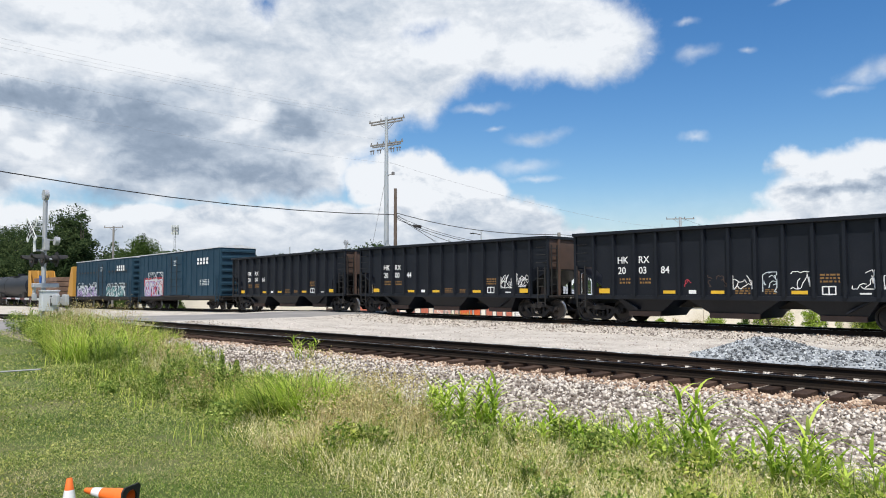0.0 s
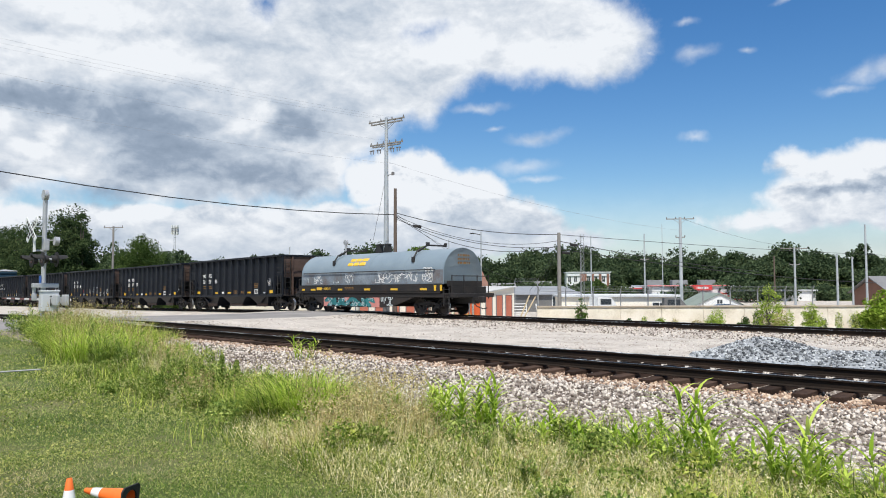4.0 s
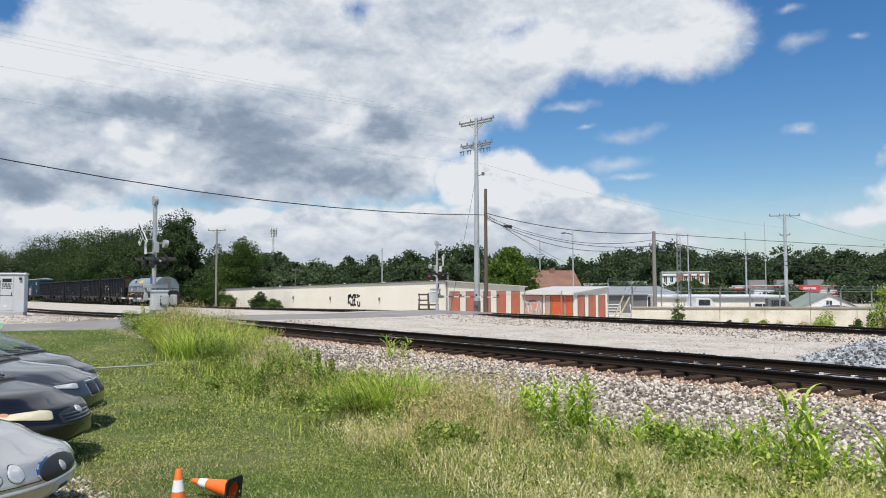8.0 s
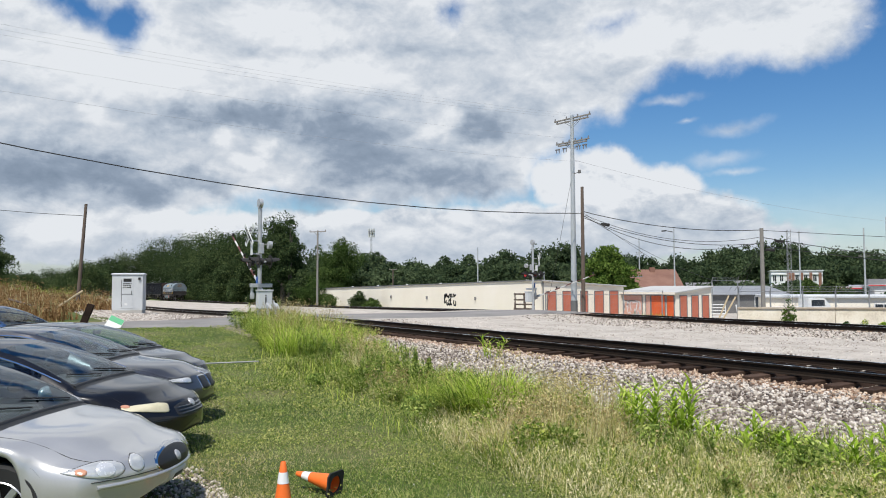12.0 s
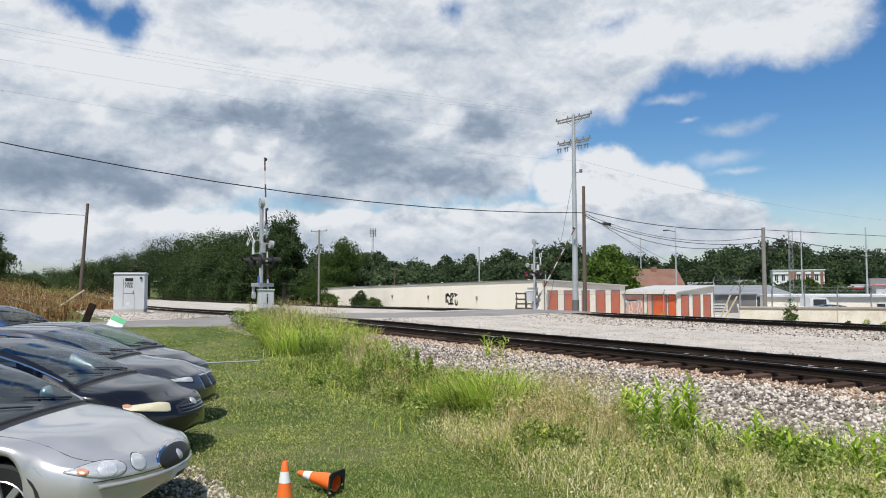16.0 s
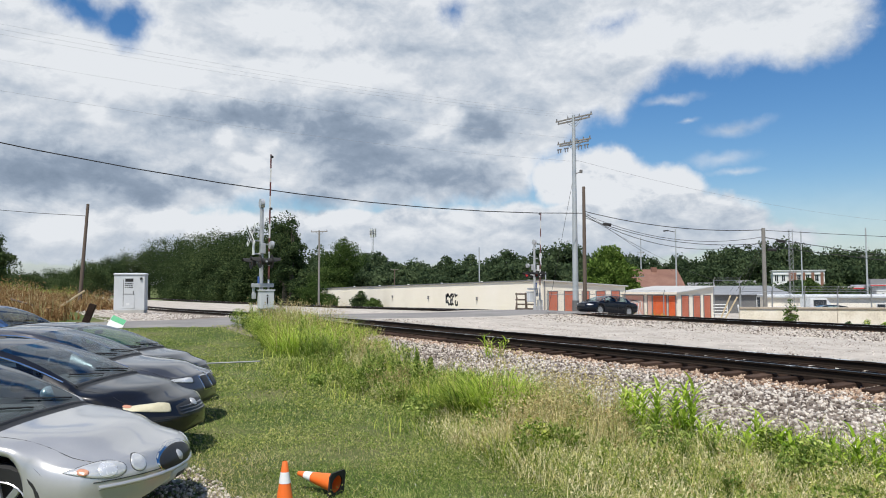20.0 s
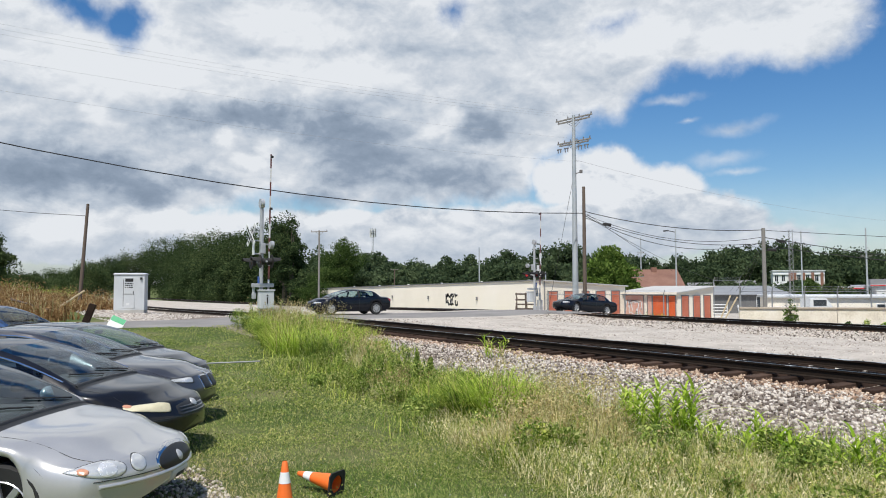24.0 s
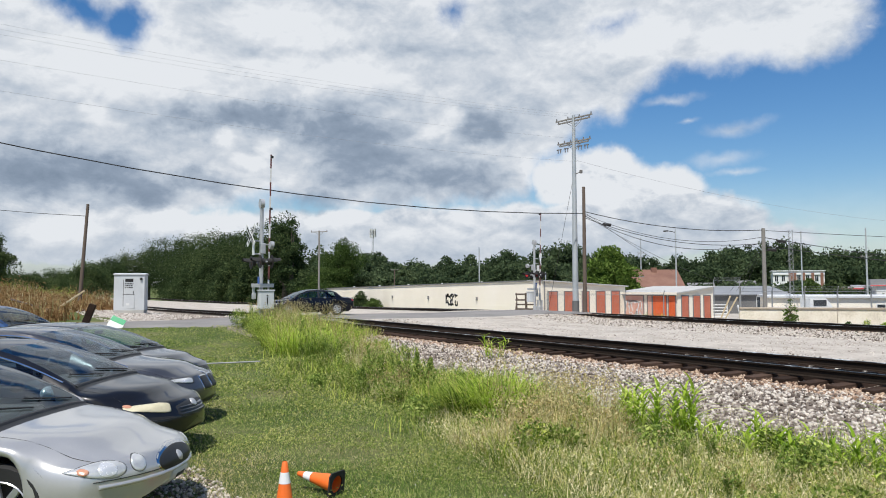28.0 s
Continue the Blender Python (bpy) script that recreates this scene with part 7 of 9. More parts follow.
    skin = BVHTree.FromPolygons([Vector(p) for p in verts], faces)
    for (kind, _), fs in groups.items():
        used = sorted({v for f in fs for v in f})
        slot = {v: i for i, v in enumerate(used)}
        sh = Shape().add([verts[v] for v in used], [tuple(slot[v] for v in f) for f in fs])
        material = CAR_GLASS if kind in ("windscreen", "rear_window", "side_window") else PLASTIC if kind in ("pillar", "cowl_panel") else paint
        part(kind, sh, material, car, "tinted car glass" if material is CAR_GLASS else "", smooth=42).visible_shadow = material is not CAR_GLASS
    at_x = {x: i for i, x in enumerate(xs)}
    def line(j, xa, xb, out=0.004):
        """A run along one strip of the body, on both sides."""
        run = [i for i, x in enumerate(xs) if min(xa, xb) <= x <= max(xa, xb)]
        return [[(rows[i][k][0], rows[i][k][1] + math.copysign(out, rows[i][k][1]), rows[i][k][2] + out * 0.5) for i in run] for k in (j, n - 1 - j)]
    for a, b in zip(line(10, x3 - 0.22, x1 - 0.10), line(8, x3 - 0.22, x1 - 0.32)):
        part("window_trim", Shape().tube(a, 0.011, 5), CHROME if spec.get("bright") else PLASTIC, car, smooth=60)
        part("window_sill_strip", Shape().tube(b, 0.009, 5), PLASTIC, car, smooth=60)
    for s in (-1, 1):
        mirror = part("mirror", Shape().ball((0, 0, 0), 0.10, 12, 8, 0.72), paint, car, at=pose(x1 - 0.50, s * (W + 0.07), belt + 0.06) @ Matrix.Diagonal((0.62, 1.1, 1, 1)))
        part("mirror_arm", Shape().tube([(0, -s * 0.14, -0.05), (0.02, -s * 0.02, -0.03)], 0.025, 6), PLASTIC, mirror)
        for xd in (post + 0.25, post - 0.80):
            part("door_handle", Shape().box(xd - 0.11, s * W * 0.985, belt - 0.165, xd + 0.11, s * (W * 0.985 + 0.03), belt - 0.13, 0.01), paint, car)
        for xd in (x1 - 0.22, post, post - 0.95):
            seam = []
            for i in range(9):
                z = 0.27 + (belt - 0.05 - 0.27) * i / 8
                hit = skin.ray_cast(Vector((xd, s * 3, z)), Vector((0, -s, 0)))[0]
                if hit:
                    seam.append((xd, hit.y + s * 0.001, z))
            if len(seam) > 2:
                part("door_seam", Shape().tube(seam, 0.0042, 4), PLASTIC, car)
        for wx in wheels:
            wx = bent(wx, W, r)[0]
            make_wheel(car, wx, s * (W - 0.125), r, spec.get("spokes", 7))
            shell = [[(wx + math.cos(math.pi * k / 14) * arch * 1.0, s * y, r + math.sin(math.pi * k / 14) * arch * 1.0) for k in range(-2, 17)] for y in (W * 0.955, W - 0.48)]
            part("arch_liner", Shape().loft(shell, closed=False, caps=False), PLASTIC, car)
    # cowl, wipers, bonnet gap
    def on_top(x, y, up=0.0):
        hit = skin.ray_cast(Vector((x, y, 3.0)), Vector((0, 0, -1)))[0]
        return (x, y, (hit.z if hit else belt) + up)
    foot = lambda y: x1 - spec["bow"] * soft(1.3, L, x1) * (abs(y) / W) ** 2.5
    part("cowl_strip", Shape().tube([on_top(foot(y) + 0.02, y, -0.004) for y in [W * 0.80 * (i / 8 - 1) for i in range(17)]], 0.022, 6), PLASTIC, car, smooth=60)
    for ya, yb in ((0.60, 0.02), (-0.02, -0.58)):
        wiper = [on_top(foot(ya) - 0.03 - 0.12 * k, ya + (yb - ya) * k, 0.016) for k in (0, 0.25, 0.5, 0.75, 1.0)]
        part("wiper", Shape().tube(wiper, 0.008, 5), PLASTIC, car)
    for s in (-1, 1):
        gap = [on_top(x1 + 0.02 + (L - 0.30 - x1) * i / 11, s * W * (0.83 - 0.10 * (i / 11) ** 2), 0.0005) for i in range(12)]
        part("bonnet_seam", Shape().tube(gap, 0.0022, 4), PLASTIC, car)
    # inside
    part("dashboard", Shape().box(x1 - 0.95, -W * 0.78, belt - 0.32, x1 - 0.28, W * 0.78, belt + 0.0, 0.07), CABIN, car)
    for y in (-0.38, 0.38):
        seat = part("seat", Shape().box(x2 - 1.05, y - 0.25, belt - 0.6, x2 - 0.35, y + 0.25, belt - 0.35, 0.06).box(x2 - 1.17, y - 0.25, belt - 0.5, x2 - 0.97, y + 0.25, belt + 0.12, 0.07), SEAT_CLOTH, car)
        part("headrest", Shape().box(x2 - 1.19, y - 0.13, belt + 0.13, x2 - 1.07, y + 0.13, belt + 0.31, 0.045), SEAT_CLOTH, seat)
    part("rear_seat", Shape().box(x3 - 0.25, -W * 0.72, belt - 0.5, x3 + 0.05, W * 0.72, belt + 0.06, 0.06), SEAT_CLOTH, car)
    part("parcel_shelf", Shape().box(x4 + 0.12, -W * 0.66, belt - 0.02, x3 - 0.2, W * 0.66, belt + 0.02, 0.008), CABIN, car)
    hub = pose(x1 - 1.0, 0.38, belt - 0.02, 0, -25, 0)
    wheel = part("steering_wheel", Shape().tube([hub @ Vector((0, math.cos(2 * math.pi * k / 20) * 0.185, math.sin(2 * math.pi * k / 20) * 0.185)) for k in range(21)], 0.016, 6), CABIN, car)
    part("steering_hub", Shape().box(-0.02, -0.07, -0.06, 0.03, 0.07, 0.06, 0.02, m=hub).box(-0.01, -0.18, -0.015, 0.01, 0.18, 0.015, 0, m=hub), CABIN, wheel)
    part("inner_mirror", Shape().box(x2 + 0.13, -0.12, roof - 0.20, x2 + 0.16, 0.12, roof - 0.13, 0.012), PLASTIC, car)
    part("floor_pan", Shape().box(-L * 0.86, -W * 0.8, 0.2, L * 0.80, W * 0.8, 0.3), PLASTIC, car)
    # nose and tail
    def reach(y):
        return L - spec["bow"] * (abs(y) / W) ** 2.5 - 0.05
    for kind, y, z, turn, wide, tall, lift, form, m in lamps:
        for s in (-1, 1) if y else (1,):
            ob = part(kind, on_skin(skin, reach(y), s * y, z, s * turn, wide, tall, lift, form if s > 0 else [(-a, b) for a, b in form]), m, car, smooth=70)
            if kind == "headlamp" and m is LAMP_CLEAR:
                part("lamp_bowl", on_skin(skin, reach(y - 0.05), s * (y - 0.05), z, s * turn, wide * 0.36, tall * 0.62, lift + 0.006, OVAL), LAMP_BOWL, ob)
    for nm, z, r2, back, m in spec.get("bands") or ():
        band = []
        for i in range(33):
            u = -1 + 2 * i / 32
            a = u * radians(back)
            d = Vector((math.cos(a), math.sin(a), 0))
            o = Vector((L - 1.1, 0, z))
            hit = skin.ray_cast(o + d * 4, -d)[0]
            if hit:
                band.append(hit + d * r2 * 0.3)
        part(nm, Shape().tube(band, r2, 6), m, car, smooth=60)
    return car


SALOON = dict(long=4.95, wide=1.86, axles=(-1.36, 1.52), tyre=0.345, roof=1.43, belt=0.905, nose=0.70, bow=0.50, cabin=(1.22, 0.30, -1.05, -1.80), post=-0.30, spokes=7)
SEDAN = dict(SALOON, long=4.82, wide=1.82, axles=(-1.38, 1.40), cabin=(1.30, 0.32, -1.0, -1.75), belt=0.925, nose=0.755, roof=1.42, bow=0.48, spokes=9, bright=True)
SPORT = dict(SALOON, long=4.9, wide=1.86, axles=(-1.48, 1.49), cabin=(1.08, 0.15, -1.15, -1.85), belt=0.95, nose=0.77, roof=1.44, bow=0.36, spokes=10, bright=True)
SILVER_PAINT = car_paint("silver_car_paint", ((0.50, 0.495, 0.478), (0.56, 0.555, 0.537)), 0.55, 0.34, 1.0)
BLACK_PAINT = car_paint("black_car_paint", ((0.006, 0.006, 0.007), (0.010, 0.010, 0.011)), 0.0, 0.3, 0.7)
GREY_PAINT = car_paint("grey_car_paint", ((0.075, 0.075, 0.08), (0.11, 0.11, 0.115)), 0.6, 0.32, 1.0)
DARK_PAINT = car_paint("dark_grey_car_paint", ((0.03, 0.032, 0.036), (0.05, 0.052, 0.057)), 0.5, 0.3, 1.0)
BLUE_PAINT = car_paint("blue_car_paint", ((0.03, 0.07, 0.16), (0.05, 0.10, 0.21)), 0.4, 0.3)
NAVY_PAINT = car_paint("navy_car_paint", ((0.004, 0.005, 0.009), (0.006, 0.008, 0.013)), 0.0, 0.25, 0.4)

TEAR = [(a, b * (0.62 - 0.38 * a) + 0.10 * a) for a, b in OVAL]
OVAL_NOSE = [("lamp_rim", 0.74, 0.615, 40, 0.227, 0.092, 0.003, TEAR, PLASTIC), ("headlamp", 0.74, 0.615, 40, 0.222, 0.088, 0.010, TEAR, LAMP_CLEAR), ("indicator", 0.815, 0.62, 40, 0.042, 0.026, 0.015, OVAL, LAMP_AMBER),
             ("lamp_rim", 0.475, 0.625, 30, 0.072, 0.069, 0.003, OVAL, PLASTIC), ("round_lamp", 0.475, 0.625, 30, 0.068, 0.065, 0.010, OVAL, LAMP_CLEAR),
             ("grille_surround", 0, 0.575, 0, 0.345, 0.125, 0.003, OVAL, CHROME), ("grille", 0, 0.57, 0, 0.322, 0.102, 0.008, OVAL, PLASTIC), ("badge", 0, 0.58, 0, 0.045, 0.045, 0.018, OVAL, SILVER), ("fog_lamp", 0.62, 0.30, 35, 0.13, 0.032, 0.008, OVAL, LAMP_CLEAR), ("lower_grille", 0, 0.32, 0, 0.42, 0.035, 0.006, BLOCK, PLASTIC), ("plate", 0, 0.415, 0, 0.155, 0.075, 0.02, BLOCK, PLATE), ("plate_mark", 0, 0.415, 0, 0.10, 0.028, 0.026, BLOCK, PLASTIC)]
SLANT = [(a, b * (0.66 - 0.34 * a) + 0.22 * a) for a, b in WIDE_LOW]
SLIT_NOSE = [("headlamp", 0.66, 0.69, 38, 0.26, 0.070, 0.008, SLANT, LAMP_YELLOW), ("indicator", 0.815, 0.728, 42, 0.045, 0.016, 0.014, OVAL, LAMP_AMBER), ("grille", 0, 0.62, 0, 0.38, 0.085, 0.006, WIDE_LOW, PLASTIC), ("grille_bar", 0, 0.585, 0, 0.34, 0.007, 0.014, BLOCK, DARK_PAINT), ("grille_bar", 0, 0.62, 0, 0.36, 0.007, 0.014, BLOCK, DARK_PAINT), ("grille_bar", 0, 0.655, 0, 0.36, 0.007, 0.014, BLOCK, DARK_PAINT), ("badge", 0, 0.675, 0, 0.06, 0.042, 0.022, OVAL, SILVER), ("lower_grille", 0, 0.34, 0, 0.5, 0.06, 0.006, BLOCK, PLASTIC), ("fog_lamp", 0.62, 0.34, 35, 0.07, 0.04, 0.008, OVAL, LAMP_CLEAR)]
KIDNEY_NOSE = [("lamp_rim", 0.64, 0.70, 36, 0.225, 0.06, 0.003, SLANT, PLASTIC), ("headlamp", 0.64, 0.70, 36, 0.205, 0.048, 0.008, SLANT, LAMP_CLEAR), ("grille_surround", 0.145, 0.625, 8, 0.135, 0.11, 0.006, BLOCK, CHROME), ("grille", 0.145, 0.625, 8, 0.122, 0.096, 0.012, BLOCK, PLASTIC), ("lower_grille", 0, 0.34, 0, 0.5, 0.06, 0.006, BLOCK, PLASTIC), ("badge", 0, 0.765, 0, 0.04, 0.03, 0.012, OVAL, CHROME)]
PLAIN_NOSE = [("headlamp", 0.66, 0.68, 36, 0.22, 0.06, 0.008, SLANT, LAMP_CLEAR), ("grille", 0, 0.60, 0, 0.36, 0.075, 0.008, BLOCK, PLASTIC)]
TAILS = [("tail_lamp", 0.66, 0.84, 158, 0.15, 0.075, 0.012, BLOCK, TAIL_RED)]
BANDS = (("bumper_moulding", 0.49, 0.018, 44, SILVER_PAINT), ("bumper_seam", 0.535, 0.004, 46, PLASTIC), ("lower_lip", 0.27, 0.02, 42, PLASTIC))
SEAMS = (("bumper_seam", 0.56, 0.004, 46, PLASTIC), ("lower_lip", 0.27, 0.022, 42, PLASTIC))


def park(label, spec, paint, lamps, x, y, turn):
    return make_car("car", label, spec, paint, lamps, pose(x, y, ground_z(x, y) - 0.03, 0, 0, turn))   # tyres pressed into the turf


park("silver saloon with oval headlamps and a dark oval grille", dict(SALOON, bands=BANDS), SILVER_PAINT, OVAL_NOSE, -8.17, -0.64, 56.3)
park("black saloon with yellowed slit headlamps", dict(SEDAN, bands=SEAMS), BLACK_PAINT, SLIT_NOSE, -10.59, 0.14, 56.1)
park("metallic grey saloon with a twin kidney grille", dict(SPORT, bands=SEAMS), GREY_PAINT, KIDNEY_NOSE, -12.65, 0.74, 59)
park("dark grey saloon parked in a row on the grass", SEDAN, DARK_PAINT, PLAIN_NOSE, -14.75, 1.27, 53)
park("blue car at the far end of the parked row", dict(SALOON, roof=1.58, belt=1.07, nose=0.86), BLUE_PAINT, PLAIN_NOSE, -22.8, -0.05, 48)

moving_cars = []
for i, (spec, paint, label) in enumerate(((SEDAN, NAVY_PAINT, "dark navy saloon driving over the crossing"), (SALOON, NAVY_PAINT, "second dark navy saloon driving over the crossing"))):
    moving_cars.append(make_car("car", label, spec, paint, PLAIN_NOSE + TAILS, group="driving cars"))
LANE_X = -38.6
# seconds, place along the road of the car's middle
DRIVE = (
    ((17.5, 48.2), (18, 46.1), (18.5, 43.8), (19, 42.2), (19.5, 39.6), (20, 37.2), (20.5, 34.8), (21, 32.3), (21.5, 29.7), (23.5, 19.4), (24, 17.3), (24.5, 14.9), (25, 12.0), (25.5, 8.9), (26, 6.7), (26.5, 4.4), (27, 2.1), (27.5, -0.4), (28, -2.8)),
    ((21.5, 47.9), (22.2, 44.7), (23, 40.5), (23.5, 37.9), (24, 35.1), (24.5, 32.5), (25, 30.1), (25.5, 27.7), (26, 25.4), (26.5, 22.7), (27, 19.9), (27.5, 17.5), (28, 14.9)),
)


def lane_pose(y, x=None, turn=-90.0):
    """A driving car at y along its lane, tilted with the road."""
    slope = (steps(y - 1.4, ROAD_Z) - steps(y + 1.4, ROAD_Z)) / 2.8
    return pose(LANE_X if x is None else x, y, (steps(y - 1.4, ROAD_Z) + steps(y + 1.4, ROAD_Z)) / 2 + 0.005, 0, -math.degrees(math.atan(slope)), turn)


# ---- plants, stones ----
def mesh_arrays(name, verts, faces, material):
    """A mesh from arrays: verts (n, 3), faces (m, 3 or 4)."""
    me = bpy.data.meshes.new(name)
    k = faces.shape[1]
    me.vertices.add(len(verts))
    me.vertices.foreach_set("co", np.ascontiguousarray(verts, dtype=np.float32).ravel())
    me.loops.add(faces.size)
    me.loops.foreach_set("vertex_index", np.ascontiguousarray(faces, dtype=np.int32).ravel())
    me.polygons.add(len(faces))
    me.polygons.foreach_set("loop_start", np.arange(0, faces.size, k, dtype=np.int32))
    me.update(calc_edges=True)
    me.materials.append(material)
    return me


def leaf_cards(rng, centres, size, flat=0.0):
    """One small bent leaf spray, a quad, at each centre, turned at random."""
    n = len(centres)
    a = rng.normal(size=(n, 3))
    a /= np.linalg.norm(a, axis=1)[:, None]
    b = rng.normal(size=(n, 3))
    b[:, 2] -= flat
    b -= (b * a).sum(1)[:, None] * a
    b /= np.linalg.norm(b, axis=1)[:, None]
    s = size * rng.uniform(0.55, 1.3, size=(n, 1))
    u, v = a * s, b * s * 0.6
    c = np.cross(a, b) * s * 0.25
    verts = np.stack([centres - u, centres - v * 0.9 + c, centres + u, centres + v + c], 1).reshape(-1, 3)
    return verts, np.arange(4 * n).reshape(n, 4)


def crown_points(rng, x, y, z0, z1, wide, count, clumps):
    """Points on the shells of many small clumps that fill an uneven crown."""
    mid, half = (z0 + z1) / 2, (z1 - z0) / 2
    d = rng.normal(size=(clumps, 3))
    d /= np.linalg.norm(d, axis=1)[:, None]
    r = rng.uniform(0.05, 0.86, size=(clumps, 1)) ** 0.5
    fat = 1.0 - 0.35 * np.clip(d[:, 2:], 0, 1)
    c = d * r * np.array([wide, wide, half]) * np.concatenate([fat, fat, np.ones_like(fat)], 1) * 0.9 + np.array([x, y, mid])
    c[0] = (x, y, z1 - wide * 0.25)
    size = wide * rng.uniform(0.18, 0.46, size=clumps)
    which = rng.integers(0, clumps, count)
    e = rng.normal(size=(count, 3))
    e /= np.linalg.norm(e, axis=1)[:, None]
    e[:, 2] = np.abs(e[:, 2]) * np.where(rng.random(count) < 0.75, 1, -1)
    p = c[which] + e * (size[which] * (0.45 + 0.75 * rng.random(count) ** 0.8))[:, None] * np.array([1, 1, 0.85])
    p += rng.normal(0, wide * 0.02, (count, 3))
    return p, c


LEAF_MID = foliage("summer_leaves", ((0.04, 0.07, 0.02), (0.075, 0.12, 0.034), (0.13, 0.19, 0.06)), 0.6, 0.3)
# far trees' leaves: distance haze is put into the colour, paler and bluer
LEAF_HAZE = foliage("far_leaves_hazed", ((0.040, 0.064, 0.032), (0.068, 0.10, 0.050), (0.115, 0.155, 0.076)), 0.4, 0.09)
LEAF_BRIGHT = foliage("bright_leaves", ((0.14, 0.22, 0.025), (0.26, 0.37, 0.05), (0.42, 0.52, 0.11)), 0.6, 0.4)


def make_tree(x, y, top, wide, seed, count=5000, leaf=0.36, material=None, low=0.18, label="leafy green tree in full summer leaf", group="trees by the tracks", name="tree"):
    rng = np.random.default_rng(seed)
    rnd = random.Random(seed)
    z = ground_z(x, y)
    H = top - z
    tree = thing(name, label, "tree", pose(x, y, z - 0.1), group=group)
    p, c = crown_points(rng, 0, 0, H * low, H, wide, count, max(34, int(60 * wide / 4)))
    bole = Shape()
    bole.tube([(0, 0, 0), (0.05 * H * 0.1, 0, H * 0.25), (rnd.uniform(-0.3, 0.3), rnd.uniform(-0.3, 0.3), H * 0.6), (rnd.uniform(-0.5, 0.5), rnd.uniform(-0.5, 0.5), H * 0.85)], 0.1, 8, radii=[0.03 * H, 0.024 * H, 0.014 * H, 0.004 * H])
    part("trunk", bole, BARK, tree)
    limbs = Shape()
    for q in c[:: max(1, len(c) // 12)]:
        h = min(H * 0.7, max(H * 0.2, q[2] * 0.6))
        limbs.tube([(0, 0, h), (q[0] * 0.5, q[1] * 0.5, (h + q[2]) / 2 + 0.2), tuple(q)], 0.05, 5, radii=[0.008 * H, 0.005 * H, 0.0015 * H])
    part("limb", limbs, BARK, tree)
    v, f = leaf_cards(rng, p, leaf)
    tagged(part("crown", mesh_arrays("crown", v, f, material or LEAF_DARK), None, tree, smooth=0), kind="stuff")
    return tree


LEAF_ROUND = foliage("fresh_leaves", ((0.05, 0.095, 0.018), (0.10, 0.165, 0.032), (0.17, 0.25, 0.06)), 0.6, 0.3)
WOODS = (
    (-121, 43.0, 12.4, 3.6), (-117, 41.0, 13.9, 4.6), (-126, 41.5, 13.6, 5.0), (-137, 42, 13.2, 5.6), (-147, 42, 13.1, 5.4), (-158, 43, 13.6, 6.0), (-170, 43, 14.9, 6.2), (-184, 43, 15.0, 6.4), (-198, 44, 15.8, 7.0), (-215, 45, 16.6, 7.0), (-236, 45, 17.6, 7.5), (-252, 43, 17.4, 7.0), (-250, 36, 13.4, 6.5),
    (-213.6, 22, 8.6, 6.0), (-228.9, 20, 6.6, 6.0), (-239.3, 16, 6.8, 6.5), (-214.6, 9, 5.2, 5.0), (-239.8, 5, 5.4, 6.5), (-232, 28, 10.8, 6.5), (-108, 41.0, 4.6, 2.6), (-127, 38.5, 7.0, 3.6), (-140, 38.8, 6.5, 3.6), (-161, 39.5, 7.5, 4.4), (-180, 40.5, 8.0, 4.6), (-112.5, 40.6, 12.4, 2.4),
)
for i, (x, y, top, wide) in enumerate(WOODS):
    make_tree(x, y, top, wide, 100 + i, int(6500 + 1100 * wide), 0.19, LEAF_DARK, 0.04, "dark green deciduous tree in the wood by the tracks")
make_tree(-137.3, 60.5, 12.3, 5.0, 140, 20000, 0.15, LEAF_MID, 0.12, "tall rounded green tree rising over the wood")
make_tree(-136.2, 56.5, 6.0, 3.6, 141, 11000, 0.15, LEAF_MID, 0.1)
make_tree(-69.2, 67.6, 6.7, 3.5, 142, 17000, 0.2, LEAF_ROUND, 0.0, "round bright green tree behind the storage units")
make_tree(-98, -0.4, 8.2, 3.0, 143, 14000, 0.12, LEAF_DARK, 0.1, "dark green tree beyond the weedy bank")
make_tree(-103, -4.2, 8.6, 4.0, 144, 14000, 0.13, LEAF_DARK, 0.1, "dark green tree beyond the weedy bank")
make_tree(-65.3, 104.3, 3.1, 2.1, 150, 3500, 0.2, LEAF_MID, 0.0, "small leafy tree before the far office")
make_tree(-63.4, 107.4, 2.7, 1.8, 151, 3000, 0.2, LEAF_DARK, 0.0, "small leafy tree before the far office")
# bushes added along the foot of the wood, to stand for the dark shade there
for i, (x, y, top, wide) in enumerate(((-119, 38.6, 2.6, 3.0), (-133, 38.7, 2.9, 3.6), (-147, 39.2, 3.1, 3.8), (-154, 39.4, 2.7, 3.6), (-169, 40.0, 3.3, 4.2), (-190, 41.0, 3.6, 4.6), (-203, 41.8, 3.8, 5.0), (-216, 42.4, 4.0, 5.0))):
    make_tree(x, y, top, wide, 200 + i, 5500, 0.19, LEAF_DARK, 0.0, "added dark bush standing in for shade at the foot of the wood", "bushes beyond the tracks", "bush")
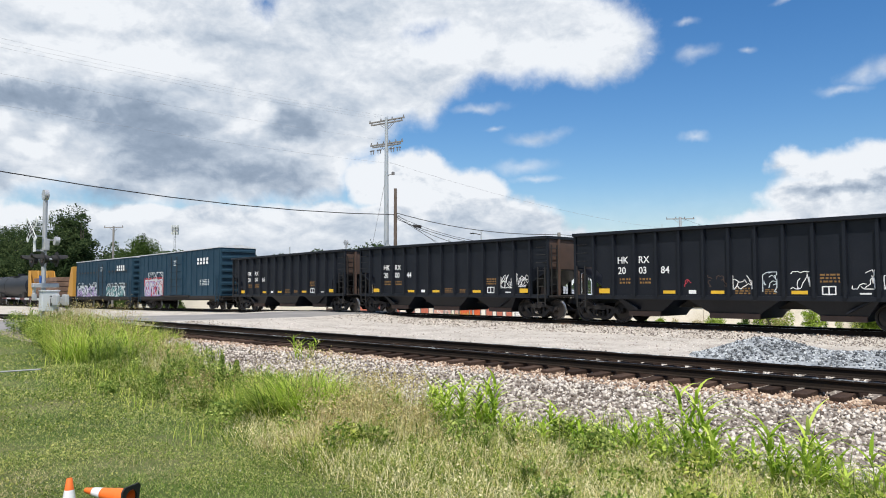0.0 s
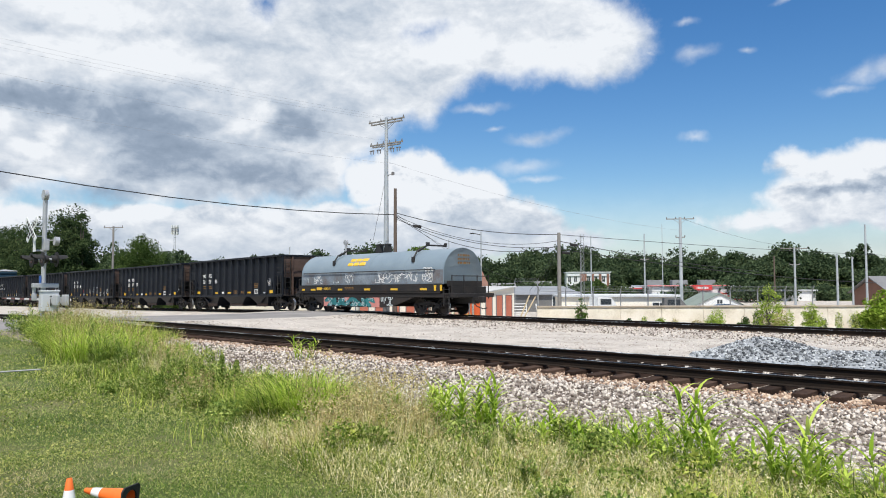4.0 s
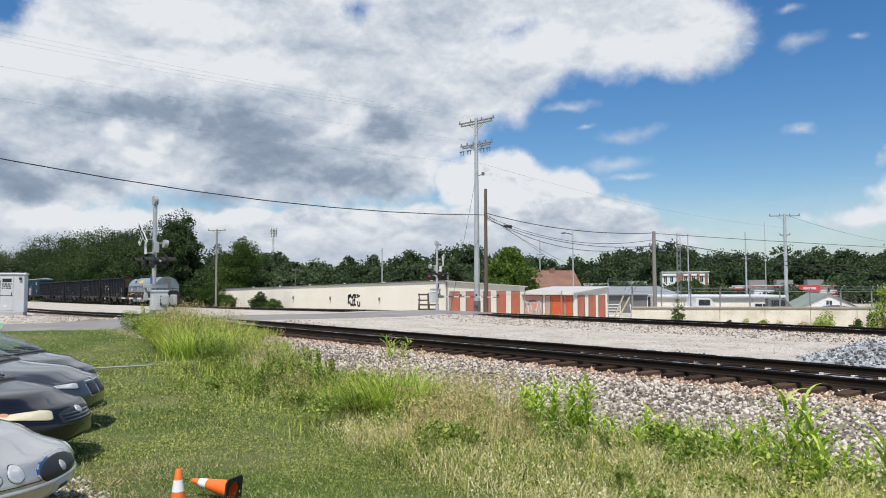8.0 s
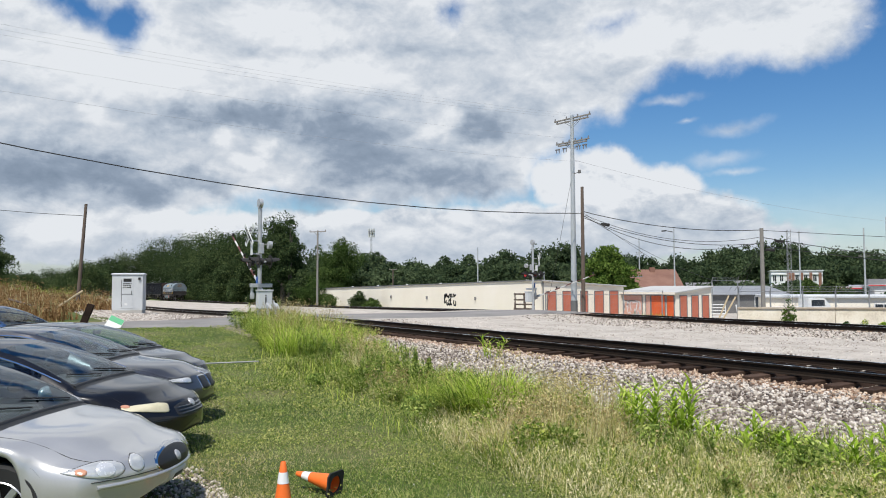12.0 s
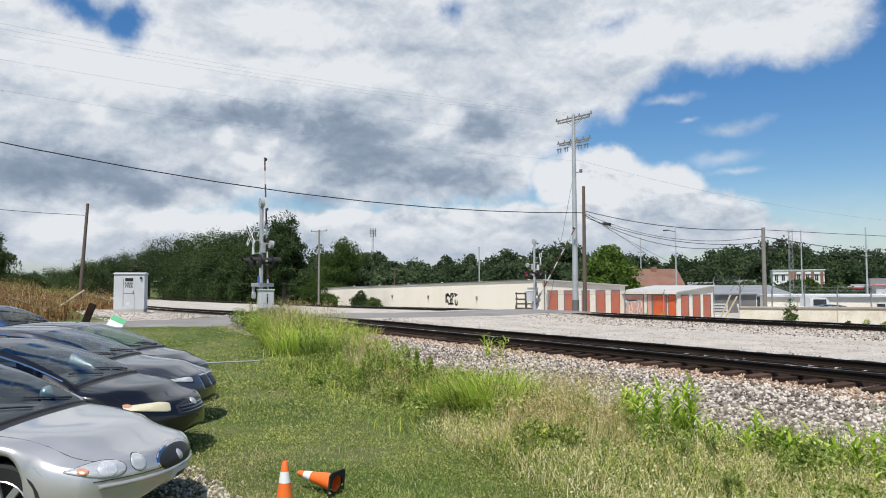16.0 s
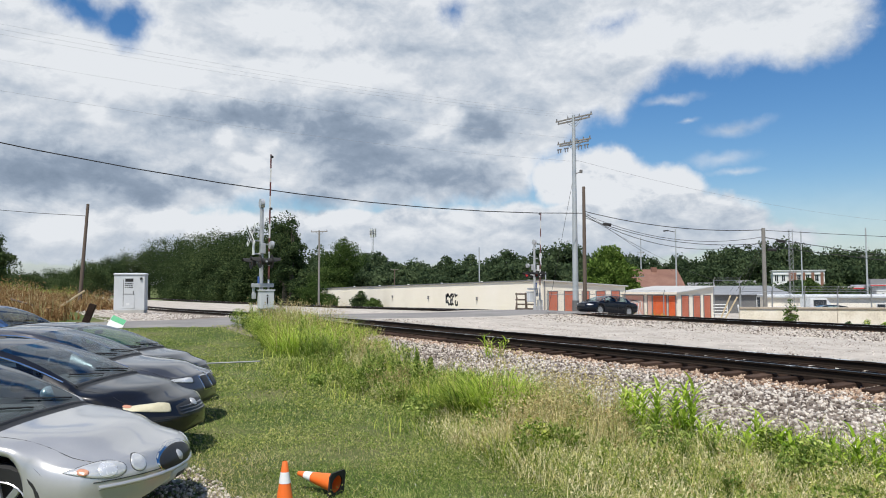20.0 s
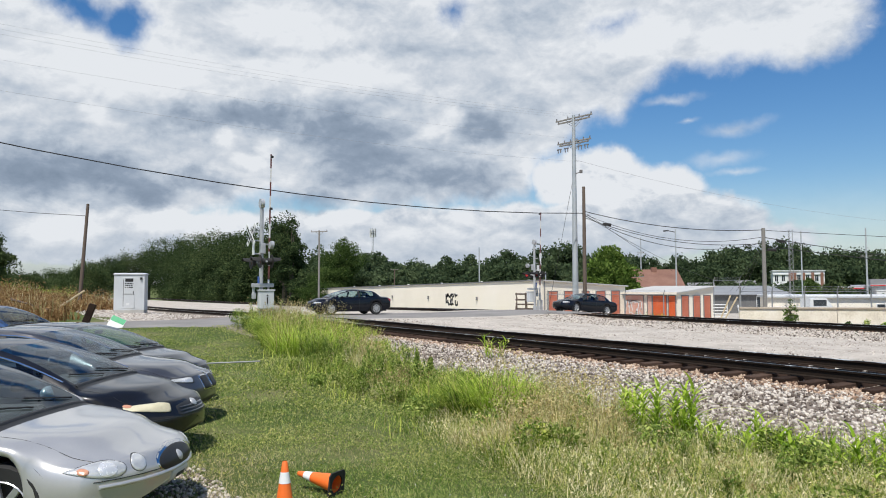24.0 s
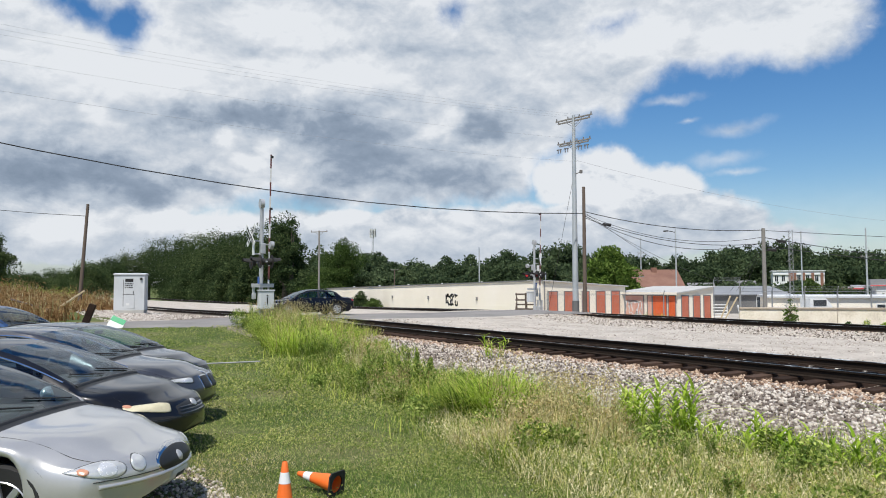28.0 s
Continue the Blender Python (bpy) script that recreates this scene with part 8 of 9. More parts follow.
# shrubs and saplings
for i, (x, y, top, wide, m, lab) in enumerate((
    (-99.5, 39.6, 2.4, 2.2, LEAF_MID, "green bush by the end of the long wall"), (-103.0, 40.5, 3.4, 2.4, LEAF_MID, "green bush by the end of the long wall"), (-92.0, 38.8, 0.9, 1.2, LEAF_MID, "low bush before the long wall"),
    (-84.5, 39.6, 1.35, 1.5, LEAF_DARK, "dark green bush before the long wall"), (-80.5, 39.4, 0.5, 1.3, LEAF_MID, "straggling light green bush before the wall"),
    (-16.4, 45.0, 1.9, 0.95, LEAF_BRIGHT, "slim bright green sapling by the wall"), (-14.2, 45.6, 0.75, 0.8, LEAF_BRIGHT, "low bright green sapling by the wall"), (-10.6, 46.4, 1.5, 1.35, LEAF_BRIGHT, "bushy bright green sapling by the wall"),
    (-25.2, 38.4, 1.1, 0.5, LEAF_ROUND, "green vine clump on the wall"), (-21.2, 40.8, -0.1, 0.5, LEAF_BRIGHT, "low weed clump before the wall"), (-19.0, 42.9, 0.1, 0.6, LEAF_BRIGHT, "low weed clump before the wall"), (-24, 38.2, -0.2, 0.4, LEAF_MID, "low weed clump before the wall"), (-22.6, 39.6, -0.1, 0.4, LEAF_MID, "low weed clump before the wall"), (-17.6, 44.4, -0.1, 0.5, LEAF_MID, "low weed clump before the wall"))):
    make_tree(x, y, top, wide, 160 + i, int(900 + 900 * wide) if wide < 1 else int(2600 + 2200 * wide), 0.055 if wide < 1 else 0.10, m, 0.0, lab, "bushes beyond the tracks", "bush")


def far_woods(name, spots, seed, material, leaf, count):
    rng = np.random.default_rng(seed)
    vs, fs, n = [], [], 0
    for x, y, top, wide in spots:
        z = ground_z(x, y)
        p, _ = crown_points(rng, x, y, z + (top - z) * 0.05, top, wide, count, 30)
        v, f = leaf_cards(rng, p, leaf)
        vs.append(v)
        fs.append(f + n)
        n += len(v)
    ob = part(name, mesh_arrays(name, np.concatenate(vs), np.concatenate(fs), material), None)
    tagged(ob, "far wooded hillside of dark green trees", "woods", kind="stuff")


def hill_spots(seed, a0, a1, n, near, far, rise):
    rnd = random.Random(seed)
    out = []
    for i in range(n):
        a = radians(a0 + (a1 - a0) * (i + rnd.random()) / n)
        d = rnd.uniform(near, far)
        top = 1.7 + d * (rise + rnd.uniform(-0.017, 0.010) + 0.007 * math.sin(a * 23))
        out.append((-math.sin(a) * d, math.cos(a) * d, top, d * rnd.uniform(0.018, 0.032)))
    return out


far_woods("far_woods", hill_spots(5, 4, 69, 95, 290, 370, 0.044), 6, LEAF_HAZE, 0.66, 1650)
far_woods("far_woods", hill_spots(8, 2, 68, 80, 232, 285, 0.029), 9, LEAF_HAZE, 0.54, 2300)
far_woods("far_woods", hill_spots(12, 47, 69, 36, 150, 200, 0.026), 13, LEAF_HAZE, 0.38, 2500)
far_woods("far_woods", hill_spots(15, -60, 5, 50, 200, 300, 0.045), 16, LEAF_DARK, 1.6, 400)
far_woods("far_woods", hill_spots(22, 8, 43.5, 56, 140, 165, -0.002), 23, LEAF_HAZE, 0.36, 1300)
far_woods("far_woods", hill_spots(18, 90, 300, 90, 180, 300, 0.04), 19, LEAF_DARK, 2.2, 260)


# ---- grass ----
def ribbons(rng, base, height, wide, lean, droop, segs=3, heading=None):
    """Tapering blades: each a bent strip from its base."""
    n = len(base)
    a = rng.uniform(0, 2 * math.pi, n) if heading is None else heading
    out = np.stack([np.cos(a), np.sin(a), np.zeros(n)], 1)
    side = np.stack([-np.sin(a), np.cos(a), np.zeros(n)], 1)
    rows = []
    for k in range(segs + 1):
        t = k / segs
        along = height * lean * t + height * droop * t * t * 0.9
        up = height * (t - 0.55 * droop * t ** 2.6)
        c = base + out * along[:, None] + np.array([0, 0, 1.0]) * up[:, None]
        w = (wide * (1 - t ** 1.6) * (0.75 + 0.9 * t * (1 - t)) + 0.0006)[:, None]
        rows.append(c - side * w)
        rows.append(c + side * w)
    verts = np.stack(rows, 1).reshape(-1, 3)
    m = 2 * (segs + 1)
    quad = np.array([[2 * k, 2 * k + 1, 2 * k + 3, 2 * k + 2] for k in range(segs)])
    faces = (np.arange(n)[:, None, None] * m + quad[None]).reshape(-1, 4)
    return verts, faces


def ground_many(xy):
    return np.array([ground_z(float(x), float(y)) for x, y in xy])


def straw(name, colours, per=0.7):
    return foliage(name, colours, per, 0.55, 0.4)


GRASS = straw("mown_grass", ((0.095, 0.175, 0.032), (0.19, 0.30, 0.06), (0.31, 0.40, 0.11), (0.52, 0.52, 0.21)), 1.0)
DRY_GRASS = straw("parched_grass", ((0.16, 0.19, 0.06), (0.34, 0.33, 0.13), (0.50, 0.45, 0.23), (0.62, 0.54, 0.32)), 1.0)
FORB_GREEN = straw("dark_forb_green", ((0.14, 0.219, 0.05), (0.307, 0.413, 0.0938), (0.56, 0.625, 0.188)), 1.0)
WEED_GREEN = straw("weed_green", ((0.113, 0.185, 0.0336), (0.276, 0.381, 0.0616), (0.577, 0.616, 0.146)), 1.05)
WEED_BRIGHT = straw("broad_grass_green", ((0.22, 0.35, 0.035), (0.42, 0.56, 0.07), (0.62, 0.72, 0.17)), 0.9)
OLIVE_DRY = straw("half_dry_weeds", ((0.189, 0.252, 0.0525), (0.462, 0.462, 0.147), (0.714, 0.64, 0.294), (0.882, 0.798, 0.504)), 1.1)
SEED_BROWN = straw("brown_seed_heads", ((0.32, 0.25, 0.10), (0.52, 0.43, 0.20), (0.68, 0.58, 0.31)))
STRAW = straw("dry_straw", ((0.34, 0.29, 0.13), (0.52, 0.45, 0.23), (0.66, 0.58, 0.35)))
BROWN_WEED = straw("dry_brown_weeds", ((0.16, 0.09, 0.04), (0.30, 0.18, 0.08), (0.42, 0.28, 0.14)))
LAWN_LEAF = straw("clover_leaf", ((0.123, 0.19, 0.035), (0.269, 0.35, 0.08), (0.515, 0.53, 0.20)), 0.75)
LAWN_WEED = straw("lawn_weed_leaf", ((0.134, 0.19, 0.045), (0.302, 0.35, 0.085), (0.582, 0.56, 0.20)), 0.8)
CLOVER = straw("clover_white", ((0.55, 0.55, 0.5), (0.75, 0.75, 0.7)))


def edge_y(x):
    """Where the grass ends against the ballast."""
    return 8.45 + (0.35 * math.sin(x * 0.9) + 0.3 * math.sin(x * 2.3 + 1)) + soft(-13, -30, x) * 4.0


def scatter(rng, n, x0, x1, y0, y1, keep):
    pts = np.stack([rng.uniform(x0, x1, n), rng.uniform(y0, y1, n)], 1)
    return pts[np.array([keep(x, y) for x, y in pts])]


def bare(x, y):
    """Worn, gravelly ground by the noses of the parked cars."""
    d = math.hypot((x + 7.9) / 1.3, (y - 1.5) / 0.42)
    return 1.25 - d + 0.5 * noise.noise(Vector((x * 2.2, y * 2.2, 4)))


def in_view(x, y):
    """The stretch of lawn between the parked row, the road and the tracks."""
    return y < edge_y(x) and x < 0.5 and -x * 0.10 - 2.2 < y and x > -33


def lay(name, label, category, v, f, material):
    ob = part(name, mesh_arrays(name, v, f, material), None)
    return tagged(ob, label, category, kind="stuff")


def dryness(x, y):
    """How parched the mown grass is: patches, most of all round the cones and the cars' noses."""
    return 0.9 * noise.noise(Vector((x * 0.55, y * 0.8, 31))) + 0.5 * noise.noise(Vector((x * 1.9, y * 2.3, 37))) + 0.75 * math.exp(-((x + 7.2) / 2.2) ** 2 - ((y - 2.2) / 1.1) ** 2) - 0.18


def make_lawn():
    rng = np.random.default_rng(21)
    n = 470000
    a, d = np.radians(rng.uniform(10, 92, n)), np.where(rng.random(n) < 0.72, 1 / rng.uniform(1 / 34, 1 / 5.2, n), rng.uniform(11, 34, n))
    p = np.stack([-np.sin(a) * d, np.cos(a) * d], 1)
    p = p[np.array([in_view(x, y) and not (bare(x, y) > 0.2 + 0.6 * rng.random()) for x, y in p])]
    z = ground_many(p)
    far = np.clip(np.hypot(p[:, 0], p[:, 1]) / 8.0, 0.8, 3.2)
    patch = np.array([noise.noise(Vector((x * 0.9, y * 0.9, 7))) for x, y in p])
    clump = np.array([0.5 + 0.5 * noise.noise(Vector((x * 4.5, y * 4.5, 19))) for x, y in p])
    tall = np.array([soft(-4.0, 0.5, y - edge_y(x)) for x, y in p])
    dry = np.array([dryness(x, y) for x, y in p]) + rng.normal(0, 0.22, len(p)) - 0.4 * tall > 0.22
    h = rng.uniform(0.02, 0.075, len(p)) * (0.35 + 1.7 * clump ** 1.6) * (1 + 0.7 * patch) * (1 + 1.6 * tall) * np.where(dry, 0.75, 1.0)
    v, f = ribbons(rng, np.column_stack([p, z - 0.005]), h, 0.0030 * far, rng.uniform(0.1, 1.0, len(p)), rng.uniform(0.1, 0.9, len(p)), 1)
    lay("lawn_grass", "short rough green lawn grass", "grass", v, f[~dry], GRASS)
    lay("parched_grass", "short parched yellowish lawn grass", "grass", v, f[dry], DRY_GRASS)
    # clover in drifts between the mown patch and the weeds
    drift = np.array([noise.noise(Vector((x * 0.7, y * 1.1, 15))) + 0.6 * k for (x, y), k in zip(p, tall)])
    c = p[(drift > -0.02) & ~dry & (rng.random(len(p)) < 0.6)]
    d = np.clip(np.hypot(c[:, 0], c[:, 1]) / 9.0, 1, 2.0)
    v, f = leaf_cards(rng, np.column_stack([c, ground_many(c) + rng.uniform(0.02, 0.085, len(c))]), 0.0125 * d[:, None], 1.4)
    lay("lawn_clover", "clover and plantain leaves through the lawn", "grass", v, f, LAWN_LEAF)
    near = scatter(rng, 90000, -22, 0.3, -0.5, 9.0, lambda x, y: in_view(x, y) and bare(x, y) < 0.3 and rng.random() < min(1.0, (9.0 / max(math.hypot(x, y), 5.0)) ** 1.5) * (0.30 + 0.9 * noise.noise(Vector((x * 0.9, y * 0.9, 15)))))
    d = np.clip(np.hypot(near[:, 0], near[:, 1]) / 9.0, 1, 1.8)
    v, f = leaf_cards(rng, np.column_stack([near, ground_many(near) + rng.uniform(0.015, 0.10, len(near))]), 0.016 * d[:, None], 0.8)
    lay("lawn_leaves", "broad low weed leaves through the lawn", "grass", v, f, LAWN_WEED)
    q = p[(rng.random(len(p)) < 0.006) & (patch > 0.0) & ~dry]
    v, f = leaf_cards(rng, np.column_stack([q, ground_many(q) + rng.uniform(0.05, 0.09, len(q))]), 0.010)
    lay("clover_flower", "tiny white clover heads in the lawn", "grass", v, f, CLOVER)


def make_weeds():
    rng = np.random.default_rng(33)
    # a rank, uneven border along the ballast
    def border(x, y):
        d = edge_y(x) - y
        k = noise.noise(Vector((x * 0.45, y * 0.7, 2))) * 0.5 + 0.5
        return -0.5 < d < 3.4 and rng.random() < k ** 1.3 * (1.15 - d / 3.6) and x > -31
    p = scatter(rng, 90000, -32, 0.5, 4.0, 13.2, border)
    z = ground_many(p)
    k = np.array([noise.noise(Vector((x * 0.35, y * 0.5, 5))) * 0.5 + 0.5 for x, y in p])
    h = rng.uniform(0.14, 0.42, len(p)) * (0.5 + 1.0 * k)
    far = np.clip(np.hypot(p[:, 0], p[:, 1]) / 11.0, 1, 2.0)
    v, f = ribbons(rng, np.column_stack([p, z - 0.01]), h, 0.0055 * far, rng.uniform(0.05, 0.5, len(p)), rng.uniform(0.1, 0.8, len(p)), 3)
    half = len(p) * 3 // 4 * 3
    lay("border_weeds", "rank green weeds along the ballast edge", "weeds", v, f, WEED_GREEN)
    q = p[rng.random(len(p)) < 0.10]
    v, f = ribbons(rng, np.column_stack([q, ground_many(q)]), rng.uniform(0.25, 0.6, len(q)), np.full(len(q), 0.003), rng.uniform(0.05, 0.35, len(q)), rng.uniform(0, 0.4, len(q)), 3)
    lay("dry_stalks", "dry straw-coloured stalks among the weeds", "weeds", v, f, STRAW)


def make_dry_mat():
    """Half-dry, tangled weeds between the lawn and the broad grass."""
    rng = np.random.default_rng(35)
    def mat(x, y):
        k = noise.noise(Vector((x * 0.8, y * 0.8, 9))) * 0.5 + 0.5
        inside = soft(4.3, 5.4, y + 0.12 * (x + 5)) * (1 - soft(7.2, 8.0, y)) * soft(-10.2, -8.2, x + 0.4 * (y - 6))
        return rng.random() < inside * (0.25 + 0.9 * k)
    p = scatter(rng, 80000, -10, 0.5, 4.0, 8.2, mat)
    h = rng.uniform(0.10, 0.30, len(p)) * (0.7 + 0.8 * np.array([noise.noise(Vector((x * 1.3, y * 1.3, 12))) * 0.5 + 0.5 for x, y in p]))
    b = np.column_stack([p, ground_many(p) - 0.01])
    v, f = ribbons(rng, b, h, np.full(len(p), 0.0032), rng.uniform(0.1, 0.7, len(p)), rng.uniform(0.1, 0.8, len(p)), 2)
    lay("dry_weed_mat", "tangled half-dry olive and straw weeds", "weeds", v, f, OLIVE_DRY)
    q = b[rng.random(len(b)) < 0.5]
    q = q + np.column_stack([rng.normal(0, 0.03, (len(q), 2)), rng.uniform(0.04, 0.24, len(q))])
    v, f = leaf_cards(rng, q, 0.016)
    lay("dry_weed_leaves", "small dull green and straw weed leaves", "weeds", v, f, OLIVE_DRY)


def tuft(x, y, n, r, h, w, seed, material, name, label, droop=(0.2, 0.9), seeds=0.0):
    """One clump of long arching grass."""
    rng = np.random.default_rng(seed)
    a, d = rng.uniform(0, 6.283, n), r * np.sqrt(rng.random(n))
    p = np.stack([x + np.cos(a) * d, y + np.sin(a) * d], 1)
    base = np.column_stack([p, ground_many(p) - 0.01])
    t = thing(name, label, "grass clump", group=name)
    head = a + rng.normal(0, 0.9, n)
    v, f = ribbons(rng, base, h * rng.uniform(0.55, 1.1, n), np.full(n, w) * rng.uniform(0.6, 1.2, n), rng.uniform(0.05, 0.45, n), rng.uniform(*droop, n), 4, head)
    tagged(part("blade_mass", mesh_arrays("blade_mass", v, f, material), None, t), kind="stuff")
    if seeds:
        m = int(n * seeds)
        pick = rng.integers(0, n, m)
        v, f = ribbons(rng, base[pick], h * rng.uniform(0.9, 1.25, m), np.full(m, 0.004), rng.uniform(0.0, 0.25, m), rng.uniform(0.0, 0.3, m), 3)
        tips = v.reshape(m, 8, 3)[:, 6:, :].mean(1)
        v2, f2 = leaf_cards(rng, np.repeat(tips, 7, 0) + rng.normal(0, 0.035, (m * 7, 3)) * np.array([0.6, 0.6, 2.0]), 0.019)
        tagged(part("seed_head_mass", mesh_arrays("seed_head_mass", np.concatenate([v, v2]), np.concatenate([f, f2 + len(v)]), SEED_BROWN), None, t, "brown seed heads"), kind="stuff")
    return t


def stalk_plant(x, y, h, seed, stems=4):
    """A broad-leaved grass like young maize: stems with long arching leaves."""
    rng = np.random.default_rng(seed)
    t = thing("broad_leaf_grass", "bright green broad-bladed grass at the ballast edge", "weed", pose(x, y, ground_z(x, y)), group="broad_leaf_grass")
    vs, fs, n = [], [], 0
    for s in range(stems):
        bx, by = rng.normal(0, 0.10, 2)
        hh = h * rng.uniform(0.6, 1.0)
        stem = Shape().tube([(bx, by, 0), (bx * 1.3, by * 1.3, hh * 0.5), (bx * 1.5 + rng.normal(0, 0.03), by * 1.5, hh * 0.92)], 0.008, 5, radii=[0.009, 0.007, 0.003])
        part("stem", stem, WEED_BRIGHT, t)
        m = int(7 + hh * 6)
        k = np.linspace(0.12, 0.95, m)
        base = np.column_stack([bx * (1 + 0.5 * k), by * (1 + 0.5 * k), hh * k * 0.92])
        v, f = ribbons(rng, base, hh * rng.uniform(0.45, 0.7, m) * (1.1 - 0.35 * k), np.full(m, 0.021), rng.uniform(0.3, 0.65, m), rng.uniform(0.5, 1.15, m), 5, np.arange(m) * 2.6 + rng.uniform(0, 6))
        vs.append(v)
        fs.append(f + n)
        n += len(v)
    tagged(part("leaf_blades", mesh_arrays("leaf_blades", np.concatenate(vs), np.concatenate(fs), WEED_BRIGHT), None, t), kind="stuff")
    return t


def make_clumps():
    rnd = random.Random(77)
    for i, (x, y, n, r, h) in enumerate(((-9.55, 6.35, 420, 0.32, 0.9), (-9.1, 6.55, 520, 0.36, 1.05), (-9.65, 6.85, 420, 0.34, 0.95), (-9.0, 7.0, 380, 0.32, 0.9), (-10.2, 6.6, 260, 0.34, 0.6), (-8.5, 6.3, 220, 0.34, 0.55))):
        tuft(x, y, n, r, h, 0.009, 300 + i, WEED_BRIGHT if i == 1 else WEED_GREEN, "tall_grass_tuft", "tall arching green grass tuft", (0.25, 1.1), 0.03)
    for i, (x, y, h) in enumerate(((-8.3, 7.1, 0.75), (-8.0, 6.7, 0.6), (-7.7, 7.3, 0.7), (-8.5, 7.5, 0.65), (-8.0, 6.1, 0.5), (-7.4, 6.3, 0.5), (-7.5, 5.6, 0.42), (-6.9, 6.6, 0.45), (-12.0, 6.2, 0.45), (-15.3, 7.4, 0.7), (-16.2, 7.6, 0.75))):
        tuft(x, y, 210, 0.34, h, 0.0042, 460 + i, OLIVE_DRY, "tall_grass_tuft", "half-dry grass tuft with brown seed heads", (0.1, 0.6), 0.25)
    for i in range(26):
        x = -32.0 + i * 0.52 + rnd.uniform(-0.3, 0.3)
        y = 8.0 + soft(-17, -31, x) * 2.2 + rnd.uniform(-0.9, 1.0)
        h = (0.75 + 0.42 * soft(-18, -23, x)) * rnd.uniform(0.7, 1.1)
        bright = -26 < x < -19.5
        tuft(x, y, 360, 0.6, h, 0.010, 340 + i, WEED_BRIGHT if rnd.random() < (0.6 if bright else 0.08) else WEED_GREEN, "tall_grass_tuft", "tall seeding grass by the road corner", seeds=0.09)
    for i in range(24):
        x = -17.5 + i * 0.36 + rnd.uniform(-0.3, 0.3)
        tuft(x, 7.3 + rnd.uniform(-0.9, 1.1) + soft(-14, -19, x), 160, 0.42, rnd.uniform(0.3, 0.6), 0.006, 380 + i, WEED_GREEN, "tall_grass_tuft", "mixed green weeds in a low tuft", seeds=0.02)
    for i in range(26):
        x = -8 + i * 0.26 + rnd.uniform(-0.3, 0.3)
        tuft(x, 5.9 + rnd.uniform(-0.8, 1.3), 120, 0.4, rnd.uniform(0.2, 0.42), 0.005, 420 + i, STRAW if rnd.random() < 0.12 else WEED_GREEN, "tall_grass_tuft", "mixed dry and green weeds in a low tuft", seeds=0.03)
    for i, (x, y, h) in enumerate(((-7.0, 7.4, 0.72), (-7.4, 7.7, 0.6), (-6.5, 7.6, 0.75), (-6.7, 7.9, 0.55), (-6.1, 7.5, 0.4), (-5.6, 7.6, 0.5), (-5.3, 7.8, 0.42), (-4.9, 7.6, 0.5), (-4.6, 7.9, 0.38), (-4.2, 7.9, 0.55), (-4.0, 7.7, 0.35), (-3.5, 7.6, 0.85), (-3.4, 7.8, 0.5), (-3.0, 7.7, 0.35), (-2.5, 7.5, 0.75), (-2.35, 7.7, 0.5), (-2.0, 7.7, 0.45), (-1.7, 7.6, 0.5), (-15.4, 10.9, 0.55), (-7.9, 8.0, 0.5), (-8.2, 7.6, 0.55))):
        stalk_plant(x, y, h * 1.15, 500 + i, 3 if h < 0.5 else 5)
    # dark spiky pigweed
    rng = np.random.default_rng(61)
    for i, (x, y, h) in enumerate(((-13.8, 6.9, 0.6), (-13.5, 7.2, 0.5), (-13.1, 7.4, 0.72), (-12.9, 7.6, 0.6), (-14.2, 7.0, 0.42), (-12.4, 7.4, 0.42), (-11.8, 7.7, 0.4))):
        t = thing("pigweed", "dark green upright spiky weed", "weed", pose(x, y, ground_z(x, y)), group="pigweed")
        part("stem", Shape().tube([(0, 0, 0), (0.02, 0, h * 0.6), (0, 0.02, h)], 0.01, 5, radii=[0.012, 0.008, 0.003]), FORB_GREEN, t)
        m = 420
        k = rng.random(m) ** 0.8
        a = rng.uniform(0, 6.283, m)
        r = 0.16 * (1 - k) * rng.uniform(0.2, 1, m) + 0.02
        v, f = leaf_cards(rng, np.column_stack([np.cos(a) * r, np.sin(a) * r, h * (0.1 + 0.92 * k)]), 0.035)
        tagged(part("leaf_spray", mesh_arrays("leaf_spray", v, f, FORB_GREEN), None, t), kind="stuff")


def leafy_weed(x, y, h, r, seed, material, leaf=0.028, label="bushy green broad-leaved weed at the ballast edge"):
    """A bushy broad-leaved weed."""
    rng = np.random.default_rng(seed)
    t = thing("leafy_weed", label, "weed", pose(x, y, ground_z(x, y)), group="leafy weeds")
    stems = Shape()
    for i in range(6):
        a = rng.uniform(0, 6.28)
        stems.tube([(0, 0, 0), (math.cos(a) * r * 0.3, math.sin(a) * r * 0.3, h * 0.5), (math.cos(a) * r * 0.8, math.sin(a) * r * 0.8, h * rng.uniform(0.7, 1.0))], 0.004, 4)
    tagged(part("stem_mass", stems, WEED_GREEN, t), kind="stuff")
    n = int(420 * r / 0.3)
    d = rng.normal(size=(n, 3))
    d /= np.linalg.norm(d, axis=1)[:, None]
    p = d * rng.uniform(0.45, 1.0, (n, 1)) * np.array([r, r, h * 0.5]) + np.array([0, 0, h * 0.52])
    v, f = leaf_cards(rng, p, leaf)
    tagged(part("leaf_mass", mesh_arrays("leaf_mass", v, f, material), None, t), kind="stuff")


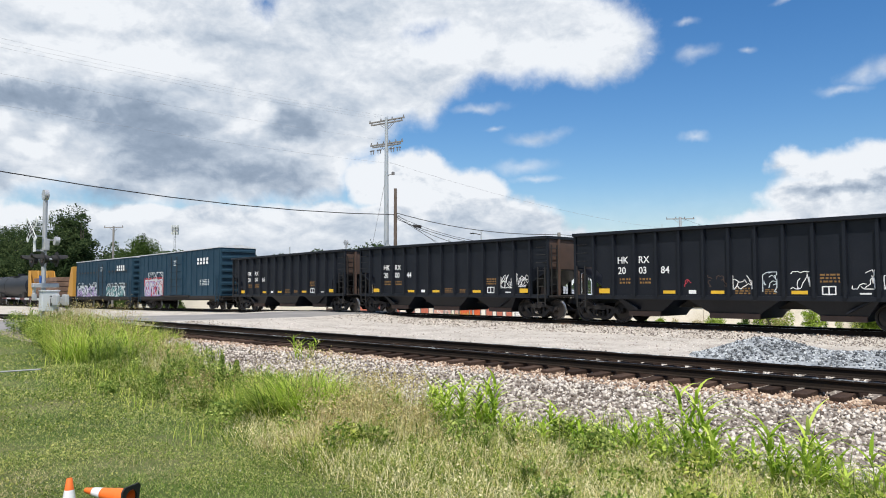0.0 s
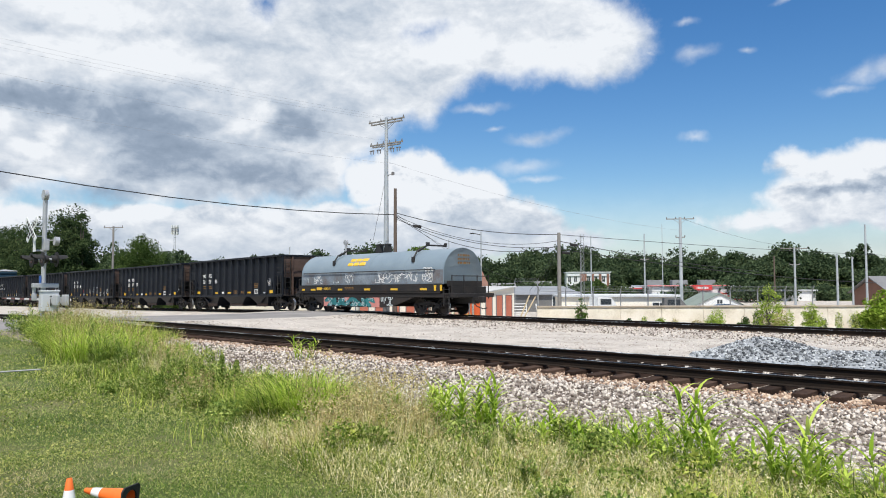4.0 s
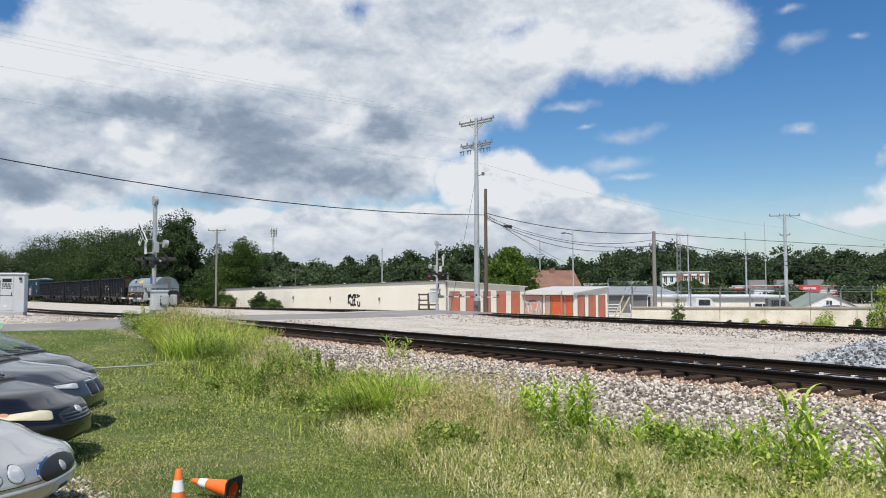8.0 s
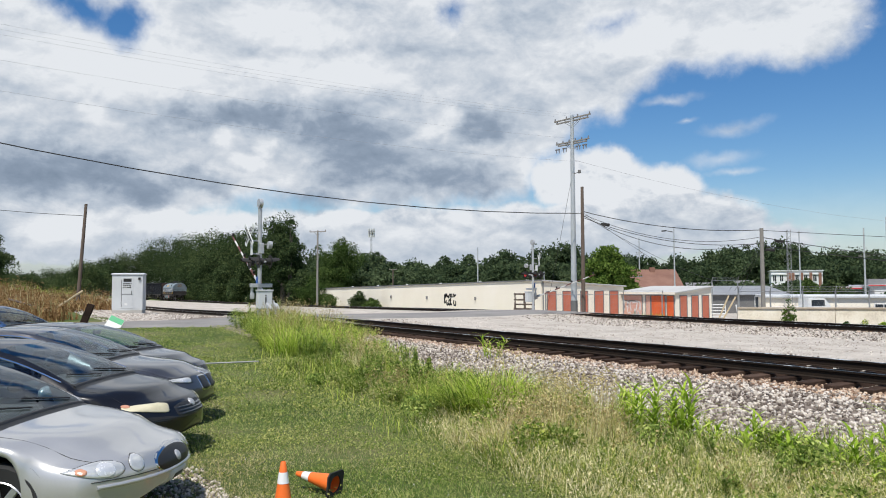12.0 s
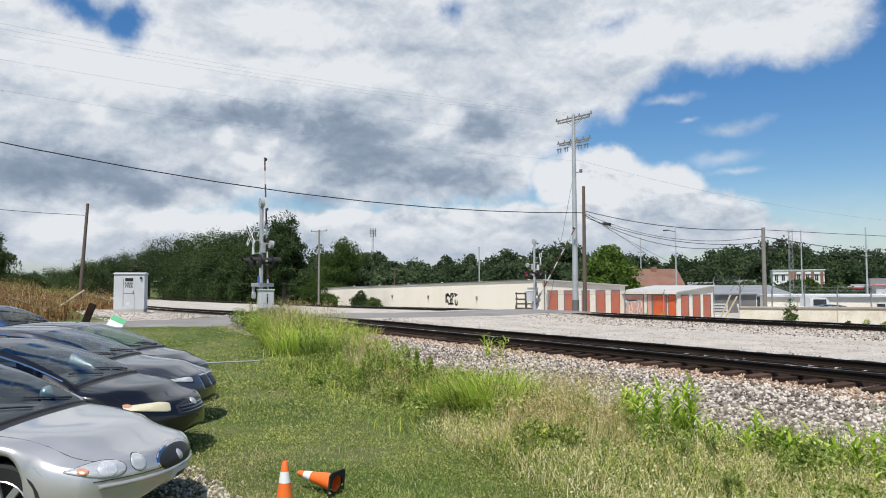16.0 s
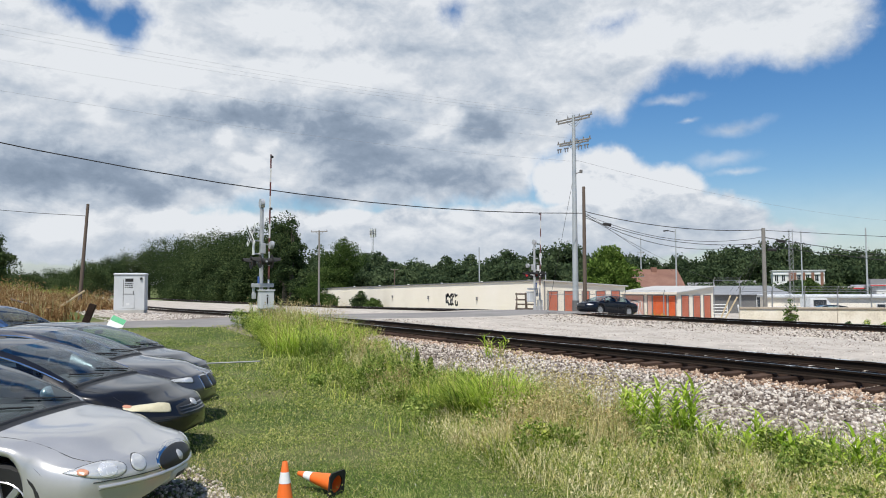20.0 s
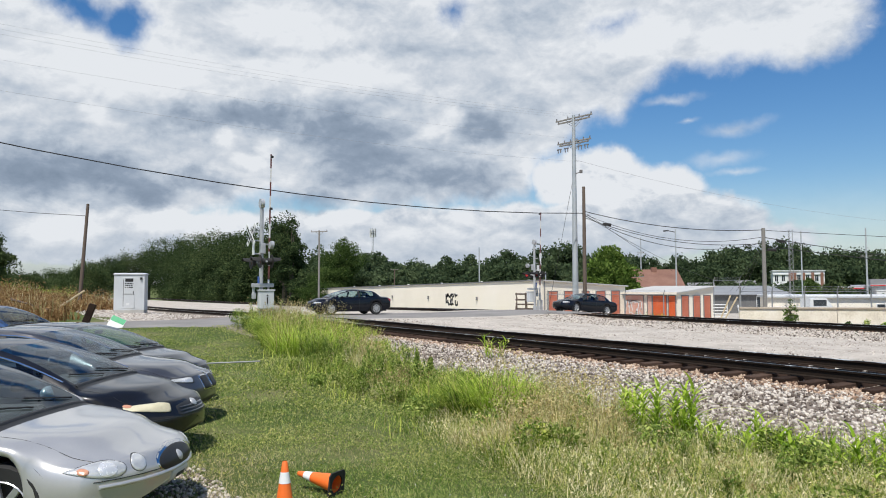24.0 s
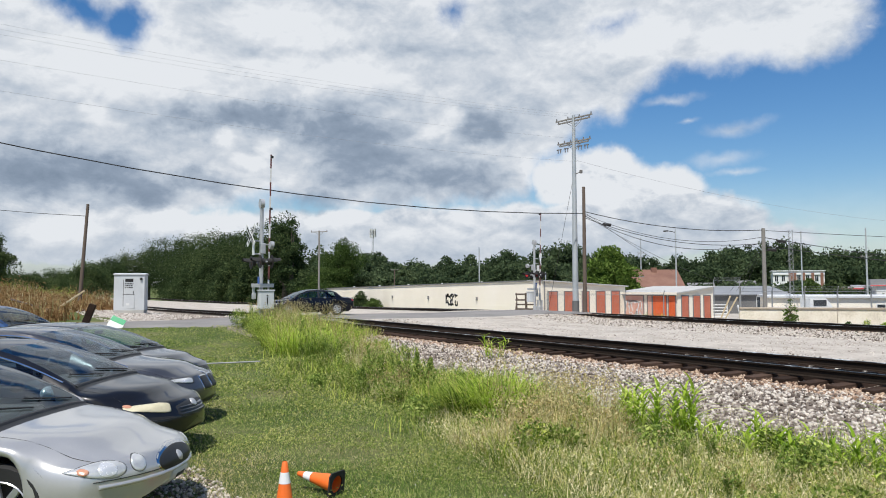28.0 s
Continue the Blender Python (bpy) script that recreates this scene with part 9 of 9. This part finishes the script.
def forb(x, y, h, seed, bushy=False):
    """An upright weed: stems set with narrow leaves, a thin brownish spray at the head."""
    rng = np.random.default_rng(seed)
    t = thing("forb", "dark green upright weed with narrow leaves and thin seed sprays", "weed", pose(x, y, ground_z(x, y)), group="upright weeds")
    vs, fs, n = [], [], 0
    stems, heads = Shape(), []
    for k in range(5 if bushy else 3):
        a, lean = rng.uniform(0, 6.283), rng.uniform(0.05, 0.32)
        hh = h * rng.uniform(0.6, 1.0)
        tip = np.array([math.cos(a) * lean * hh, math.sin(a) * lean * hh, hh])
        foot = np.array([rng.normal(0, 0.05), rng.normal(0, 0.05), 0])
        stems.tube([foot, foot + (tip - foot) * 0.5 + np.array([0, 0, 0.03]), tip], 0.004, 4, radii=[0.006, 0.004, 0.0015])
        m = int(16 + 34 * hh)
        q = rng.uniform(0.08, 1.0, m)[:, None]
        base = foot + (tip - foot) * q
        v, f = ribbons(rng, base, hh * rng.uniform(0.14, 0.30, m) * (1.25 - 0.8 * q[:, 0]), np.full(m, 0.0095) * rng.uniform(0.6, 1.4, m), rng.uniform(0.4, 1.1, m), rng.uniform(0.2, 0.9, m), 2)
        vs.append(v)
        fs.append(f + n)
        n += len(v)
        if rng.random() < 0.5:
            heads.append(tip + rng.normal(0, 0.025, (14, 3)) * np.array([1, 1, 2.2]))
    tagged(part("stem_mass", stems, FORB_GREEN, t), kind="stuff")
    tagged(part("leaf_mass", mesh_arrays("leaf_mass", np.concatenate(vs), np.concatenate(fs), FORB_GREEN), None, t), kind="stuff")
    if heads:
        v, f = leaf_cards(rng, np.concatenate(heads), 0.011)
        tagged(part("seed_spray", mesh_arrays("seed_spray", v, f, SEED_BROWN), None, t, "thin brown seed spray"), kind="stuff")


def make_forbs():
    rnd = random.Random(83)
    # a dark stand on both sides of the pipe, thinning towards the broad grass
    for i in range(70):
        u = rnd.random()
        x = -19.5 + 10.0 * u ** 1.15
        y = 7.35 - 0.5 * u + rnd.uniform(-0.85, 0.95) + soft(-14, -19, x) * 0.9
        forb(x, y, rnd.uniform(0.45, 0.95) * (0.75 + 0.35 * (1 - u)), 1000 + i, rnd.random() < 0.5)
    for i in range(20):
        x = rnd.uniform(-9.5, -1.5)
        forb(x, rnd.uniform(5.2, 7.6), rnd.uniform(0.25, 0.5), 1200 + i, True)
    for i in range(30):
        x = rnd.uniform(-32.0, -20.0)
        forb(x, 8.3 + soft(-17, -31, x) * 2.0 + rnd.uniform(-1.4, 0.9), rnd.uniform(0.6, 1.15), 1300 + i, rnd.random() < 0.5)


def make_leafy():
    rnd = random.Random(55)
    for i in range(48):
        x = -19 + 17.5 * (i + rnd.random()) / 48
        y = min(8.3, 6.8 + rnd.uniform(-1.3, 1.0) + soft(-13, -20, x) * 1.2)
        leafy_weed(x, y, rnd.uniform(0.18, 0.5), rnd.uniform(0.16, 0.34), 700 + i, rnd.choice((WEED_GREEN, FORB_GREEN, FORB_GREEN, LAWN_LEAF)))


def make_corner_weeds():
    """Dark leafy weeds through the tall grass by the road corner."""
    rnd = random.Random(58)
    for i in range(14):
        x = rnd.uniform(-31.5, -24.5)
        y = 7.8 + soft(-17, -31, x) * 2.0 + rnd.uniform(-1.3, 0.9)
        leafy_weed(x, y, rnd.uniform(0.5, 0.95), rnd.uniform(0.3, 0.55), 800 + i, rnd.choice((WEED_GREEN, FORB_GREEN, LEAF_ROUND)))


def make_wall_plants():
    """Weeds and small saplings along the foot of the retaining wall."""
    rnd = random.Random(59)
    for i in range(30):
        d = rnd.uniform(0.5, 25)
        x, y = -27.7 + d * 0.719 + 0.695 * rnd.uniform(0.5, 1.6), 37.3 + d * 0.695 - 0.719 * rnd.uniform(0.5, 1.6)
        leafy_weed(x, y, rnd.uniform(0.75, 1.45) * (0.8 + 0.35 * (d > 9)), rnd.uniform(0.25, 0.5), 860 + i, rnd.choice((WEED_GREEN, LEAF_BRIGHT, LEAF_MID, STRAW)), 0.05, "straggling weed at the foot of the wall")


def make_bank():
    """The weedy bank beyond the road, half green, half dried brown."""
    rng = np.random.default_rng(71)
    p = np.stack([rng.uniform(-112, -42.2, 40000), rng.uniform(-14, 9.5, 40000)], 1)
    p = p[np.array([(x < -60 or y < (6.2 if x < -57 else 3.6 + 1.2 * noise.noise(Vector((x * 0.5, 0, 4))))) and abs(y + 1 - (-x - 85) * 0.05) < 11 for x, y in p])]
    z = ground_many(p)
    brown = np.array([soft(-92, -70, x) * soft(-8, 2, y) + 0.6 * noise.noise(Vector((x * 0.15, y * 0.15, 3))) for x, y in p]) > 0.5
    for sel, m, lab, h in ((brown, BROWN_WEED, "dried brown weeds on the bank", 1.15), (~brown, WEED_GREEN, "tall green and straw weeds on the bank", 1.2)):
        b = np.column_stack([p, z - 0.05])[sel]
        n = len(b)
        h = h * np.array([0.55 + 0.9 * abs(noise.noise(Vector((x * 0.4, y * 0.4, 8)))) for x, y, _ in b])
        v, f = ribbons(rng, b, h * rng.uniform(0.4, 1.15, n), np.full(n, 0.035), rng.uniform(0.02, 0.5, n), rng.uniform(0, 0.6, n), 3)
        lay("bank_weeds", lab, "weeds", v, f, m)
    q = np.column_stack([p, z])[rng.random(len(p)) < 0.08]
    n = len(q)
    v, f = ribbons(rng, q, rng.uniform(0.7, 1.5, n), np.full(n, 0.03), rng.uniform(0.02, 0.3, n), rng.uniform(0, 0.4, n), 3)
    lay("bank_weeds", "straw stalks standing on the bank", "weeds", v, f, STRAW)
    for sel, m, lab in ((brown, BROWN_WEED, "dried brown seed heads and leaves on the bank"), (~brown, WEED_GREEN, "leafy green weeds on the bank")):
        b = np.column_stack([p, z])[sel]
        b = b[rng.random(len(b)) < 0.75]
        lump = np.array([0.35 + 0.9 * abs(noise.noise(Vector((x * 0.5, y * 0.5, 8)))) for x, y, _ in b])
        b = b + np.column_stack([rng.normal(0, 0.15, (len(b), 2)), rng.uniform(0.2, 1.35, len(b)) * lump * 1.4])
        v, f = leaf_cards(rng, b, 0.085)
        lay("bank_weed_leaves", lab, "weeds", v, f, m)
    # thin green line of weeds before the long wall and along the far track
    p = np.stack([rng.uniform(-100, -52, 5000), rng.uniform(37.5, 40.6, 5000)], 1)
    v, f = ribbons(rng, np.column_stack([p, ground_many(p)]), rng.uniform(0.2, 0.7, len(p)), np.full(len(p), 0.03), rng.uniform(0, 0.5, len(p)), rng.uniform(0, 0.7, len(p)), 2)
    lay("wall_weeds", "low green weeds along the long wall", "weeds", v, f, WEED_GREEN)
    p = np.stack([rng.uniform(-32, 4, 3500), rng.uniform(33.2, 37, 3500)], 1)
    v, f = ribbons(rng, np.column_stack([p, ground_many(p)]), rng.uniform(0.15, 0.6, len(p)), np.full(len(p), 0.015), rng.uniform(0, 0.5, len(p)), rng.uniform(0, 0.7, len(p)), 2)
    lay("yard_weeds", "low green weeds beyond the far track", "weeds", v, f, WEED_GREEN)


make_lawn()
make_weeds()
make_dry_mat()
make_clumps()
make_forbs()
make_leafy()
make_corner_weeds()
make_wall_plants()
make_bank()


# ---- ballast ----
def stones(rng, places, size, rough=True):
    """Rough broken stones: cubes pulled out of shape; plainer, of eight faces, where they lie far off."""
    n = len(places)
    if rough:
        form = np.array([(x, y, z) for z in (-1, 1) for y in (-1, 1) for x in (-1, 1)], dtype=float)
        faces = np.array([(0, 2, 3, 1), (4, 5, 7, 6), (0, 1, 5, 4), (2, 6, 7, 3), (0, 4, 6, 2), (1, 3, 7, 5)])
    else:
        form = np.array([(1, 0, 0), (0, 1, 0), (-1, 0, 0), (0, -1, 0), (0, 0, 1), (0, 0, -1)], dtype=float) * 1.5
        faces = np.array([(i, (i + 1) % 4, 4) for i in range(4)] + [((i + 1) % 4, i, 5) for i in range(4)])
    k = len(form)
    v = form[None] * rng.uniform(0.45, 1.0, (n, k, 1)) * rng.uniform(0.55, 1.0, (n, 1, 3))
    q = rng.normal(size=(n, 4))
    q /= np.linalg.norm(q, axis=1)[:, None]
    w, x, y, z = q.T
    R = np.stack([1 - 2 * (y * y + z * z), 2 * (x * y - z * w), 2 * (x * z + y * w), 2 * (x * y + z * w), 1 - 2 * (x * x + z * z), 2 * (y * z - x * w), 2 * (x * z - y * w), 2 * (y * z + x * w), 1 - 2 * (x * x + y * y)], 1).reshape(n, 3, 3)
    v = np.einsum("nij,nkj->nki", R, v) * (size * rng.uniform(0.55, 1.2, n))[:, None, None]
    v += places[:, None, :]
    return v.reshape(-1, 3), (np.arange(n)[:, None, None] * k + faces[None]).reshape(-1, faces.shape[1])


GREY_ROCK = stuff("blue_grey_rock", ((0.055, 0.06, 0.065), (0.21, 0.225, 0.235), (0.48, 0.50, 0.51)), 0.85, 0, 1, 14, 0.5, 0.02, per_piece=0.7, island=True)
RUSTY_STONE = stuff("rust_stained_ballast", ((0.12, 0.065, 0.04), (0.38, 0.26, 0.175), (0.62, 0.49, 0.37)), 0.9, 0, 1, 14, 0.5, 0.02, per_piece=0.6, island=True)


GRAVEL_BITS = stuff("gravel_bits", ((0.24, 0.20, 0.17), (0.48, 0.43, 0.38), (0.68, 0.63, 0.57)), 0.95, 0, 1, 14, 0.3, 0.01, per_piece=0.7, island=True)


def make_ballast():
    rng = np.random.default_rng(90)
    road = lambda x: abs(x - ROAD_X) > ROAD_HALF + 0.2
    def put(n, x0, x1, y0, y1, size, lift, keep, name, label, material):
        p = scatter(rng, n, x0, x1, y0, y1, keep)
        z = ground_many(p) + rng.uniform(-0.3, 0.5, len(p)) * size + lift
        v, f = stones(rng, np.column_stack([p, z]), size, y1 < 14)
        lay(name, label, "ballast", v, f, material)
    put(47000, -32.5, 3.5, 7.7, 12.3, 0.037, 0.0, lambda x, y: y > edge_y(x) - 0.4 + 0.5 * rng.random() and (y < 11.2 or rng.random() < 0.8 * (12.6 - y)) and rng.random() < min(1, (14 / math.hypot(x, y)) ** 0.8), "ballast_stones", "pale broken ballast stone beside the near track", BALLAST)
    put(16000, -32.5, 3.5, 11.4, 13.1, 0.036, 0.0, lambda x, y: rng.random() < 0.25 + 0.75 * soft(11.4, 12.4, y), "ballast_stones", "rust-stained ballast between the near ties", RUSTY_STONE)
    put(9000, -32.5, 3.5, 13.0, 15.6, 0.042, -0.02, lambda x, y: True, "ballast_stones", "pale ballast between the rails of the near track", BALLAST)
    put(9000, -32.5, 5, 15.4, 18.2, 0.04, 0.0, lambda x, y: rng.random() < 1.1 - (y - 15.4) / 2.8, "ballast_stones", "pale ballast stones on the far shoulder", BALLAST)
    put(36000, -32.8, 6, 24.3, 32.5, 0.046, 0.0, lambda x, y: abs(y - far_y(x)) > 0.9 and rng.random() < 1.2 - abs(y - far_y(x)) / 4.2, "ballast_stones", "pale ballast along the far track", BALLAST)
    put(5000, -32.8, 6, 27.0, 30.3, 0.05, 0.0, lambda x, y: abs(y - far_y(x)) < 1.3, "ballast_stones", "rust-stained ballast between the far ties", RUSTY_STONE)
    put(17000, -32.8, 6, 17.6, 25.0, 0.026, 0.0, lambda x, y: noise.noise(Vector((x * 0.35, y * 0.9, 6))) + 0.35 > rng.random() * 1.2, "loose_gravel", "loose pale gravel strewn between the tracks", GRAVEL_BITS)
    put(6000, -100, -42.5, 10.0, 17.0, 0.07, 0.0, lambda x, y: abs(y - NEAR_Y) > 0.9, "ballast_stones", "pale ballast past the crossing", BALLAST)
    put(7000, -64, -41.5, 5.0, 11.5, 0.05, 0.0, lambda x, y: noise.noise(Vector((x * 0.3, y * 0.5, 2))) + 0.6 > rng.random(), "loose_gravel", "loose pale gravel round the signal hut", GRAVEL_BITS)
    put(9000, -10.5, -5.2, 0.4, 3.2, 0.022, 0.0, lambda x, y: bare(x, y) > 0.1 * rng.random(), "lot_gravel", "loose pale gravel by the parked cars", BALLAST)


def make_rock_pile():
    rng = np.random.default_rng(95)
    pile = thing("rock_pile", "heap of blue-grey crushed rock between the tracks", "rock pile", kind="stuff")
    def height(x, y):
        return 0.5 * math.exp(-((x + 7.3) / 1.25) ** 2 - ((y - 19.6) / 1.3) ** 2) + 0.34 * math.exp(-((x + 4.2) / 1.9) ** 2 - ((y - 19.4) / 1.1) ** 2) + 0.2 * math.exp(-((x + 0.5) / 2.4) ** 2 - ((y - 19.6) / 1.2) ** 2)
    xs, ys = spaced([-11, (4, 0.25)]), spaced([16.8, (22.4, 0.25)])
    v = [(x, y, ground_z(x, y) - 0.06 + height(x, y)) for y in ys for x in xs]
    n = len(xs)
    f = [(j * n + i, j * n + i + 1, (j + 1) * n + i + 1, (j + 1) * n + i) for j in range(len(ys) - 1) for i in range(n - 1)]
    part("heap", Shape().add(v, f), GREY_ROCK, pile)
    p = scatter(rng, 16000, -10.8, 3.8, 16.9, 22.3, lambda x, y: height(x, y) > 0.06 + 0.08 * rng.random())
    z = ground_many(p) - 0.05 + np.array([height(x, y) for x, y in p])
    v, f = stones(rng, np.column_stack([p, z]), 0.042)
    part("loose_rock", mesh_arrays("loose_rock", v, f, GREY_ROCK), None, pile)


make_ballast()
make_rock_pile()

# ---- small things on the grass ----
CONE_ORANGE = stuff("cone_orange", ((0.78, 0.13, 0.015), (0.88, 0.19, 0.03)), 0.5, 0, 3, 25, 0.03, 0.001)
CONE_WHITE = stuff("cone_reflective", ((0.72, 0.72, 0.72), (0.82, 0.82, 0.82)), 0.4, 0, 3, 25, 0, 0)


CONE_SIZE = Matrix.Scale(0.68, 4)


def make_cone(at, label):
    cone = thing("traffic_cone", label, "traffic cone", at, group="traffic cones")
    n = 20
    def ring(z, r):
        return [(math.cos(2 * math.pi * k / n) * r, math.sin(2 * math.pi * k / n) * r, z) for k in range(n)]
    def rad(z):
        return 0.135 + (0.032 - 0.135) * (z - 0.03) / 0.68
    part("body", Shape().loft([ring(z, rad(z)) for z in (0.03, 0.25, 0.5, 0.70)] + [ring(0.71, 0.026)] + [ring(0.69, 0.02)] + [ring(0.012, 0.124)], caps=False), CONE_ORANGE, cone)
    part("collar", Shape().loft([ring(z, rad(z) + 0.003) for z in (0.44, 0.58)], caps=False), CONE_WHITE, cone, "white reflective collar")
    square = lambda z, h: [(h * max(-1, min(1, 1.32 * math.cos(a))), h * max(-1, min(1, 1.32 * math.sin(a))), z) for a in [2 * math.pi * k / n for k in range(n)]]
    part("base", Shape().loft([ring(0.03, 0.128), square(0.03, 0.172), square(0.022, 0.18), square(0.0, 0.18), ring(0.0, 0.122), ring(0.03, 0.122)], caps=False), RUBBER, cone, "black square rubber base")
    return cone


make_cone(pose(-6.25, 2.21, ground_z(-6.25, 2.21)) @ CONE_SIZE, "upright orange traffic cone with white collar")
make_cone(pose(-6.66, 2.88, ground_z(-6.66, 2.88) + 0.115, 0, -84, 30) @ CONE_SIZE, "orange traffic cone lying on its side in the grass")
pipe = tagged(part("metal_pipe", Shape().rod((0, 0, 0), (1.9, 0, 0), 0.019, n=8), MESH_WIRE, at=pose(-18.6, 5.9, -0.18, 0, 1, -108)), "grey metal pipe lying on the grass", "pipe")
board = thing("leaning_board", "white and green board propped beside the cars", "board", pose(-34.2, 4.15, ground_z(-34.2, 4.15) + 0.10, -30, 25, 68) @ Matrix.Scale(0.72, 4))
part("panel", Shape().box(0, 0, 0.0, 0.85, 0.03, 0.8, 0.008), WHITE_SHEET, board)
part("band", Shape().box(0.02, -0.006, 0.45, 0.83, 0, 0.79), stuff("green_vinyl", ((0.06, 0.36, 0.16), (0.10, 0.45, 0.22)), 0.5, 0, 3, 20, 0, 0), board, "green painted band")
post = tagged(part("wooden_post", Shape().box(-0.14, -0.12, 0, 0.14, 0.12, 1.15, 0.02), TIE_WOOD, at=pose(-34.6, 3.3, ground_z(-34.6, 3.3) - 0.05, 0, 20, 75)), "short dark timber post leaning by the road", "post")
poles = tagged(part("fallen_pole", Shape().tube([(0, 0, 0.0), (1.7, 0.2, 1.25)], 0.06, 6), POLE_PALE, at=pose(-50.8, 3.2, ground_z(-50.8, 3.2) + 0.3, 0, 0, 75)), "pale broken pole sticking out of the weeds", "pole")
poles = tagged(part("fallen_pole", Shape().tube([(0, 0, 0.0), (2.6, 0.2, 0.75)], 0.06, 6), POLE_WOOD, at=pose(-50.8, 3.2, ground_z(-50.8, 3.2) + 0.3, 0, 0, 235)), "pale broken pole leaning in the weeds", "pole")


# ---- what moves ----
def motions():
    for car, x in ROLLING:
        walk(car, [(t, train_pose(x - TRAIN_SPEED * t)) for t in (0, 1, 2, 3, 4, 5, 6, 7, 8, 9, 10, 12, 14, 17, 22, 28)])
    for arm, rows, where in ((arm_near, GATE_NEAR, (0.0, 0.32, 1.25)), (arm_far, GATE_FAR, (0.0, -0.5, 1.25))):
        walk(arm, [(t, pose(*where, 0, a, 0)) for t, a in rows])
    for car, rows in zip(moving_cars, DRIVE):
        # each one comes up the lane from behind the retaining wall
        t0, y0 = rows[0]
        lead = [(0, lane_pose(63.0, -27.0, -128.7)), (t0 - 4.2, lane_pose(63.0, -27.0, -128.7)), (t0 - 2.4, lane_pose(58.0, -31.0, -129.5)), (t0 - 0.6, lane_pose(51.6, -36.5, -124))]
        tail = [] if rows[-1][0] >= 28 else [(28, lane_pose(rows[-1][1] - 6))]
        walk(car, lead + [(t, lane_pose(y)) for t, y in rows] + tail)
        for wheel in [o for o in car.children if o.name.startswith("wheel")]:
            at, r = wheel.location.copy(), wheel.location.z
            spins, turn, last = [(0, pose(*at))], 0.0, None
            t = t0 - 1.2
            while t < 28.0:
                y = curve_at(rows, t) if t >= t0 else rows[0][1] + (t0 - t) * 4.6
                if last is not None:
                    turn += math.degrees((last - y) / r)
                last = y
                spins.append((t, pose(*at, 0, turn, 0)))
                t += 0.1
            walk(wheel, spins + [(28, pose(*at, 0, turn, 0))])

motions()
